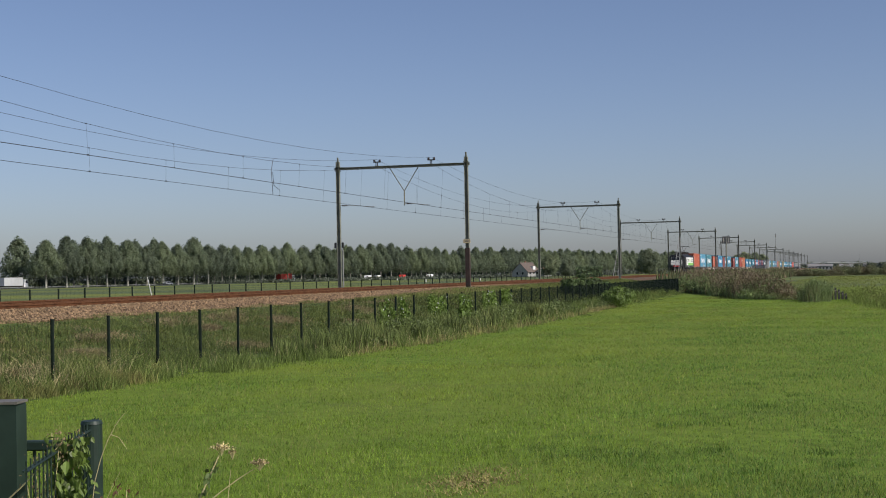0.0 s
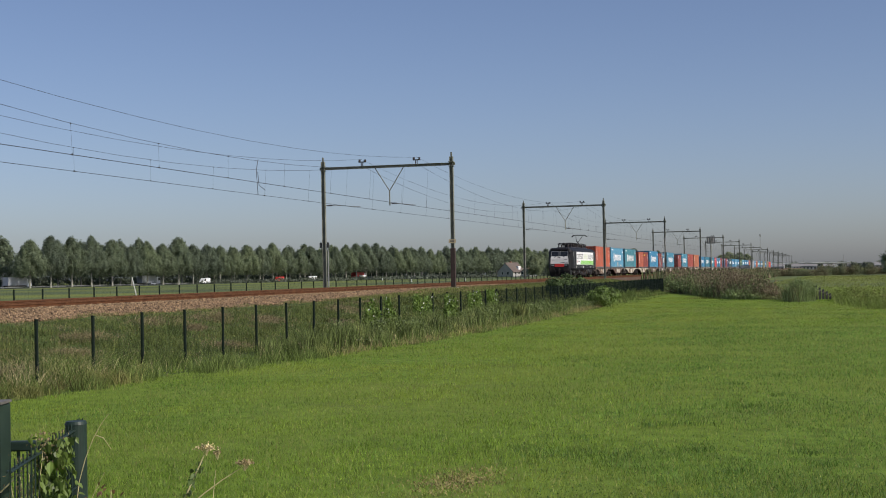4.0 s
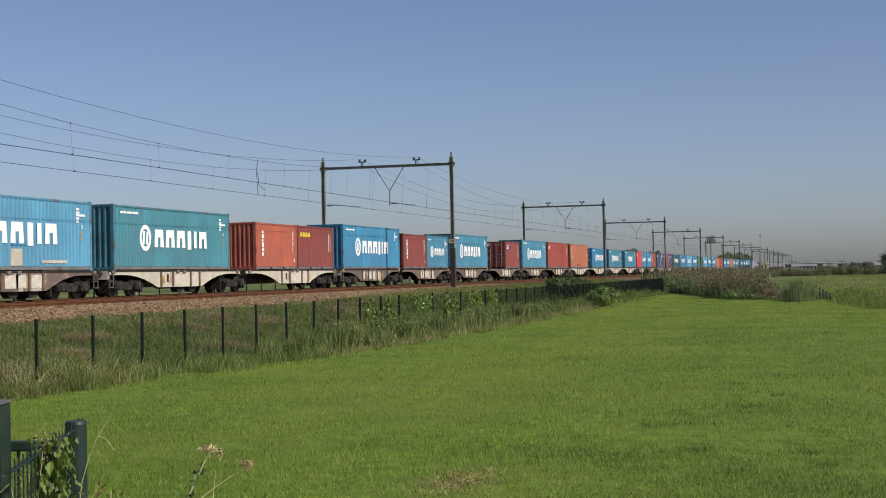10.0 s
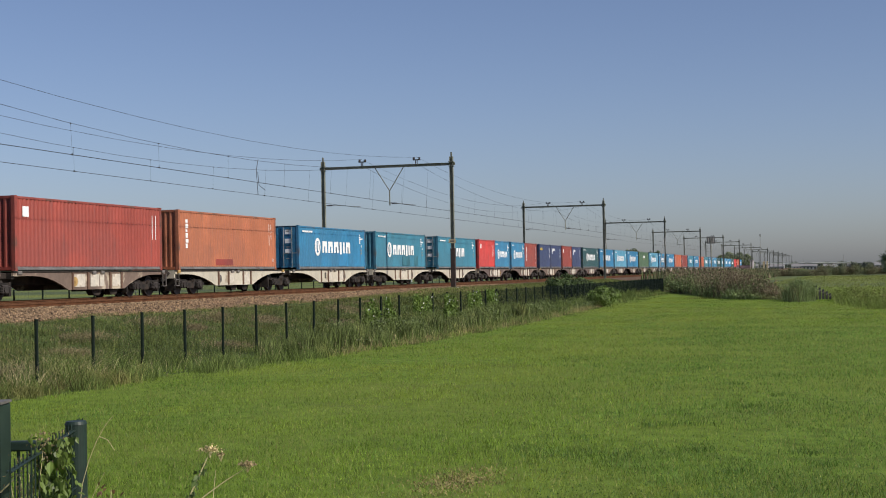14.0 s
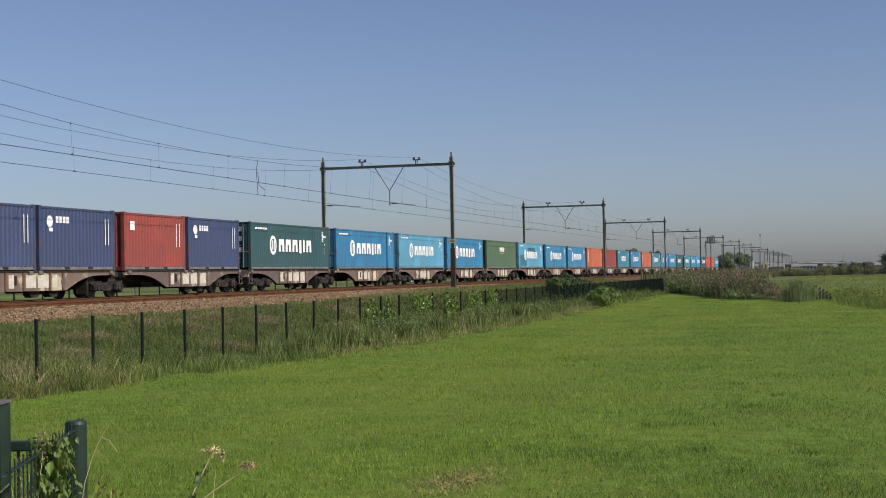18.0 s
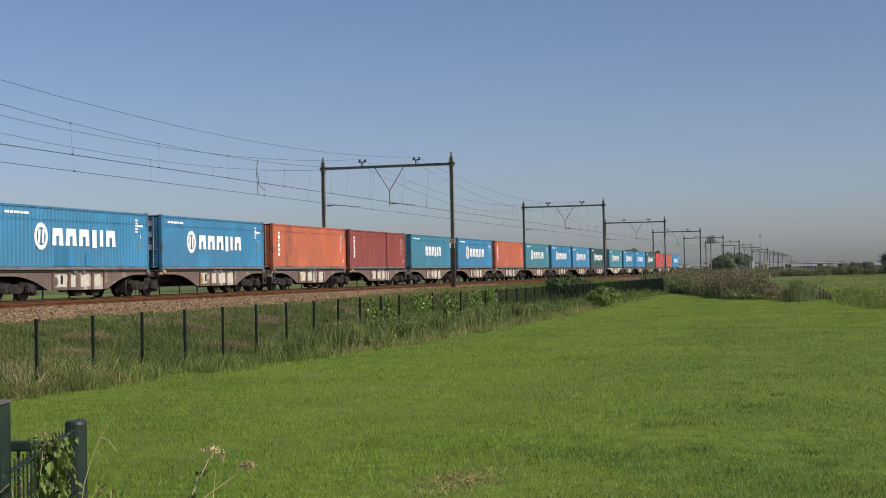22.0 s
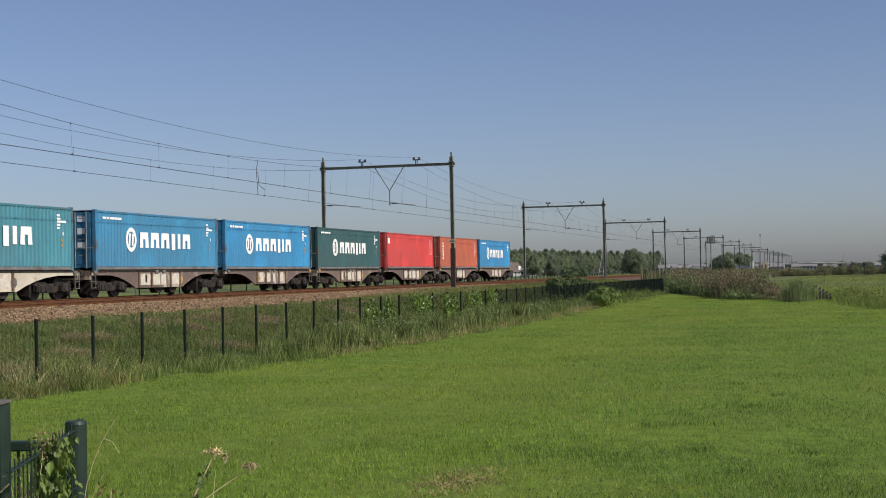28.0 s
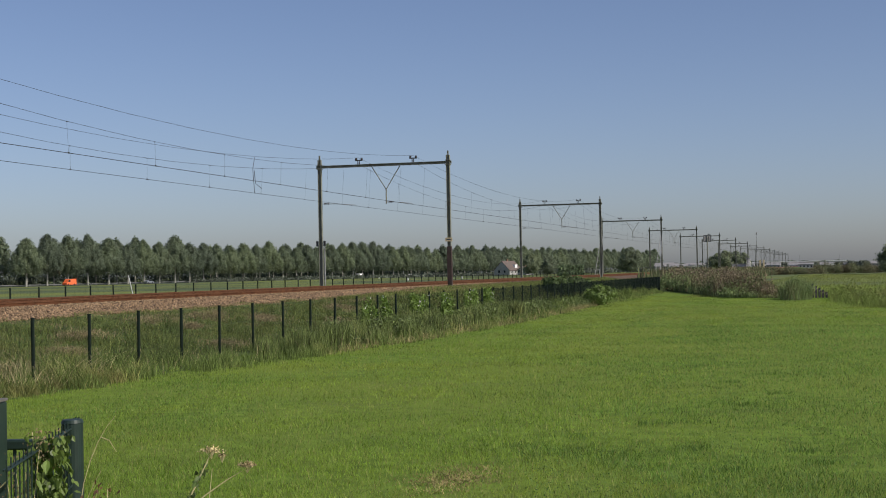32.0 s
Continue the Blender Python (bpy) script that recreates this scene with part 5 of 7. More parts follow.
        put("equipment_case", Shape().box(xx, xx + wd, -1.42 - rg.uniform(0, 0.05), -1.1, zz, min(1.0, zz + hh), 0.03), rg.choice(("loco_under", "loco_under", "underframe", "dull_steel", "loco_grey")), lo)
    for k in range(12):
        xx = rg.uniform(2.8, LEN - 3.4)
        put("air_pipe", Shape().tube([(xx, -1.40, 0.95), (xx + 0.05, -1.44, 0.60), (xx + rg.uniform(0.2, 0.7), -1.40, 0.45)], 0.025, 6), rg.choice(("dull_steel", "loco_under", "wagon_rust")), lo)
    for k in range(14):
        xx = rg.uniform(3.0, LEN - 3.0)
        put("stencil_bar", Shape().box(xx, xx + rg.uniform(0.08, 0.35), W - 0.006, W + 0.02, 1.20 + 0.1 * (k % 2), 1.25 + 0.1 * (k % 2)), "galvanised", lo)
    for y in (-1, 1):
        put("cab_pillar", Shape().tube([(1.27, y * 1.06, 2.40), (1.52, y * 1.03, 3.24)], 0.045, 6), "loco_black", cab)
    put("screen_divider", face(-0.05, 0.05, 2.60, 3.22, 0.018), "loco_black", cab)
    put("screen_sill", face(-1.06, 1.06, 2.595, 2.635, 0.024), "loco_black", cab)
    put("front_skirt", Shape().box(1.34, 2.7, -1.22, 1.22, 0.34, 1.15, 0.04), "loco_black", lo)
    put("buffer_beam", Shape().box(1.10, 1.3, -1.22, 1.22, 0.70, 1.34, 0.04), "loco_black", lo)
    for k in range(18):
        xx, hh = 5.6 + 0.55 * k, rg.uniform(0.10, 0.40)
        put("roof_fitting", Shape().box(xx, xx + rg.uniform(0.08, 0.30), (y0 := rg.uniform(-0.75, 0.1)), y0 + rg.uniform(0.12, 0.35), 3.70, 3.70 + hh, 0.03), "roof_gear", lo)
    put("battery_box", Shape().box(7.7, 11.9, -1.4, 1.4, 0.28, 0.72, 0.05), "loco_under", lo)
    put("air_tank", Shape().tube([(7.8, -1.3, 0.45), (9.6, -1.3, 0.45)], 0.18, 12), "loco_under", lo)
    return lo


build_loco()

# ------------------------------------------------------------------ plants
def leaf_quads(centres, size, rng, flat=0.0, aspect=1.6, normals=None):
    """Small four-cornered leaves, turned at random, round the given centres."""
    n = len(centres)
    a = rng.normal(size=(n, 3))
    if normals is not None:
        m = normals + rng.normal(size=(n, 3)) * 0.45
        m /= np.linalg.norm(m, axis=1)[:, None]
        a -= m * (a * m).sum(1)[:, None]
    a[:, 2] *= 1 - flat
    a /= np.linalg.norm(a, axis=1)[:, None]
    b = np.cross(a, rng.normal(size=(n, 3)) if normals is None else m)
    b /= np.linalg.norm(b, axis=1)[:, None]
    s = size * (0.6 + 0.8 * rng.random((n, 1)))
    v = np.stack([centres - a * s * aspect / 2, centres + b * s * 0.5, centres + a * s * aspect / 2, centres - b * s * 0.5], 1)
    return v.reshape(-1, 3), np.arange(4 * n).reshape(-1, 4)


def crown_points(rng, n, clumps, spread):
    k = rng.integers(0, len(clumps), n)
    c = np.asarray(clumps)
    p = rng.normal(size=(n, 3))
    p /= np.linalg.norm(p, axis=1)[:, None]
    return c[k] + p * spread * (0.35 + 0.65 * rng.random((n, 1))), p


def tree_meshes(seed, height, radius, trunk, columnar, leaves, leaf):
    rng = np.random.default_rng(seed)
    cl = []
    while len(cl) < (280 if columnar else 130):
        k = rng.random()
        r = radius * (min(1.0, 0.74 + 1.3 * k, 0.04 + 1.22 * (1 - k) ** 0.70) if columnar else math.sqrt(max(0.02, 1 - (2 * k - 0.95) ** 2)))
        a, q = rng.random() * 6.28, math.sqrt(rng.random())
        cl.append((r * q * math.cos(a), r * q * math.sin(a), trunk + (height - trunk - (2.2 if columnar else 0.5)) * k))
    cl[0] = (0, 0, height - 2.0)
    pts, out = crown_points(rng, leaves, cl, radius * 0.3 if not columnar else np.array((0.14, 0.14, 0.33)) * radius)
    keep = pts[:, 2] > trunk * 0.75
    pts, out = pts[keep], out[keep]
    axis = pts - np.array((0, 0, trunk + (height - trunk) * 0.4))
    axis[:, 2] *= (radius * 2 / (height - trunk)) ** 1.3
    out = 0.6 * out + axis / (np.linalg.norm(axis, axis=1)[:, None] + 0.01)
    v, f = leaf_quads(pts, leaf, rng, normals=out / np.linalg.norm(out, axis=1)[:, None])
    crown = raw_mesh("crown", v, f)
    s = Shape()
    lean = (rng.normal() * 0.15, rng.normal() * 0.15)
    s.tube([(0, 0, -0.2), (lean[0] * 0.5, lean[1] * 0.5, trunk), (lean[0], lean[1], height * 0.6), (lean[0], lean[1], height * 0.92)], height * 0.018, 7, 0.03)
    for i in range(9):
        c = cl[1 + i * 4]
        z0 = max(trunk * 0.8, c[2] - 2.0)
        s.tube([(0, 0, z0), (c[0] * 0.6, c[1] * 0.6, (z0 + c[2]) / 2 + 0.3), c], height * 0.006, 5, 0.02)
    return crown, s.mesh("trunk")


def plant_tree(meshes, x, y, z, scale, turn, leaf_m, bark_m, label, group):
    t = thing("tree", label, "tree", group, Matrix.LocRotScale((x, y, z), Euler((0, 0, turn)), (scale[0], scale[0], scale[1])))
    put("crown", meshes[0], leaf_m, t)
    put("trunk", meshes[1], bark_m, t)
    return t


rng0 = random.Random(11)
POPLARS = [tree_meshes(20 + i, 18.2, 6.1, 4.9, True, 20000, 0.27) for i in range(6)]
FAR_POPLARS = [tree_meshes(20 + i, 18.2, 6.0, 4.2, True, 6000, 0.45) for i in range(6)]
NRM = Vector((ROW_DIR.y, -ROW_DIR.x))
for row, (off, lab) in enumerate(((0, "tall poplar with a pale trunk in a roadside row, leaves paled for haze"), (-15, "tall poplar in the back row along the road"))):
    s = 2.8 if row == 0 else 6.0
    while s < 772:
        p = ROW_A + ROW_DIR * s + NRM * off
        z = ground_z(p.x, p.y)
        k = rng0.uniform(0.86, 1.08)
        plant_tree((POPLARS if row == 0 and s < 330 else FAR_POPLARS)[rng0.randrange(6)], p.x, p.y, z, (k * rng0.uniform(0.95, 1.18), k), rng0.uniform(0, 6.28), "hazed_poplar_leaf", "pale_bark", lab, "poplars along the road")
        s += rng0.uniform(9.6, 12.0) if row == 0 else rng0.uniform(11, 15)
# gap trees at the row's near end, leaves greyed for haze
for s, k in ((-26, 0.78), (-38, 0.85), (-50, 0.9)):
    p = ROW_A + ROW_DIR * s + NRM * -30
    plant_tree(POPLARS[1], p.x, p.y, 0.2, (k * 0.9, k), s, "hazed_far_leaf", "bark", "thin-crowned tree behind the poplar row, leaves greyed for haze", "trees behind the road")
ROUND = [tree_meshes(60 + i, 11.5, 5.0, 1.2, False, 8000, 0.36) for i in range(3)]
for x, y, k, lab in ((628, 130, 0.86, "round broad-leaved tree beside the house"), (640, 124, 0.72, "small round tree near the house"), (720, 97, 1.12, "broad round-crowned tree at the end of the poplars"), (735, 101, 0.95, "round tree beside a taller one"),
                     (814, 60.4, 0.82, "dark round tree near the railway"), (814, 56, 0.95, "dark round tree near the railway"), (836, 51, 0.95, "dark round tree near the railway"), (838, 47, 0.85, "dark round tree near the railway"), (820, 64, 0.7, "dark round tree near the railway"),
                     (346, -14.6, 0.62, "dark round tree on the far meadow"), (349, -17.5, 0.55, "dark tree on the far meadow")):
    plant_tree(ROUND[rng0.randrange(3)], x, y, ground_z(x, y), (k * 1.05, k), rng0.uniform(0, 6), "hazed_tree_leaf", "bark", lab, "single trees")


def far_woods():
    """Low woods and hedges at the horizon."""
    rng = np.random.default_rng(3)
    v, f, k0 = [], [], 0
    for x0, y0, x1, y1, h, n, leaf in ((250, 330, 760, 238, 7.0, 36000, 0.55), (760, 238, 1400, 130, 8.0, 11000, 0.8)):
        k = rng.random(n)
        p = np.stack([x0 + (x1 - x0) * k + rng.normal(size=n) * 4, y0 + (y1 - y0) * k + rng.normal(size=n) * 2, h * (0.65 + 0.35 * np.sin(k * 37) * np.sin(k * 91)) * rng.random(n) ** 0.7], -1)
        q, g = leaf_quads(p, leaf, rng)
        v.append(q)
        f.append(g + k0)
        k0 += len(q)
    tagged(put("undergrowth", raw_mesh("undergrowth", np.concatenate(v), np.concatenate(f)), "shaded_leaf"), "undergrowth behind the poplar row, leaves darkened for shade", "undergrowth", kind="stuff")
    v, f, k0 = [], [], 0
    for x0, y0, x1, y1, h, n, leaf in ((1500, 130, 1900, -20, 9, 4200, 1.6), (1500, 200, 1400, 520, 11, 4200, 1.6), (1700, -10, 1300, -120, 8, 3600, 1.5), (900, 230, 700, 330, 7, 2600, 1.0), (780, 150, 900, 60, 4, 3800, 0.8), (640, 190, 760, 118, 2.6, 5200, 0.6), (520, 245, 640, 186, 2.2, 4200, 0.55)):
        k = rng.random(n)
        bumps = 0.65 + 0.35 * np.sin(k * 37 + x0) * np.sin(k * 91 + y0)
        p = np.stack([x0 + (x1 - x0) * k + rng.normal(size=n) * 4, y0 + (y1 - y0) * k + rng.normal(size=n) * 2, h * bumps * rng.random(n) ** 0.7], -1)
        q, g = leaf_quads(p, leaf, rng)
        v.append(q)
        f.append(g + k0)
        k0 += len(q)
    tagged(put("far_woods", raw_mesh("far_woods", np.concatenate(v), np.concatenate(f)), "hazed_far_leaf"), "distant low woods and hedges on the flat horizon", "woods", kind="stuff")


far_woods()


def grass_blades(x, y, h, w, rng, lean=0.35):
    """One bent blade of two triangles a point."""
    n = len(x)
    z = np.array([ground_z(a, b) for a, b in zip(x, y)])
    a = rng.random(n) * 6.283
    d = np.stack([np.cos(a), np.sin(a)], -1)
    b = rng.random(n) * 6.283
    e = np.stack([np.cos(b), np.sin(b)], -1) * (h * lean * (0.3 + rng.random(n)))[:, None]
    p = np.stack([x, y], -1)
    base = np.stack([np.c_[p - d * w[:, None] / 2, z - 0.02], np.c_[p + d * w[:, None] / 2, z - 0.02]], 1)
    mid = np.stack([np.c_[p - d * w[:, None] * 0.4 + e * 0.35, z + h * 0.55], np.c_[p + d * w[:, None] * 0.4 + e * 0.35, z + h * 0.55]], 1)
    tip = np.c_[p + e, z + h][:, None]
    v = np.concatenate([base, mid, tip], 1).reshape(-1, 3)
    k = 5 * np.arange(n)[:, None, None]
    f = (np.array([[0, 1, 3], [0, 3, 2], [2, 3, 4]])[None] + k).reshape(-1, 3)
    return v, f


def stuff(name, v, f, m, label, category):
    return tagged(put(name, raw_mesh(name, v, f), m), label, category, kind="stuff")


def build_meadow():
    rng = np.random.default_rng(8)
    n = 500000
    x = 12.5 + 112 * rng.random(n) ** 1.9
    y = -0.06 * x - 0.5 + rng.random(n) * (np.minimum(0.68 * x, 16.9) + 0.06 * x + 0.5)
    patch = np.array([noise.noise((a * 0.35, b * 0.35, 2.0)) + 0.6 * noise.noise((a * 1.3, b * 1.3, 9.0)) for a, b in zip(x, y)])
    keep = rng.random(n) < 0.85 + 0.5 * patch
    bare = ((x - 16.1) / 1.1) ** 2 + ((y - 4.3) / 0.5) ** 2 + 2.5 * patch
    keep &= (bare > 1) | (rng.random(n) < 0.6)
    x, y, patch = x[keep], y[keep], patch[keep]
    far = 1 + np.clip((x - 14) / 26, 0, 4.0)
    h = (0.022 + 0.058 * rng.random(len(x)) ** 1.4) * (1 + 0.6 * patch) * np.clip(1.17 - 0.16 * far, 0.45, 1)
    w = 0.0043 * far * (0.6 + 0.9 * rng.random(len(x)))
    dark_sel = (rng.random(len(x)) < np.clip((0.16 + 0.12 * patch - y / x) * 9, 0, 0.85)) & (x < 60)
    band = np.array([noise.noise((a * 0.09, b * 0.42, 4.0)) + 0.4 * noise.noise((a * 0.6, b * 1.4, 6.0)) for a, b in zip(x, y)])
    dark_sel |= (rng.random(len(x)) < np.clip(1.5 * band - 0.15, 0, 0.7)) & (x < 80)
    for sel, name, m, lab in ((~dark_sel, "meadow_grass", "blade", "short green pasture grass"), (dark_sel, "lush_grass", "lush_blade", "darker green grass towards the right and in bands of the pasture")):
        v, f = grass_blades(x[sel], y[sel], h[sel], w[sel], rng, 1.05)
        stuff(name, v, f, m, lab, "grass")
    # dry stems, made many and bright partly to paint the sheen on blades
    m = 26000
    x = 12.5 + 80 * rng.random(m) ** 1.7
    y = -0.06 * x + rng.random(m) * np.minimum(0.68 * x, 16)
    v, f = grass_blades(x, y, 0.04 + 0.06 * rng.random(m), np.full(m, 0.005) * (1 + (x - 12) / 30), rng, 0.8)
    stuff("pale_grass_stems", v, f, "straw_sheen_blade", "scattered pale dry stems in the pasture, also standing in for blade sheen", "grass")
    m = 1700
    x, y = 16.1 + 0.55 * rng.normal(size=m), 4.3 + 0.26 * rng.normal(size=m)
    v, f = grass_blades(x, y, 0.015 + 0.02 * rng.random(m), 0.008 + 0.006 * rng.random(m), rng, 2.2)
    stuff("worn_patch", v, f, "dead_litter", "brown trodden litter where the turf is worn", "grass")
    # dark tufts that stand for the shadows in old hoof marks
    spots = [(22.3, 2.2, 0.5), (22.0, 2.75, 0.35), (19.4, 1.75, 0.4), (18.6, 2.8, 0.5), (19.2, 0.35, 0.5), (18.0, 0.1, 0.4), (27.5, 0.9, 0.5), (30.0, 2.0, 0.45), (25.2, 1.5, 0.4), (20.5, 3.6, 0.35), (35.0, 3.2, 0.6), (17.2, 1.2, 0.3)]
    m = 1500
    k = rng.integers(0, len(spots), m)
    sp = np.array(spots)[k]
    x, y = sp[:, 0] + 0.35 * sp[:, 2] * rng.normal(size=m), sp[:, 1] + 0.38 * sp[:, 2] * rng.normal(size=m)
    v, f = grass_blades(x, y, 0.03 + 0.06 * rng.random(m), 0.006 + 0.004 * rng.random(m), rng, 0.9)
    stuff("rank_tufts", v, f, "shadow_blade", "dark grass tufts in place of the shadows in old hoof marks", "grass")
    m = 22000
    x = 12.5 + 34 * rng.random(m) ** 1.5
    y = -0.06 * x - 0.4 + (0.30 * x) * rng.random(m) ** 1.3
    ok = rng.random(m) < 0.55 + 0.9 * np.array([noise.noise((a * 0.3, b * 0.5, 12.0)) + 0.5 * noise.noise((a * 1.1, b * 1.1, 2.0)) for a, b in zip(x, y)])
    x, y = x[ok], y[ok]
    z = np.array([ground_z(a, b) for a, b in zip(x, y)]) + 0.02 + 0.035 * rng.random(len(x))
    v, f = leaf_quads(np.stack([x, y, z], -1), 0.017, rng, flat=0.6, aspect=1.1)
    stuff("clover", v, f, "clover_leaf", "dark green clover among the pasture grass", "clover")


mat("clover_leaf", (0.145, 0.245, 0.065), 0.6, thin=0.5, vary=0.25, scale=0.5, fine=4, island=0.45)
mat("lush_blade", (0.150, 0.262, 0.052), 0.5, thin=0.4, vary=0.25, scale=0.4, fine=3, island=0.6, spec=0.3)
mat("shadow_blade", (0.125, 0.215, 0.045), 0.5, thin=0.3, vary=0.25, scale=0.4, fine=3, island=0.5, spec=0.25)
mat("dead_litter", (0.31, 0.25, 0.115), 0.9, vary=0.3, scale=2, fine=12, island=0.4)
mat("straw_sheen_blade", (0.33, 0.33, 0.11), 0.8, thin=0.3, vary=0.25, scale=0.4, fine=4, island=0.4)
build_meadow()


def build_verge():
    rng = np.random.default_rng(9)
    n = 66000
    x = 25 + 120 * rng.random(n) ** 1.6
    edge = np.interp(x, [25, 30, 36, 40, 50, 61, 93, 164], [16.6, 15.9, 15.2, 14.7, 14.2, 13.9, 14.9, 17.0])
    edge = edge + np.array([0.9 * noise.noise((a * 0.45, 3.0, 1.0)) + 0.5 * noise.noise((a * 1.4, 5.0, 1.0)) for a in x])
    d = np.abs(rng.normal(size=n)) * 1.6
    d = np.where(rng.random(n) < 0.10, -1.1 * rng.random(n) ** 2, d)
    y = edge + d
    clump = np.array([noise.noise((a * 0.5, b * 0.9, 7.0)) + 0.5 * noise.noise((a * 1.7, b * 1.7, 3.0)) for a, b in zip(x, y)])
    ok = (y < 22.8) & (rng.random(n) < (0.52 + 1.5 * clump) * np.where((x > 38) & (x < 76) & (y < 17.6), 0.4, 1.0))
    x, y, clump, d = x[ok], y[ok], clump[ok], d[ok]
    near = np.clip(1.25 - np.abs(y - 17.0) / 3.0, 0.3, 1) * np.clip(0.30 + d * 0.75, 0.3, 1)
    h = (0.20 + 0.50 * rng.random(len(x)) ** 1.5) * near * (1 + 0.9 * clump) * np.interp(x, [25, 30, 33, 40, 44], [1, 0.9, 0.6, 0.6, 1])
    v, f = grass_blades(x, y, np.clip(h, 0.07, 1.0), 0.011 * (1 + (x - 25) / 60) * (0.7 + 0.7 * rng.random(len(x))), rng, 0.75)
    stuff("verge_grass", v, f, "tall_grass", "tall rank grass and weeds along the fence", "grass")
    # short matted turf on the slope, in three tones that follow the same patches
    m = 105000
    x = 25 + 98 * rng.random(m) ** 1.35
    y = 17.5 + 5.9 * rng.random(m)
    tone = np.array([noise.noise((a * 0.45, b * 1.1, 21.0)) + 0.5 * noise.noise((a * 1.6, b * 2.6, 17.0)) for a, b in zip(x, y)]) + 0.35 * rng.normal(size=m)
    top = np.clip((y - 21.6) / 1.6, 0, 1)
    h = (0.05 + 0.11 * rng.random(m)) * (1 + 0.7 * np.clip(tone, -0.6, 1)) * (1 - 0.35 * top)
    w = 0.009 * (1 + (x - 28) / 45) * (0.7 + 0.6 * rng.random(m))
    tan = tone - 0.35 * top < -0.50
    pale = ~tan & (rng.random(m) < 0.25 + 0.55 * top)
    dark = (tone > 0.32) & ~tan & ~pale
    for sel, name, mt, lab in ((tan, "tan_turf", "tan_turf", "withered tan turf on the railway bank"), (dark, "dark_turf", "bank_herb", "dark leafy turf on the railway bank"), (pale, "pale_turf", "edge_turf", "pale yellow-green turf towards the ballast"), (~tan & ~dark & ~pale, "bank_grass", "bank_grass", "short matted green grass on the railway bank")):
        v, f = grass_blades(x[sel], y[sel], h[sel], w[sel], rng, 0.8)
        stuff(name, v, f, mt, lab, "grass")
    m = 15000
    x = 25 + 88 * rng.random(m) ** 1.3
    y = 17.4 + 5.0 * rng.random(m)
    z = np.array([ground_z(a, b) for a, b in zip(x, y)]) + 0.03 + 0.10 * rng.random(m)
    v, f = leaf_quads(np.stack([x, y, z], -1), 0.034, rng)
    stuff("bank_herbs", v, f, "bank_herb", "low leafy herbs matted on the railway bank", "weeds")
    # leafy tussocks that stand up out of the turf
    q = 330
    cx, cy = 26 + 62 * rng.random(q) ** 1.25, 17.5 + 4.3 * rng.random(q)
    size = 0.14 + 0.20 * rng.random(q) ** 2
    m = 21000
    k = rng.integers(0, q, m)
    x, y = cx[k] + rng.normal(size=m) * 1.15 * size[k], cy[k] + rng.normal(size=m) * 0.6 * size[k]
    h = size[k] * (0.4 + 0.9 * rng.random(m))
    w = 0.013 * (1 + (x - 28) / 45) * (0.6 + 0.8 * rng.random(m))
    for sel, name, mt, lab in (((k % 2) > 0, "dark_tussocks", "dark_herb", "dark green tussocks on the railway bank"), ((k % 2) == 0, "pale_tussocks", "edge_turf", "yellow-green tussocks on the railway bank")):
        v, f = grass_blades(x[sel], y[sel], h[sel], w[sel], rng, 0.8)
        stuff(name, v, f, mt, lab, "grass")
    # flattened dead turf in a few places
    bare = np.array([(43, 21.7, 1.2), (43.2, 20.6, 0.5), (41.4, 18.4, 0.9), (50, 20.8, 1.1), (47, 21.6, 1.0), (36, 20.6, 0.9), (60, 21.2, 1.2), (55, 19.6, 0.8), (33.5, 19.4, 0.8), (31.0, 21.2, 0.7), (66, 22.0, 1.6), (29.5, 18.6, 0.8)])
    m = 15000
    q = bare[rng.integers(0, len(bare), m)]
    v, f = grass_blades(q[:, 0] + rng.normal(size=m) * q[:, 2] * 0.6, q[:, 1] + rng.normal(size=m) * q[:, 2] * 0.24, 0.06 + 0.13 * rng.random(m), 0.014 + 0.012 * rng.random(m), rng, 1.6)
    stuff("dead_thatch", v, f, "tan_turf", "flattened patches of dead turf on the bank", "grass")
    m = 260
    x = np.where(rng.random(m) < 0.7, 27.6 + 3.6 * rng.random(m), 33 + 30 * rng.random(m))
    y = 17.6 + 1.4 * rng.random(m)
    v, f = grass_blades(x, y, 0.25 + 0.45 * rng.random(m), 0.008 + 0.005 * rng.random(m), rng, 1.5)
    stuff("dead_stems", v, f, "dry_stalk", "bleached dead stems lying on the bank", "grass")
    m = 200
    cx = rng.choice([26.9, 27.6, 28.4, 29.1, 29.9], m)
    v, f = grass_blades(cx + 0.28 * rng.normal(size=m), 16.9 + 0.25 * rng.normal(size=m), 0.25 + 0.55 * rng.random(m), 0.007 + 0.006 * rng.random(m), rng, 1.3)
    stuff("straw_tangle", v, f, "dry_stalk", "tangle of bleached straw slumped against the fence", "grass")
    # turf that has crept over the shoulder of the ballast farther on
    m = 22000
    x = 64 + 96 * rng.random(m)
    y = 22.5 + 2.1 * rng.random(m) ** 0.8 * np.clip((x - 60) / 25, 0.15, 1)
    z0 = np.interp(y, [22.5, 23.3, 24.4, 25.3], [1.2, 1.28, 1.42, 1.53])
    ok = rng.random(m) < 0.75 + 0.7 * np.array([noise.noise((a * 0.3, b * 1.2, 33.0)) for a, b in zip(x, y)])
    x, y, z0 = x[ok], y[ok], z0[ok]
    v, f = grass_blades(x, y, 0.06 + 0.16 * rng.random(len(x)), 0.016 * (1 + (x - 60) / 60), rng, 0.7)
    v[:, 2] += np.repeat(z0 - np.array([ground_z(a, b) for a, b in zip(x, y)]), 5)
    stuff("shoulder_turf", v, f, "edge_turf", "yellow-green turf creeping over the ballast shoulder", "grass")
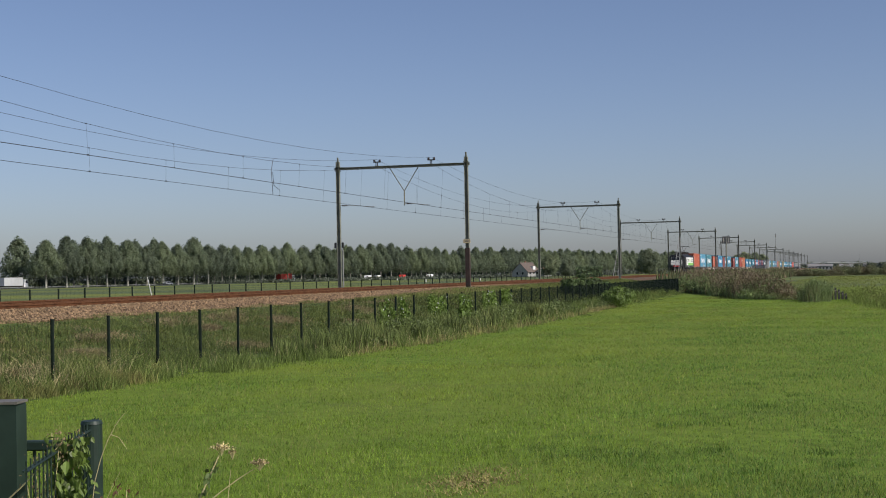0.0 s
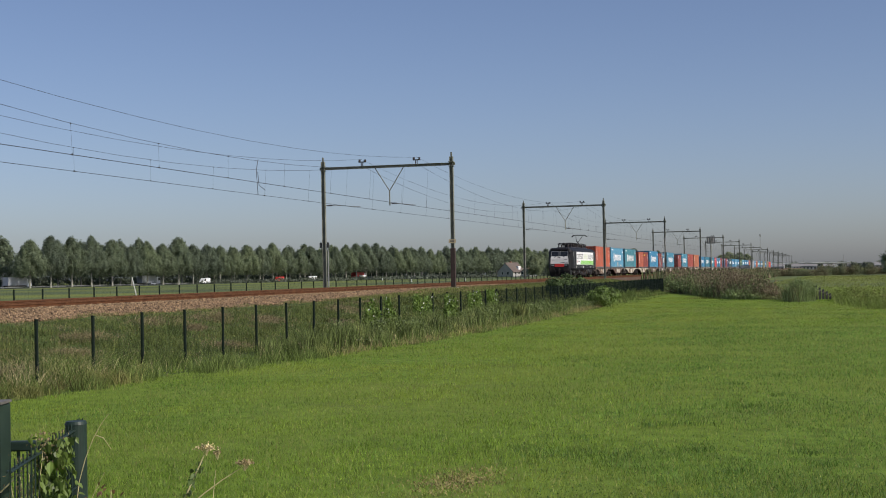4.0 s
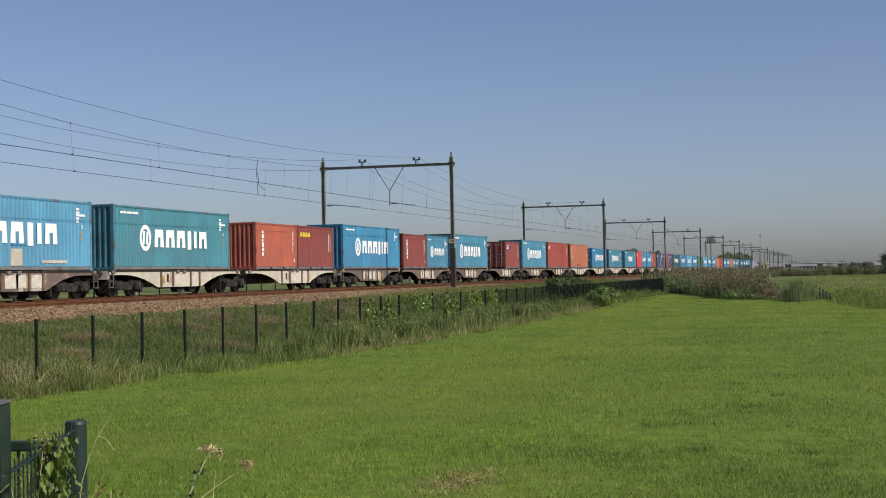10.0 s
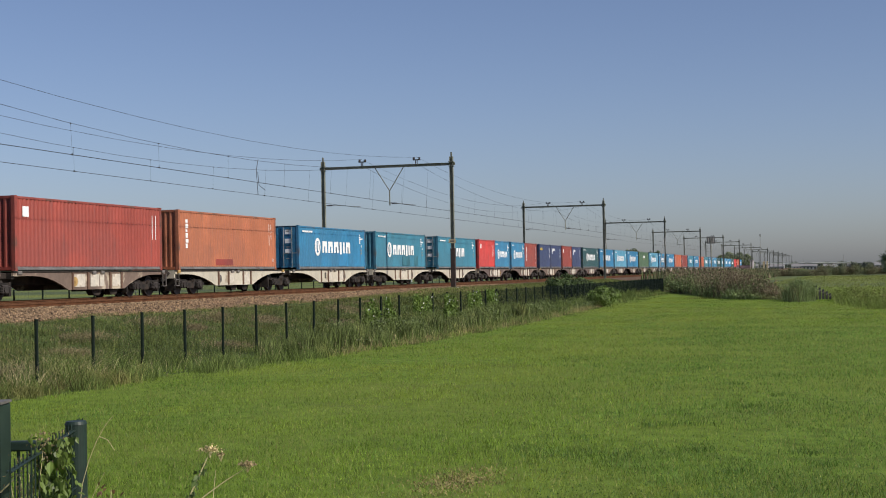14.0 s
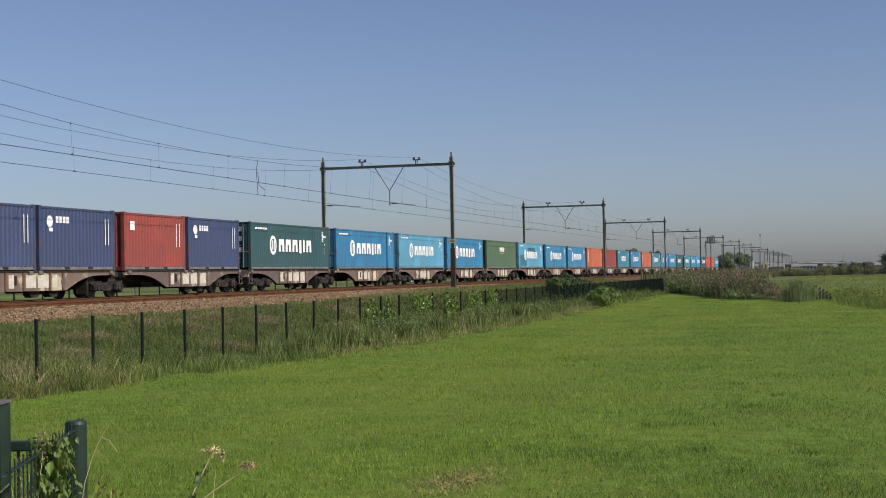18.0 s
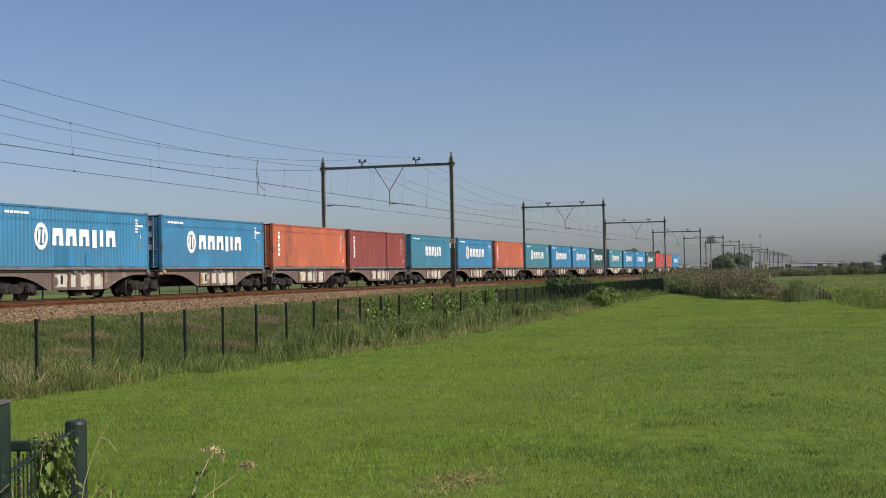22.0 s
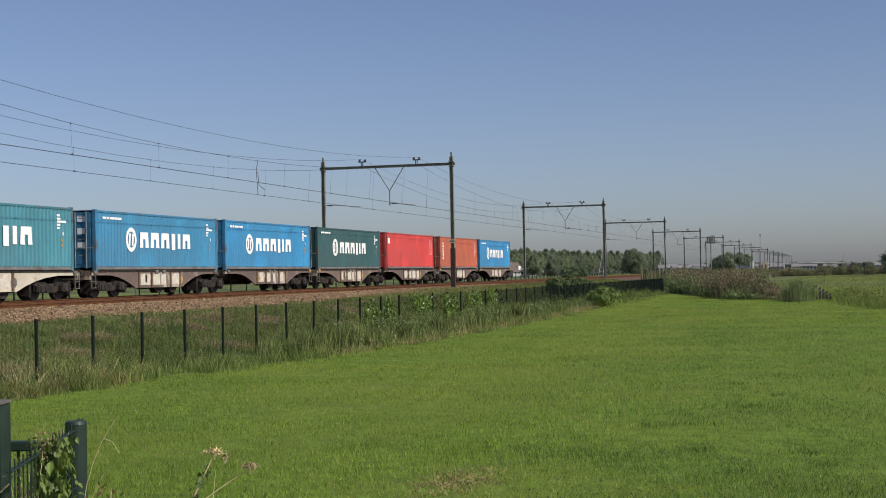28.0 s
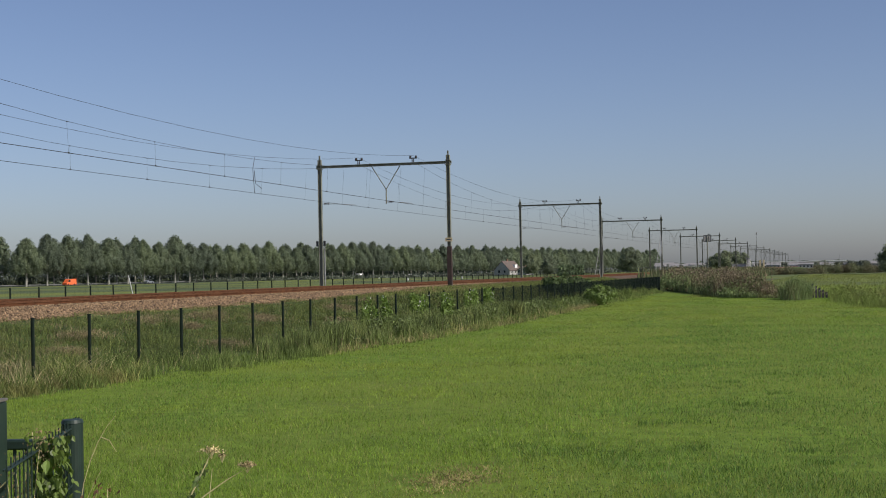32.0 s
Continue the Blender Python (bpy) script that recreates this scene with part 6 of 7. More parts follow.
    # withered weeds at the near end of the verge
    q = 26
    cx, cy = 24.5 + 5.5 * rng.random(q), 15.9 + 1.3 * rng.random(q)
    m = 3400
    k = rng.integers(0, q, m)
    v, f = grass_blades(cx[k] + rng.normal(size=m) * 0.20, cy[k] + rng.normal(size=m) * 0.16, (0.16 + 0.24 * rng.random(q))[k] * (0.4 + 0.7 * rng.random(m)), 0.010 + 0.008 * rng.random(m), rng, 0.9)
    stuff("withered_weeds", v, f, "withered", "brownish withered weeds along the field's edge", "weeds")
    # stiff clumps of reed grass against the fence
    q, m = 120, 36000
    cx, cy = 40.6 + 34 * rng.random(q) ** 1.1, 15.0 + 2.0 * rng.random(q)
    k = rng.integers(0, q, m)
    x, y = cx[k] + rng.normal(size=m) * 0.24, cy[k] + rng.normal(size=m) * 0.16
    h = (0.38 + 0.60 * rng.random(q) ** 1.3)[k] * (0.45 + 0.65 * rng.random(m))
    v, f = grass_blades(x, y, h, 0.011 * (1 + (x - 25) / 60) * (0.7 + 0.7 * rng.random(m)), rng, 0.32)
    stuff("reed_grass", v, f, "reed_grass", "blue-green clumps of reed grass against the fence", "grass")
    q = 64
    cx = 28 + 52 * rng.random(q) ** 1.5
    cy = np.interp(cx, [25, 30, 36, 40, 50, 61, 93], [16.2, 15.6, 14.9, 14.4, 13.9, 13.7, 14.7]) + 1.1 * rng.random(q)
    k = rng.integers(0, q, 7000)
    x, y = cx[k] + rng.normal(size=7000) * 0.25, cy[k] + rng.normal(size=7000) * 0.18
    v, f = grass_blades(x, y, (0.22 + 0.26 * rng.random(q))[k] * (0.5 + 0.6 * rng.random(7000)), 0.010 * (1 + (x - 25) / 60) * (0.7 + 0.7 * rng.random(7000)), rng, 0.7)
    stuff("bright_tufts", v, f, "tall_grass", "pale yellow-green grass tufts at the field's edge", "grass")
    m = 420
    x = 26 + 70 * rng.random(m) ** 1.3
    y = np.interp(x, [25, 30, 36, 40, 50, 61, 93], [16.4, 15.8, 15.1, 14.6, 14.1, 13.9, 14.9]) + 2.2 * rng.random(m)
    v, f = grass_blades(x, y, 0.30 + 0.35 * rng.random(m), 0.005 * (1 + (x - 25) / 40), rng, 0.6)
    stuff("seeding_stems", v, f, "dry_stalk", "thin straw-coloured seeding grass stems in the verge", "grass")
    # broad-leaved weeds at the foot of the fence
    n = 15000
    q = 120
    cx = 45 + 54 * rng.random(q) ** 1.1
    cy, ch = 15.2 + 1.9 * rng.random(q), 0.25 + 0.6 * rng.random(q) ** 1.5
    k = rng.integers(0, q, n)
    x, y = cx[k] + 0.26 * rng.normal(size=n), cy[k] + 0.18 * rng.normal(size=n)
    z = np.array([ground_z(a, b) for a, b in zip(x, y)]) + ch[k] * rng.random(n) ** 0.9
    v, f = leaf_quads(np.stack([x, y, z], -1), 0.06, rng)
    stuff("verge_weeds", v, f, "verge_leaf", "leafy weeds in clumps among the tall grass", "weeds")
    n = 5200
    x = 40 + 58 * rng.random(n)
    y = np.interp(x, [25, 30, 36, 40, 50, 61, 93], [16.2, 15.6, 14.9, 14.4, 13.9, 13.7, 14.7]) + 0.5 * np.abs(rng.normal(size=n))
    ok = rng.random(n) < 0.45 + 1.2 * np.array([noise.noise((a * 0.6, b, 41.0)) for a, b in zip(x, y)])
    x, y = x[ok], y[ok]
    v, f = grass_blades(x, y, 0.10 + 0.22 * rng.random(len(x)), 0.008 * (1 + (x - 25) / 40), rng, 0.8)
    stuff("straw_fringe", v, f, "straw_fringe", "straw-coloured fringe of dry grass at the foot of the verge", "grass")


mat("straw_fringe", (0.36, 0.31, 0.16), 0.85, thin=0.3, vary=0.3, scale=0.8, fine=5, island=0.5, spec=0.15)
mat("reed_grass", (0.155, 0.198, 0.070), 0.6, thin=0.15, vary=0.3, scale=1, fine=6, island=0.8, spec=0.3, second=(0.27, 0.29, 0.12), mixscale=0.9, lo=0.55, hi=0.65)
mat("edge_turf", (0.195, 0.228, 0.078), 0.8, thin=0.35, vary=0.3, scale=0.8, fine=5, island=0.45, spec=0.15)
mat("tan_turf", (0.37, 0.30, 0.195), 0.9, thin=0.3, vary=0.3, scale=1, fine=6, island=0.5, spec=0.15)
mat("withered", (0.22, 0.195, 0.09), 0.85, thin=0.3, vary=0.3, scale=1.2, fine=6, island=0.6, spec=0.15, second=(0.20, 0.22, 0.08), mixscale=1.1)
mat("bank_herb", (0.19, 0.22, 0.068), 0.7, thin=0.35, vary=0.3, scale=1, fine=6, island=0.45, second=(0.20, 0.16, 0.08), mixscale=0.5, lo=0.6, hi=0.68)
mat("dark_herb", (0.125, 0.170, 0.055), 0.7, thin=0.2, vary=0.3, scale=1, fine=6, island=0.5, spec=0.25)
mat("verge_leaf", (0.155, 0.20, 0.07), 0.7, thin=0.3, vary=0.3, scale=1, fine=6, island=0.45)
mat("bank_grass", (0.175, 0.225, 0.068), 0.85, thin=0.35, vary=0.35, scale=0.9, fine=5, island=0.45, second=(0.36, 0.28, 0.16), mixscale=0.45, lo=0.60, hi=0.68, spec=0.15)
build_verge()


def climber(x, width, seed):
    """Bindweed hanging on the fence, with white flowers."""
    rng = np.random.default_rng(seed)
    t = thing("bindweed", "bright green bindweed with white flowers climbing the fence", "climber", "bindweed on the fence", pose(x, FENCE_Y - 0.08, 0.1))
    n = int(620 * width)
    strand = rng.random(int(4 * width)) * width
    k = rng.integers(0, len(strand), n)
    px = strand[k] + rng.normal(size=n) * 0.042
    col = (0.35 + 0.65 * rng.random(len(strand)))[k]
    pz = 1.55 * rng.random(n) ** 0.75 * (0.2 + 0.8 * col ** 0.8)
    v, f = leaf_quads(np.stack([px, rng.normal(size=n) * 0.06, pz], -1), 0.075, rng, aspect=1.2)
    put("leaves", raw_mesh("leaves", v, f), "weed_leaf", t)
    for i in range(int(5 * width)):
        q = rng.random() * width
        put("stem", Shape().tube([(q, 0, 0), (q + 0.05, 0.02, 0.6), (q - 0.03, -0.02, 1.35)], 0.006, 4), "weed_leaf", t)
    flower = once(("flower",), lambda: Shape().add([(0, -0.02, 0)] + [(0.027 * math.cos(a * math.pi / 4), -0.045, 0.027 * math.sin(a * math.pi / 4)) for a in range(8)], [(0, 1 + i, 1 + (i + 1) % 8) for i in range(8)]).mesh("flower"))
    for i in range(int(3.5 * width)):
        put("flower", flower, "petal", t, at=pose(rng.random() * width, -0.06, 0.45 + 1.05 * rng.random() ** 0.7, 0, rng.normal() * 20, rng.normal() * 25))


for x, w, sd in ((50.8, 1.7, 1), (53.0, 1.5, 6), (57.3, 3.0, 2), (62.3, 2.2, 3), (66.6, 2.4, 4), (70.6, 2.4, 5)):
    climber(x, w, sd)


def shrub(name, x, y, rx, ry, h, label, m, leaf, n, seed, group="", base=None):
    rng = np.random.default_rng(seed)
    t = thing(name, label, "shrub", group, pose(x, y, ground_z(x, y) if base is None else base))
    cl = [(rx * math.cos(a) * q, ry * math.sin(a) * q, h * (0.25 + 0.6 * rng.random()) * (1.05 - 0.5 * q)) for a, q in zip(rng.random(26) * 6.28, np.sqrt(rng.random(26)))]
    pts, out = crown_points(rng, n, cl, min(rx, ry) * 0.30 + 0.18)
    v, f = leaf_quads(pts, leaf, rng, normals=out)
    v[:, 2] = np.maximum(v[:, 2], 0.02)
    put("foliage", raw_mesh("foliage", v, f), m, t)
    s = Shape()
    for c in cl[:14]:
        s.tube([(c[0] * 0.3, c[1] * 0.3, -0.1), (c[0] * 0.7, c[1] * 0.7, c[2] * 0.5), c], 0.02, 5, 0.006)
    put("stems", s, "bark", t)
    return t


mat("bush_leaf", (0.165, 0.24, 0.060), 0.65, thin=0.3, vary=0.35, scale=1.2, fine=6, island=0.5)
shrub("bramble_bush", 111, 20.2, 7.0, 1.4, 1.55, "dark bramble bush with pale flowers behind the fence", "shrub_leaf", 0.11, 13000, 31)
shrub("bramble_bush", 121, 20.6, 4.0, 1.2, 0.55, "low dark bramble behind the fence", "shrub_leaf", 0.16, 1800, 32)
shrub("willow_bush", 95.5, 14.9, 2.8, 0.85, 1.80, "light green leafy bush in front of the fence", "bush_leaf", 0.085, 7500, 33)
mat("reed_green", (0.20, 0.265, 0.105), 0.8, thin=0.3, vary=0.3, scale=0.5, fine=5, island=0.4, second=(0.15, 0.13, 0.06), mixscale=0.4, lo=0.5, hi=0.62)
shrub("ditch_bush", 106, 2.15, 2.2, 1.1, 1.75, "grey-green bush beside the ditch", "reed_green", 0.06, 8000, 34)
rngd = np.random.default_rng(35)
v, f = grass_blades(106 + 2.0 * rngd.normal(size=1400), 2.2 + 1.1 * rngd.random(1400) ** 2 * rngd.choice([-1, 1], 1400), 0.8 + 1.0 * rngd.random(1400), 0.012 + 0.012 * rngd.random(1400), rngd, 0.5)
stuff("ditch_rushes", v, f, "reed_green", "grey-green rushes growing through the ditch bush", "rushes")
for i, (x, y, rx, ry, h) in enumerate(((163, 17.6, 3.5, 1.6, 1.7), (151, 15.0, 3.0, 1.4, 1.5), (139, 12.0, 3.2, 1.3, 1.3), (127, 9.6, 2.5, 1.1, 1.2), (146, 14.4, 3.0, 1.0, 1.1))):
    shrub("ditch_willow", x, y, rx, ry, h, "low green bush in the reeds along the ditch", "reed_green", 0.15, 2600, 90 + i, "bushes in the reeds")
mat("ditch_grass", (0.22, 0.28, 0.08), 0.8, thin=0.3, spec=0.15, vary=0.3, scale=0.5, fine=5, island=0.4, second=(0.27, 0.27, 0.11), mixscale=0.4, lo=0.5, hi=0.62)
mat("reed_plume", (0.215, 0.165, 0.120), 0.9, thin=0.3, spec=0.1, vary=0.25, scale=0.5, fine=5, island=0.25)
# far hedge leaves lightened in colour to stand in for haze
mat("hazed_hedge", (0.20, 0.22, 0.125), 0.85, thin=0.4, spec=0.1, vary=0.25, scale=0.3, fine=2, island=0.2, second=(0.17, 0.14, 0.09), mixscale=0.15)
mat("yellow_grass", (0.215, 0.25, 0.055), 0.8, vary=0.25, scale=0.1, fine=1, island=0.35)
for i, (x, y, r, h) in enumerate(((405, -1, 7, 3.0), (408, -9, 8, 2.8), (400, 8, 8, 1.6), (412, -17, 8, 2.6), (395, 15, 7, 1.9), (420, -25, 9, 2.4))):
    shrub("hedge_bush", x, y, 4, r, h, "brownish green hedge bush at the meadow's far edge", "hazed_hedge", 0.15, 9000, 50 + i, "hedge at the meadow's edge")


def build_reeds():
    rng = np.random.default_rng(14)
    n = 56000
    k = rng.random(n)
    ex = np.interp(k, [0, 0.2, 0.62, 1.0], [163, 149, 114, 110.5])
    ey = np.interp(k, [0, 0.2, 0.62, 1.0], [17.9, 15.2, 7.4, 3.6])
    dep = rng.random(n) ** 1.6 * 55
    x, y = ex + dep, ey + 0.2 + dep * 0.085 + rng.normal(size=n) * 0.4
    patch = np.array([noise.noise((a * 0.16, b * 0.4, 5.0)) + 0.6 * noise.noise((a * 0.5, b * 1.2, 8.0)) for a, b in zip(x, y)])
    ok = (y < 22.0) & (rng.random(n) < 0.8 + 0.6 * patch)
    x, y, k, dep, patch = x[ok], y[ok], k[ok], dep[ok], patch[ok]
    h = np.interp(k, [0, 0.08, 0.3, 0.7, 0.9, 1], [0.9, 1.6, 2.1, 2.1, 1.5, 0.8]) * (0.5 + 0.5 * rng.random(len(x))) * np.clip(0.28 + dep / 6, 0.25, 1) * (1 + 0.45 * patch)
    w = 0.020 + 0.028 * rng.random(len(x))
    green = rng.random(len(x)) < np.clip(1.25 - dep / np.interp(k, [0, 0.40, 0.55, 0.93, 1], [9, 5, 1.5, 1.5, 5]), 0.08, 0.95) + 0.4 * patch
    for sel, name, m, lab in ((green, "reed_bed_green", "reed_green", "grey-green reeds and rushes along the ditch"), (~green, "reed_bed", "reed", "brown seeding reeds along the ditch")):
        v, f = grass_blades(x[sel], y[sel], h[sel], w[sel], rng, 0.42)
        pick = np.nonzero(sel)[0][::3]
        z = np.array([ground_z(a, b) for a, b in zip(x[pick], y[pick])]) + h[pick] * (0.35 + 0.62 * rng.random(len(pick)))
        v2, f2 = leaf_quads(np.stack([x[pick] + 0.2 * rng.normal(size=len(pick)), y[pick] + 0.12 * rng.normal(size=len(pick)), z], -1), 0.10, rng, aspect=2.4)
        f2 = f2 + len(v)
        v, f = np.concatenate([v, v2]), np.concatenate([f, f2[:, [0, 1, 2]], f2[:, [0, 2, 3]]])
        stuff(name, v, f, m, lab, "reeds")
    pick = np.nonzero(~green & (dep > 1.0))[0][::2]
    z = np.array([ground_z(a, b) for a, b in zip(x[pick], y[pick])]) + h[pick] * (0.82 + 0.2 * rng.random(len(pick)))
    v, f = leaf_quads(np.stack([x[pick] + 0.15 * rng.normal(size=len(pick)), y[pick] + 0.10 * rng.normal(size=len(pick)), z], -1), 0.075, rng, aspect=3.0)
    stuff("reed_plumes", v, f, "reed_plume", "drooping mauve-brown seed plumes of the reeds", "reeds")
    n = 15000
    x = 82 + 30 * rng.random(n)
    y = np.interp(x, [84, 112], [-3.6, 0.4]) + rng.normal(size=n) * 1.0 - 1.3 * rng.random(n)
    ok = (y / x < -0.002) | (x > 111)
    x, y = x[ok], y[ok]
    n = len(x)
    tuft = np.array([noise.noise((a * 0.45, b * 0.9, 5.0)) + 0.6 * noise.noise((a * 1.5, b * 1.5, 8.0)) for a, b in zip(x, y)])
    v, f = grass_blades(x, y, (0.25 + 0.45 * rng.random(n)) * np.clip(1 + 1.3 * tuft, 0.25, 2), 0.010 + 0.014 * rng.random(n), rng, 0.6)
    stuff("ditch_grass", v, f, "ditch_grass", "rank grass on the ditch edge of the meadow", "grass")
    n = 9000
    x = 82 + 30 * rng.random(n)
    y = np.interp(x, [84, 112], [-3.9, 0.1]) + rng.normal(size=n) * 0.8 - 1.0 * rng.random(n)
    ok = (y / x < -0.002) | (x > 111)
    x, y = x[ok], y[ok]
    n = len(x)
    z = (0.15 + 0.55 * rng.random(n)) * np.array([max(0.3, 1 + 1.4 * noise.noise((a * 0.45, b * 0.9, 5.0))) for a, b in zip(x, y)])
    v, f = leaf_quads(np.stack([x, y, z], -1), 0.075, rng)
    stuff("ditch_weeds", v, f, "ditch_grass", "leafy weeds on the ditch edge", "weeds")
    n = 9000
    x = 175 + 330 * rng.random(n)
    y = 14 + 9 * rng.random(n)
    v, f = grass_blades(x, y, 0.6 + 1.1 * rng.random(n), 0.12 + 0.1 * rng.random(n), rng, 0.3)
    stuff("lineside_growth", v, f, "reed", "brown growth along the railway in the distance", "reeds")
    n = 42000
    x = 116 + 260 * rng.random(n) ** 1.5
    y = -0.02 * x - 12 + 26 * rng.random(n)
    v, f = grass_blades(x, y, 0.06 + 0.10 * rng.random(n), 0.012 + 0.00012 * x + 0.01 * rng.random(n), rng, 1.2)
    stuff("rough_meadow", v, f, "yellow_grass", "long yellow-green grass on the meadow beyond the ditch", "grass")


build_reeds()

# small wooden fence by the ditch
wf = thing("wooden_fence", "short weathered dark wooden fence by the ditch", "fence", "", pose(109.0, 1.10, 0.0, 0, 0, -75))
for i in range(5):
    put("post", Shape().box(0.26 * i - 0.075, 0.26 * i + 0.075, -0.04, 0.04, 0, 1.05 - 0.15 * i, 0.01), "sign_black", wf)
    put("pale_board", Shape().prism_y([(0.26 * i - 0.075, 0.70 - 0.13 * i), (0.26 * i + 0.075, 0.80 - 0.13 * i), (0.26 * i + 0.075, 0.90 - 0.13 * i), (0.26 * i - 0.075, 0.80 - 0.13 * i)], -0.07, -0.045), "steel_worn", wf)
put("rail", Shape().tube([(-0.1, 0.06, 0.85), (0.95, 0.06, 0.34)], 0.035, 6), "bark", wf)

# ------------------------------------------------------------------ road, traffic, house and distance
for near, far, lab in ((-3, -11, "grey asphalt road behind the poplar row"), (9.5, 2.6, "grey asphalt carriageway before the poplar row")):
    ra, rb = ROW_A + NRM * near - ROW_DIR * 500, ROW_A + NRM * near + ROW_DIR * 1800
    rc, re = ROW_A + NRM * far - ROW_DIR * 500, ROW_A + NRM * far + ROW_DIR * 1800
    rd = Shape().add([(ra.x, ra.y, 0.24), (rb.x, rb.y, 0.24), (re.x, re.y, 0.24), (rc.x, rc.y, 0.24), (ra.x, ra.y, -0.2), (rb.x, rb.y, -0.2), (re.x, re.y, -0.2), (rc.x, rc.y, -0.2)],
                     [(0, 1, 2, 3), (4, 7, 6, 5), (0, 4, 5, 1), (1, 5, 6, 2), (2, 6, 7, 3), (3, 7, 4, 0)])
    tagged(put("road", rd, "asphalt"), lab, "road", kind="structure")


def vehicle(kind, paint, s, lane, label, heading):
    """A car, van or lorry on the road at distance s along the row; local x is its length."""
    p = ROW_A + ROW_DIR * s + NRM * lane
    turn = -9.4 + (180 if heading < 0 else 0)
    ob = thing({"car": "car", "van": "van", "truck": "lorry"}[kind], label, {"car": "car", "van": "van", "truck": "lorry"}[kind], "traffic on the road", pose(p.x, p.y, 0.24, 0, 0, turn))
    if kind == "car":
        body = Shape().prism_y([(-2.1, 0.3), (2.1, 0.3), (2.1, 0.72), (1.2, 0.85), (0.55, 1.42), (-1.0, 1.45), (-1.9, 0.95), (-2.1, 0.85)], -0.85, 0.85)
        put("body", body, paint, ob)
        put("side_glass", Shape().prism_y([(1.0, 0.88), (0.5, 1.34), (-0.95, 1.36), (-1.6, 0.95)], -0.87, 0.87), "glass", ob)
        wx, r = (-1.3, 1.35), 0.31
    elif kind == "van":
        put("body", Shape().prism_y([(-2.6, 0.35), (2.6, 0.35), (2.6, 0.95), (2.0, 1.25), (1.35, 2.15), (1.1, 2.3), (-2.6, 2.35)], -0.95, 0.95), paint, ob)
        put("side_glass", Shape().prism_y([(1.9, 1.25), (1.3, 2.05), (0.6, 2.05), (0.6, 1.25)], -0.97, 0.97), "glass", ob)
        wx, r = (-1.6, 1.75), 0.34
    else:
        put("cargo_box", Shape().box(-6.5, 2.6, -1.25, 1.25, 1.0, 3.8, 0.05), paint, ob)
        put("cab", Shape().prism_y([(3.0, 0.5), (5.2, 0.5), (5.2, 1.6), (4.9, 3.1), (3.0, 3.2)], -1.2, 1.2), "car_white" if paint != "car_white" else "car_grey", ob)
        put("side_glass", Shape().prism_y([(3.9, 1.8), (5.0, 1.8), (4.8, 2.8), (3.9, 2.8)], -1.22, 1.22), "glass", ob)
        put("chassis", Shape().box(-6.4, 5.0, -0.9, 0.9, 0.6, 1.0), "underframe", ob)
        wx, r = (-5.2, -4.0, 4.0), 0.5
    for xx in wx:
        for y in (-1, 1):
            w = 0.82 if kind == "car" else 0.92 if kind == "van" else 1.1
            put("wheel", once(("wheel", kind, y), lambda: Shape().disc_y(0, 0, r, *sorted((y * (w - 0.15), y * (w + 0.04))), 14).mesh("wheel")), "tyre", ob, at=pose(xx, 0, r))
    return ob, lane, turn


TRAFFIC = []
mat("lorry_pale", (0.46, 0.47, 0.48), 0.5, vary=0.12, scale=0.4, fine=3)


def drive(kind, paint, lane, heading, label, t0, s0, v):
    """A vehicle that passes s0 at t0 with speed v along the road."""
    ob, lane, turn = vehicle(kind, paint, s0 - v * t0, lane, label, heading)
    rows = []
    for t in (0.0, 16.0, 32.0):
        p = ROW_A + ROW_DIR * (s0 + v * (t - t0)) + NRM * lane
        rows.append((t, pose(p.x, p.y, 0.24, 0, 0, turn)))
    TRAFFIC.append((ob, rows))


# towards the camera on the carriageway before the trees, away from it behind them
drive("van", "car_white", 6, -1, "white delivery van driving on the road", 0.0, 223.0, -31.1)
drive("van", "car_red", 6, -1, "red van driving on the road", 0.0, 259.8, -26.0)
drive("van", "car_white", 6, -1, "white van following a red one on the road", 0.0, 292.1, -26.9)
drive("van", "car_orange", 6, -1, "orange van driving on the road", 32.0, 18.0, -20.0)
drive("car", "car_blue", 6, -1, "dark blue car driving on the road", 7.0, 166.0, -24.0)
drive("car", "car_grey", 6, -1, "grey car driving on the road", 30.5, 224.0, -25.0)
drive("truck", "lorry_pale", -5.5, 1, "pale lorry driving on the road", 1.8, 31.5, 21.0)
drive("truck", "lorry_pale", -5.5, 1, "pale box lorry driving on the road", 6.6, 58.0, 21.0)
drive("truck", "lorry_pale", -5.5, 1, "pale box lorry behind another on the road", 6.6, 22.0, 21.0)
drive("car", "car_grey", -5.5, 1, "grey car driving on the road", 0.5, 90.0, 21.3)
drive("truck", "car_red", -5.5, 1, "red lorry driving on the road", 1.0, 189.0, 21.0)
drive("car", "car_white", -5.5, 1, "white car driving towards the house", 29.5, 150.0, 22.0)
for s, kind, paint in ((243, "van", "car_white"), (300, "car", "car_white"), (318, "car", "car_grey"), (332, "car", "car_white"), (70, "car", "car_grey"), (360, "car", "car_white"), (395, "van", "car_grey")):
    vehicle(kind, paint, s, 1.4, {"car": "parked car on the verge under the poplars", "van": "parked van on the verge under the poplars"}[kind], 1)
gr = tagged(thing("guardrail", "galvanised guardrail along the road under the poplars", "guardrail"), kind="structure")
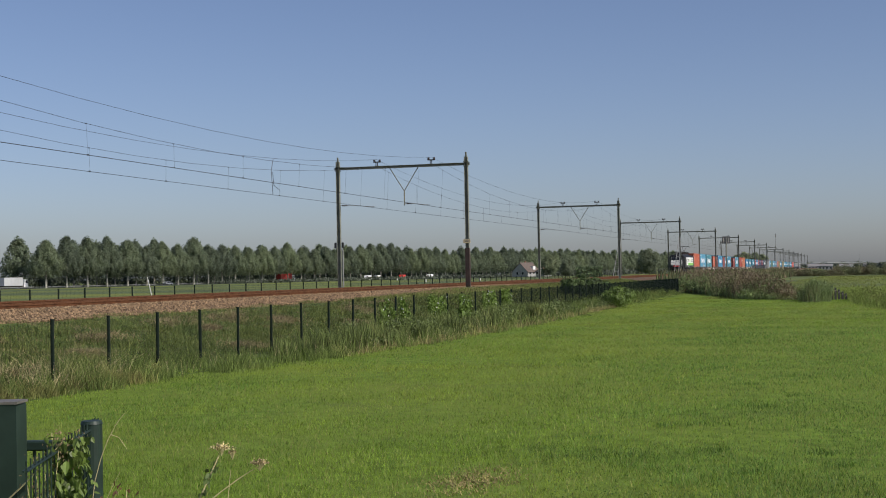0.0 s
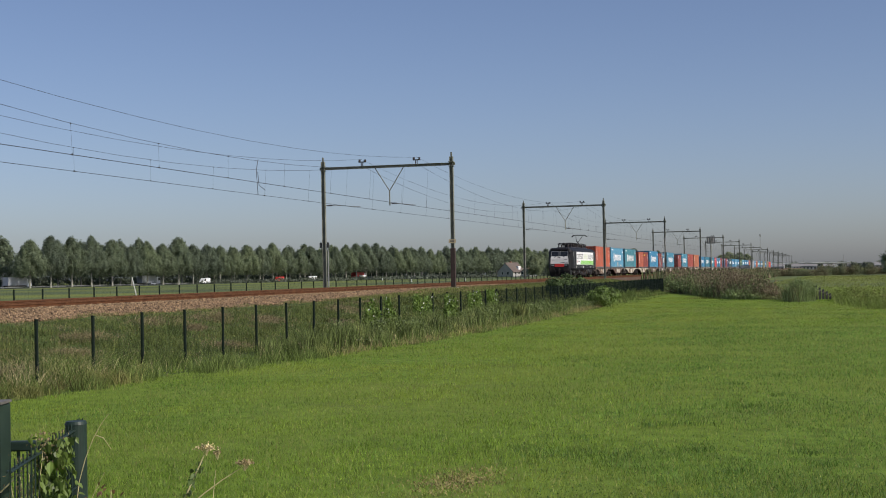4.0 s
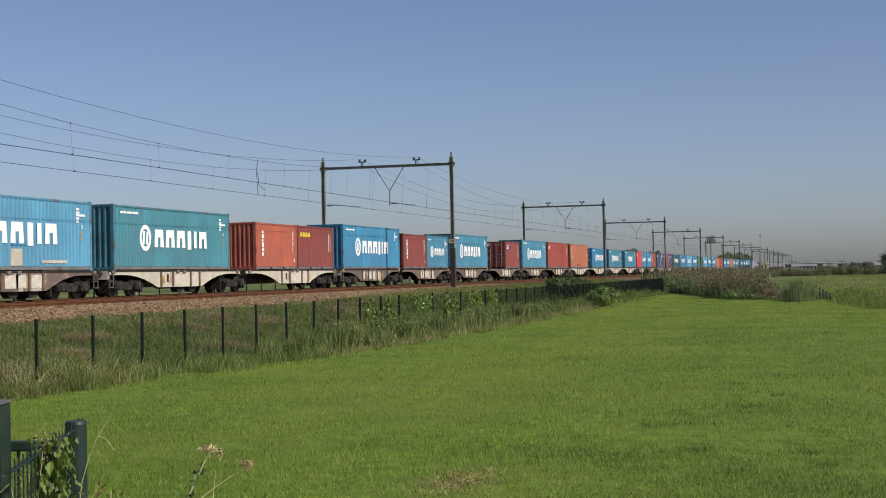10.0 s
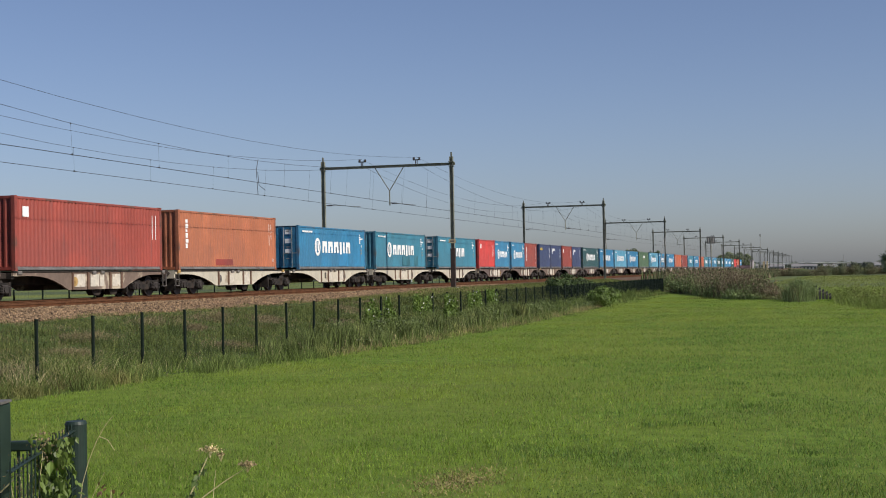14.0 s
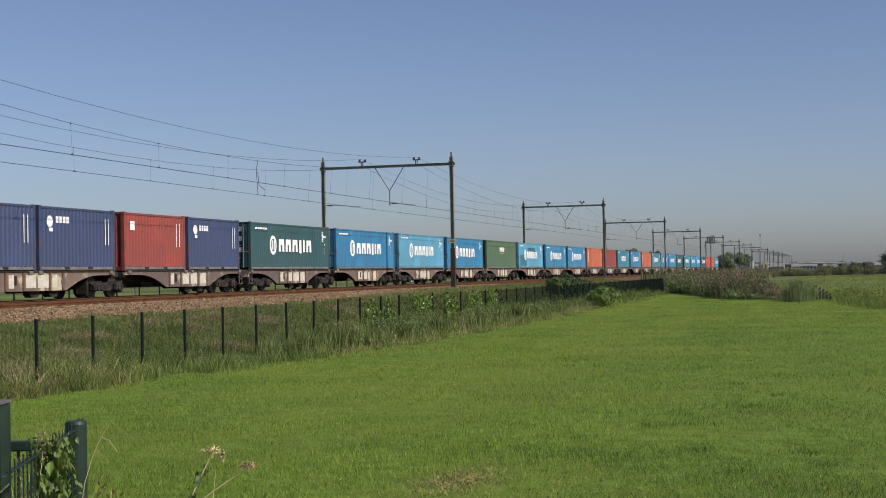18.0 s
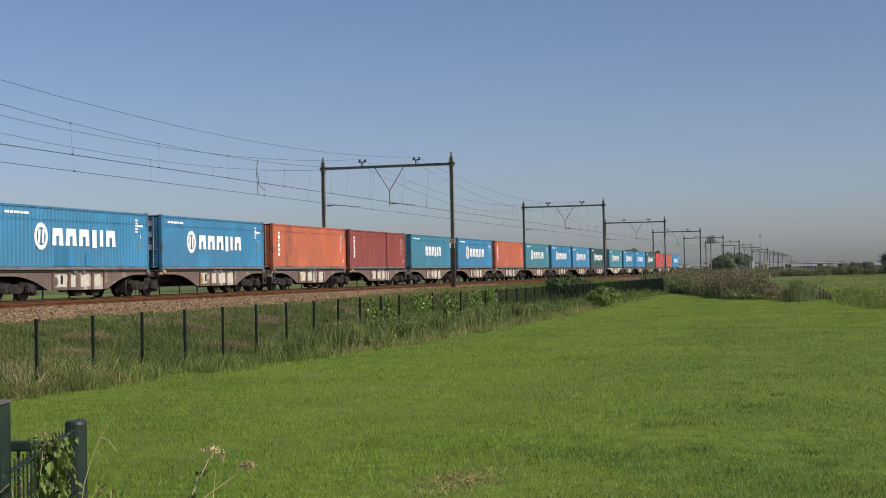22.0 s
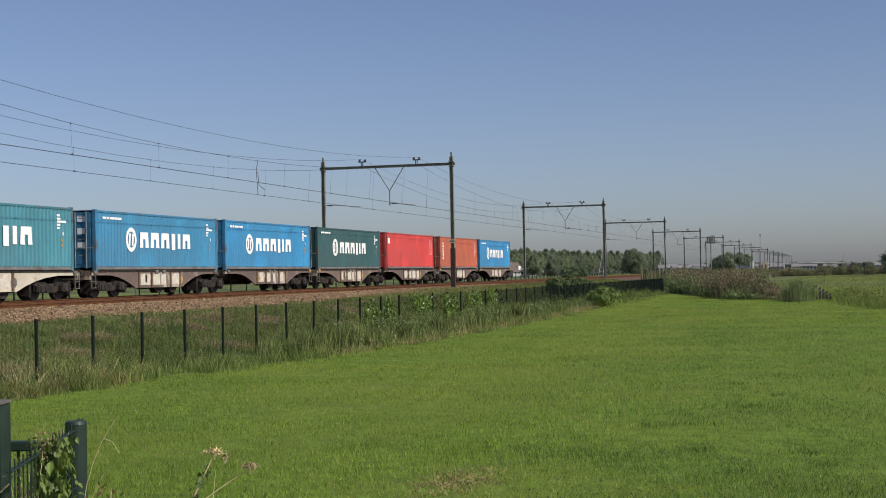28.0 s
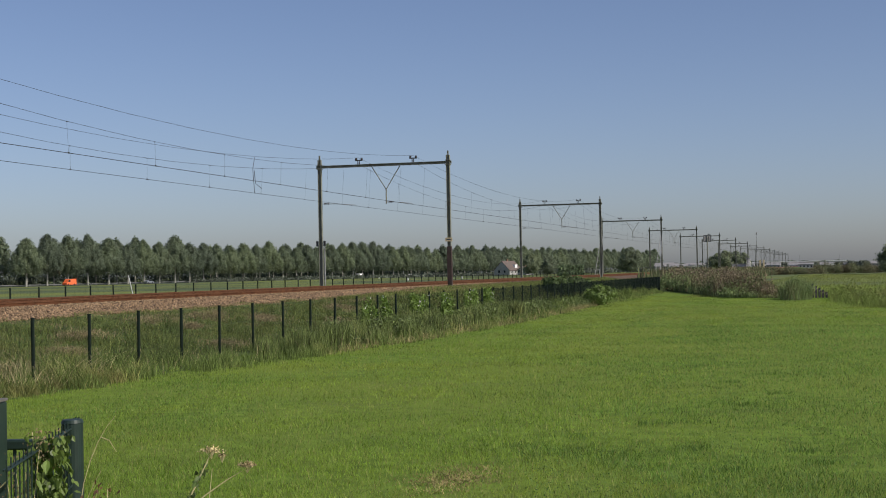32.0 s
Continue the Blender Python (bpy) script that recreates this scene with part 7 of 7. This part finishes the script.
for i in range(60):
    p, q = ROW_A + ROW_DIR * (-120 + 16 * i) + NRM * -2.0, ROW_A + ROW_DIR * (-104.3 + 16 * i) + NRM * -2.0
    put("rail", Shape().add([(p.x, p.y, 0.5), (q.x, q.y, 0.5), (q.x, q.y, 0.85), (p.x, p.y, 0.85), (p.x + 0.05, p.y + 0.3, 0.5), (q.x + 0.05, q.y + 0.3, 0.5), (q.x + 0.05, q.y + 0.3, 0.85), (p.x + 0.05, p.y + 0.3, 0.85)],
        [(0, 1, 2, 3), (4, 7, 6, 5), (0, 4, 5, 1), (1, 5, 6, 2), (2, 6, 7, 3), (3, 7, 4, 0)]), "dull_steel", gr)
    put("rail_post", Shape().box(p.x - 0.1, p.x + 0.1, p.y + 0.3, p.y + 0.5, 0.0, 0.6), "dull_steel", gr)
for s, off in ((-6, 150), (33, 150), (110, 140), (150, 60)):
    p = ROW_A + ROW_DIR * s + NRM * off
    mp = thing("marker_post", "short white marker post in the grass", "post", "marker posts", pose(p.x, p.y, 0.1))
    put("shaft", Shape().box(-0.12, 0.12, -0.12, 0.12, 0, 0.95, 0.03), "white_paint", mp)


def gable_house(x, y, z, turn, length, width, eaves, ridge, wall, label):
    h = thing("house", label, "house", "", pose(x, y, z, 0, 0, turn))
    put("walls", Shape().prism_x([(-width / 2, 0), (width / 2, 0), (width / 2, eaves), (0, ridge), (-width / 2, eaves)], -length / 2, length / 2), wall, h)
    for s in (-1, 1):
        w2 = width / 2 + 0.4
        ze = eaves - 0.4 * (ridge - eaves) / (width / 2)
        put("roof_slope", Shape().prism_x([(0, ridge + 0.05), (s * w2, ze + 0.05), (s * w2, ze + 0.22), (0, ridge + 0.22)], -length / 2 - 0.3, length / 2 + 0.3), "roof_tile", h, "brown tiled roof slope")
    put("chimney", Shape().box(-0.9, -0.2, -0.35, 0.35, ridge - 0.6, ridge + 0.9, 0.03), "brick", h)
    for i, xx in enumerate((-length * 0.3, 0, length * 0.3)):
        w = put("window", Shape().box(xx - 0.6, xx + 0.6, -width / 2 - 0.03, -width / 2 + 0.1, 1.0, 2.2), "glass", h)
        put("frame", Shape().box(xx - 0.68, xx + 0.68, -width / 2 - 0.025, -width / 2 + 0.08, 0.92, 2.28), "white_paint", w)
    for yy in (-1.6, 1.6):
        w = put("window", Shape().box(-length / 2 - 0.03, -length / 2 + 0.1, yy - 0.55, yy + 0.55, 1.0, 2.3), "glass", h)
        put("frame", Shape().box(-length / 2 - 0.025, -length / 2 + 0.08, yy - 0.63, yy + 0.63, 0.92, 2.38), "white_paint", w)
    put("dormer", Shape().box(0.6, 2.6, -width * 0.42, -width * 0.1, eaves + 0.22 * (ridge - eaves), eaves + 0.62 * (ridge - eaves), 0.05), "white_paint", h, "white dormer")
    return h


# walls of both buildings greyed in colour to carry the gable's shade
gable_house(673.5, 151.0, 0.5, -20, 11, 9.0, 2.4, 6.7, "shaded_wall", "house with a brown tiled roof and white dormer, walls greyed for shade")
sh = gable_house(668, 141, 0.5, -20, 7, 5, 2.2, 3.8, "shaded_wall", "small outbuilding with a tiled roof, walls greyed for shade")
hg = thing("clipped_hedge", "tall clipped green hedge block beside the railway", "hedge", "", pose(494.5, 88, 0.3, 0, 0, -75))
rngh = np.random.default_rng(77)
pts = np.stack([rngh.uniform(-4.6, 4.6, 4200), rngh.choice([-1.5, 1.5], 4200) + rngh.normal(size=4200) * 0.25, rngh.uniform(0, 3.5, 4200)], -1)
pts[:1200, 1], pts[:1200, 2] = rngh.uniform(-1.6, 1.6, 1200), 3.5 + rngh.normal(size=1200) * 0.12
v, f = leaf_quads(pts, 0.34, rngh)
mat("hedge_leaf", (0.15, 0.205, 0.105), 0.7, vary=0.25, scale=0.4, fine=2, island=0.35)
put("foliage", raw_mesh("hedge_foliage", v, f), "hedge_leaf", hg)
put("core", Shape().box(-4.5, 4.5, -1.3, 1.3, 0, 3.3, 0.2), "bark", hg)

# board signal on its mast, leaning pole, ladders, far mast
sg = thing("line_sign", "square trackside board with pale bars on a steel mast", "sign", "", pose(300, 24.2, 0))
put("mast", Shape().tube([(0, 0, 1.2), (0, 0, 9.0)], 0.12, 8), "mast_green", sg)
bd = put("board", Shape().box(-0.05, 0.05, -0.85, 0.85, 7.75, 9.25, 0.03), "dull_steel", sg)
for yy in (-0.5, 0.0, 0.5):
    put("pale_bar", Shape().box(-0.07, -0.055, yy - 0.11, yy + 0.11, 8.0, 8.95), "concrete", bd)
lp = thing("leaning_post", "thin white post leaning beside the back fence", "post", "", pose(68.8, 36.0, 1.0, 0, -8, 0))
put("shaft", Shape().tube([(0, 0, -0.2), (-0.35, 0.1, 1.65)], 0.028, 6), "white_paint", lp)
for gx, y in ((220.3, POST_FAR), (220.3, POST_NEAR)):
    ld = thing("anchor_stay", "pale steel ladder stay braced against a gantry post", "stay", "ladder stays", pose(gx, y, 0))
    for s in (-0.35, 0.35):
        put("stile", Shape().tube([(-4.6, 0.2 + s, 1.35), (-0.2, s * 0.4, 7.6)], 0.045, 6), "galvanised", ld)
    for i in range(9):
        k = (i + 0.5) / 9
        put("rung", Shape().tube([(-4.6 + 4.4 * k, -0.35 * (1 - 0.6 * k) + 0.2 * (1 - k), 1.35 + 6.25 * k), (-4.6 + 4.4 * k, 0.35 * (1 - 0.6 * k) + 0.2 * (1 - k), 1.35 + 6.25 * k)], 0.035, 5), "galvanised", ld)
fm = thing("antenna_mast", "thin grey lattice antenna mast beside the railway", "mast", "", pose(512, 24.0, 0))
put("shaft", Shape().tube([(0, 0, 0), (0, 0, 14.5)], 0.16, 6, 0.06), "galvanised", fm)
put("antenna", Shape().box(-0.2, 0.2, -0.2, 0.2, 13.6, 14.6, 0.05), "galvanised", fm)
for x, y, w, h in ((474, 27.9, 4.6, 3.9), (472, 24.9, 1.1, 6.6)):
    cb = thing("relay_house", "pale trackside equipment building", "building", "trackside buildings", pose(x, y, 0.8))
    put("walls", Shape().box(-1.2, 1.2, -w / 2, w / 2, 0, h * 0.62, 0.03), "render_wall", cb)
    put("roof", Shape().box(-1.4, 1.4, -w / 2 - 0.15, w / 2 + 0.15, h * 0.62, h * 0.62 + 0.2), "far_wall", cb)

for y in (21.5, 20.35):
    tp = thing("timber_post", "stout pale timber post beside the railway", "post", "timber posts by the line", pose(480, y, 0.4))
    put("shaft", Shape().box(-0.25, 0.25, -0.28, 0.28, 0, 4.2, 0.05), "sign_yellow", tp)

vd = thing("viaduct", "long pale concrete road viaduct on the horizon", "bridge", "", pose(1545, 0, 0))
put("deck", Shape().box(-7, 7, -20, 110, 5.4, 6.5, 0.2), "concrete", vd)
put("parapet", Shape().box(-7.3, -7.02, -20, 110, 6.5, 7.1), "white_paint", vd)
for i in range(6):
    put("pier", Shape().box(-2, 2, -16 + 24 * i, -14.5 + 24 * i, 0, 5.2), "concrete", vd)
rngb = random.Random(4)
mat("slate", (0.26, 0.25, 0.25), 0.8, vary=0.15, scale=0.2, fine=2)
for i in range(22):
    x, y = (rngb.uniform(1250, 1750), -70 + i * 15 + rngb.uniform(-5, 5)) if i < 12 else (rngb.uniform(1050, 1250), 88 + (i - 12) * 4.6 + rngb.uniform(-2, 2))
    b = thing("far_building", "small pale building on the distant horizon", "building", "distant buildings", pose(x, y, 0.0))
    w, h = rngb.uniform(6, 16), rngb.uniform(2.5, 5.5)
    put("walls", Shape().box(-6, 6, -w / 2, w / 2, 0, h, 0.05), rngb.choice(("far_wall", "render_wall", "far_wall")), b)
    put("roof", Shape().prism_y([(-6.4, h), (6.4, h), (0, h + rngb.uniform(1.0, 3.0))], -w / 2 - 0.3, w / 2 + 0.3), "slate", b)
    for k in range(int(w / 3)):
        put("window", Shape().box(-6.05, -5.9, -w / 2 + 1 + 3 * k, -w / 2 + 2.4 + 3 * k, 1.0, 2.4), "glass", b)
for y, h in ((-14, 16), (30, 14), (64, 15)):
    b = thing("far_pylon", "thin distant mast on the horizon", "mast", "distant masts", pose(1650, y, 0))
    put("shaft", Shape().tube([(0, 0, 0), (0, 0, h)], 0.35, 6, 0.15), "galvanised", b)

# ------------------------------------------------------------------ the gate beside the camera
gp = thing("gate_post", "thick dark green steel gate post with a flat top", "post", "", pose(4.555, 2.998, 0.6, 0, 0, 15))
put("shaft", Shape().box(-0.06, 0.06, -0.058, 0.055, 0, 1.404, 0.008), "gate_green", gp)
put("cap", Shape().box(-0.064, 0.064, -0.062, 0.059, 1.404, 1.413), "steel_worn", gp, "worn steel cap")
gt = thing("gate", "dark green steel gate with upright bars", "gate", "", pose(5.03, 3.28, 0.6, 0, 0, -78))
put("top_rail", Shape().box(-0.1, 0.36, -0.025, 0.025, 1.165, 1.205, 0.006), "gate_green", gt)
put("bottom_rail", Shape().box(-0.1, 0.36, -0.025, 0.025, 0.15, 0.19, 0.006), "gate_green", gt)
for i in range(9):
    put("bar", Shape().tube([(-0.06 + 0.05 * i, 0, 0.19), (-0.06 + 0.05 * i, 0, 1.165)], 0.007, 6), "gate_green", gt)
fp = thing("fence_post", "dark green round fence post with a domed cap", "post", "", pose(4.92, 2.855, 0.6))
put("shaft", Shape().tube([(0, 0, 0), (0, 0, 1.29)], 0.041, 22), "gate_green", fp)
put("cap", Shape().tube([(0, 0, 1.29), (0, 0, 1.303)], 0.044, 22, 0.038), "gate_green", fp)
pa, pb = Vector((3.79, 2.43, 0.6)), Vector((4.985, 2.885, 0.6))
ang = math.degrees(math.atan2(pb.y - pa.y, pb.x - pa.x))
pn = thing("bar_fence", "dark green double-bar mesh fence with spiked top", "fence", "", pose(pa.x, pa.y, pa.z, 0, 0, ang))
ln = (pb - pa).length
for i in range(20):
    x = 0.02 + (ln - 0.04) * i / 19
    put("upright", Shape().tube([(x, 0, 0.05), (x, 0, 1.300)], 0.0026, 6), "gate_green", pn)
for z in (0.15, 0.45, 0.75, 1.05, 1.27):
    for y in (-0.006, 0.006):
        put("cross_bar", Shape().tube([(0, y, z), (ln, y, z)], 0.004, 6), "gate_green", pn)


def big_leaves(n, x0, x1, y0, y1, z0, z1, size, seed):
    rng = np.random.default_rng(seed)
    s = Shape()
    for i in range(n):
        c = Vector((rng.uniform(x0, x1), rng.uniform(y0, y1), z1 - (z1 - z0) * rng.random() ** 0.9))
        m = pose(c.x, c.y, c.z, rng.normal() * 30 - 20, 60 + rng.normal() * 28, rng.uniform(0, 360))
        k = size * rng.uniform(0.6, 1.25)
        pts = [(0, 0, 0), (0.35 * k, 0.42 * k, 0.05 * k), (0.9 * k, 0.28 * k, 0.0), (1.35 * k, 0, -0.12 * k), (0.9 * k, -0.28 * k, 0.0), (0.35 * k, -0.42 * k, 0.05 * k), (0.7 * k, 0, -0.05 * k)]
        s.add([tuple(m @ Vector(p)) for p in pts], [(0, 6, 1), (1, 6, 2), (2, 6, 3), (3, 6, 4), (4, 6, 5), (5, 6, 0)])
    return s


def hanging_leaves(n, x0, x1, y0, y1, z0, z1, size, seed):
    """Long leaves that droop from their stalks, folded along the middle."""
    rng = np.random.default_rng(seed)
    s = Shape()
    for i in range(n):
        m = pose(rng.uniform(x0, x1), rng.uniform(y0, y1), rng.uniform(z0, z1), rng.normal() * 14, 68 + rng.normal() * 16, 200 + rng.normal() * 45)
        k = size * rng.uniform(0.6, 1.2)
        pts = [(0, 0, 0), (0.22 * k, 0.30 * k, 0.06 * k), (0.75 * k, 0.34 * k, 0.08 * k), (1.5 * k, 0.0, -0.05 * k), (0.75 * k, -0.34 * k, 0.08 * k), (0.22 * k, -0.30 * k, 0.06 * k), (0.7 * k, 0, 0.0)]
        s.add([tuple(m @ Vector(p)) for p in pts], [(0, 6, 1), (1, 6, 2), (2, 6, 3), (3, 6, 4), (4, 6, 5), (5, 6, 0)])
    return s


mat("ragged_leaf", (0.135, 0.195, 0.06), 0.6, thin=0.3, vary=0.3, scale=8, fine=60, island=0.45)
mat("dead_leaf", (0.30, 0.225, 0.13), 0.8, thin=0.3, vary=0.3, scale=8, fine=60, island=0.5)
mat("red_leaf", (0.15, 0.085, 0.045), 0.7, thin=0.25, vary=0.3, scale=8, fine=60, island=0.5)
mat("ivy_leaf", (0.15, 0.215, 0.05), 0.5, thin=0.3, vary=0.3, scale=8, fine=60, island=0.45)
cv = thing("climbing_plant", "green leafy climber with dry stems on the mesh fence", "climber", "", pose(4.275, 2.565, 0.6))
put("leaves", big_leaves(820, -0.05, 0.06, -0.058, 0.07, 0.74, 1.325, 0.025, 5), "ivy_leaf", cv)
put("hanging_leaves", hanging_leaves(30, -0.07, 0.0, -0.04, 0.075, 0.86, 1.26, 0.036, 9), "ivy_leaf", cv, "large drooping green leaves")
put("dry_leaves", big_leaves(170, -0.06, 0.06, -0.045, 0.085, 1.21, 1.35, 0.0075, 6), "dead_leaf", cv, "withered brown leaves")
for a, b, c in (((-0.13, 0.185, 1.10), (-0.06, 0.115, 1.185), (0.0, 0.03, 1.30)), ((-0.1, 0.10, 0.9), (0, 0.05, 1.1), (0.0, 0.07, 1.33)), ((0.0, -0.02, 0.5), (0.0, 0.01, 0.9), (0.02, 0.04, 1.2)), ((0.02, 0.10, 0.5), (0.0, 0.08, 0.9), (0.0, 0.11, 1.12))):
    put("stem", Shape().tube([a, b, c], 0.0032, 5, 0.0015), "dry_stalk", cv, "pale dry stem")
rngs = random.Random(21)
for i in range(9):
    y0 = rngs.uniform(0.03, 0.16)
    put("stem", Shape().tube([(-0.08, y0, 0.55), (-0.06, y0 + rngs.uniform(-0.02, 0.02), 0.85), (-0.05, y0 + rngs.uniform(-0.05, 0.05), rngs.uniform(1.12, 1.29))], 0.0022, 5, 0.001), "dry_stalk", cv)
put("withered_leaves", big_leaves(110, -0.08, -0.02, 0.03, 0.15, 1.05, 1.27, 0.010, 8), "dead_leaf", cv, "curled brown leaves")
for i in range(4):
    q = Vector((5.004 + 0.0030 * i, 2.897 - 0.0060 * i, 0)) - pa
    qx, qy = q.x * math.cos(radians(ang)) + q.y * math.sin(radians(ang)), q.y * math.cos(radians(ang)) - q.x * math.sin(radians(ang))
    put("upright", Shape().tube([(qx, qy, 1.05), (qx, qy, 1.300 + 0.004 * (i % 2))], 0.0026, 6), "gate_green", pn)


def stalk(x, y, z, pts, r, heads, label, head_m="seed_head"):
    t = thing("dry_stalk", label, "plant", "dry stalks in front", pose(x, y, z))
    put("stem", Shape().tube(pts, r, 5, r * 0.5), "dry_stalk", t)
    rng = np.random.default_rng(int(1000 * x + 7))
    for c, rad, n in heads:
        u = rng.normal(size=(n, 3))
        u[:, 2] = np.abs(u[:, 2]) * 0.6
        p = np.asarray(c) + u * rad * 0.5
        v, f = leaf_quads(p, 0.0062, rng, aspect=1.1)
        put("seed_head", raw_mesh("seed_head", v, f), head_m, t, "withered flower head")
        ray_s = Shape()
        for q in p[:: max(1, n // 14)]:
            ray_s.tube([tuple(np.asarray(c) - (0, 0, 0.022)), tuple(q)], 0.0008, 4)
        put("umbel_rays", ray_s, "dry_stalk", t)
    return t


umb = stalk(4.33, 2.187, 0.732, [(0, 0.02, 0), (0.01, 0.0, 0.80), (0.02, -0.055, 0.95), (0.03, -0.10, 1.05), (0.038, -0.135, 1.125)], 0.0042, [((0.041, -0.142, 1.143), 0.027, 330), ((0.05, -0.178, 1.130), 0.014, 110)], "withered umbel on a dark stem with ragged leaves")
rag = Shape()
for i in range(9):
    u = i / 8
    q = big_leaves(7, 0.012 + 0.02 * u - 0.012, 0.012 + 0.02 * u + 0.012, -0.02 - 0.10 * u - 0.014, -0.02 - 0.10 * u + 0.014, 0.86 + 0.22 * u, 0.89 + 0.22 * u, 0.018, 300 + i)
    rag.add(q.v, q.f)
put("ragged_leaves", rag, "ragged_leaf", umb, "dark green ragged leaves")
bent = stalk(4.35, 2.155, 0.735, [(0, 0.10, 0), (0.0, 0.03, 0.84), (0.005, -0.03, 0.945), (0.02, -0.09, 0.995), (0.035, -0.15, 1.04), (0.045, -0.205, 1.075)], 0.0032, [((0.050, -0.222, 1.09), 0.024, 260)], "straw-coloured stalk bent under a mauve-brown umbel", "faded_head")
rw = thing("red_weed", "small weed with withered reddish leaves", "plant", "", pose(4.28, 2.37, 0.72))
put("leaves", big_leaves(90, -0.04, 0.05, -0.07, 0.07, 0.84, 1.045, 0.014, 15), "red_leaf", rw)
put("stem", Shape().tube([(0, 0, 0), (0.0, 0.01, 0.6), (0.01, -0.01, 1.02)], 0.003, 5, 0.0015), "dry_stalk", rw)
stalk(4.60, 2.13, 0.72, [(0, 0, 0), (0, 0.0, 0.95), (0.0, -0.012, 1.05)], 0.002, [], "thin straight straw-coloured dry stalk")
arch = stalk(4.47, 2.61, 0.66, [(0, 0.02, 0.0), (0, 0.0, 0.95), (0.006, -0.014, 1.08), (0.014, -0.034, 1.16), (0.022, -0.060, 1.23), (0.03, -0.090, 1.285), (0.035, -0.117, 1.320)], 0.0019, [], "pale arching grass stem")
stalk(4.48, 2.56, 0.66, [(0, 0.02, 0.0), (0.0, -0.01, 1.0), (0.01, -0.04, 1.07), (0.01, -0.065, 1.11)], 0.0016, [], "pale dry grass stem")
put("drooping_spikelet", Shape().tube([(0.024, -0.068, 1.245), (0.026, -0.100, 1.235), (0.03, -0.128, 1.195)], 0.0020, 5, 0.001), "dry_stalk", arch)

# the umbels and the arching stem nod in the wind: seconds and the lean in degrees
NOD = ((0, 0.4), (0.5, 0.4), (1, 0.0), (1.5, 0.4), (2, 1.1), (2.5, 0.4), (3, 0.6), (3.5, 0.4), (5.5, 0.6), (6, 1.1), (6.5, 1.4), (7, 0.3), (7.5, -0.3), (8, 0.0), (8.5, 0.1), (9, 0.8), (9.5, 1.2),
       (10, 0.9), (10.5, 0.8), (11, 1.1), (11.5, 1.4), (12, 1.4), (13, 0.9), (13.5, 0.8), (14.5, 1.4), (16.5, 1.7), (18, 1.4), (19, 1.2), (20.5, 1.2), (21, 1.7), (22.5, 1.2), (23.5, 1.7), (27.5, 1.8), (32, 1.9))
for ob, part_of, rest in ((umb, 0.95, -0.4), (bent, 0.7, 0.4), (arch, 1.0, 0.0)):
    p0 = ob.location.copy()
    TRAFFIC.append((ob, [(t, Matrix.Translation(p0 - Vector((0, 0, 0.0075 * a * part_of))) @ Matrix.Rotation(radians(a * part_of + rest), 4, Vector((0.964, 0.266, 0)))) for t, a in NOD]))

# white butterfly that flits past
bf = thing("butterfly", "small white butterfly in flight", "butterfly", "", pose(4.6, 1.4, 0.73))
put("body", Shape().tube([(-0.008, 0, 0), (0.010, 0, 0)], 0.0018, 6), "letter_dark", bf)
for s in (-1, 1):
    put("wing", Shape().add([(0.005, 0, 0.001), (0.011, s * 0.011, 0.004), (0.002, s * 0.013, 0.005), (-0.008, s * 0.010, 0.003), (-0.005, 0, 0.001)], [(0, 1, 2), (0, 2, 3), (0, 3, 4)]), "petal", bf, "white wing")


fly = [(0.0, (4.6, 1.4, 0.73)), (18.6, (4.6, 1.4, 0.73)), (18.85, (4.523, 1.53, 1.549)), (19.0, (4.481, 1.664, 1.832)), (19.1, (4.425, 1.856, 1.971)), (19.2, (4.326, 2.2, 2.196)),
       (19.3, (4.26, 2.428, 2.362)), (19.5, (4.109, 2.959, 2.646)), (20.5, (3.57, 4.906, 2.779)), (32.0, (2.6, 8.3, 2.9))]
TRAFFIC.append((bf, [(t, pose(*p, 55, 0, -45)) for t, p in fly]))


# ------------------------------------------------------------------ what moves
def motions():
    for ob, x, y, z in MOVING:
        walk(ob, [(0.0, pose(x, y, z)), (16.0, pose(x - SPEED * 16.0, y, z)), (32.0, pose(x - SPEED * 32.0, y, z))])
    for ob, rows in TRAFFIC:
        walk(ob, rows)


motions()
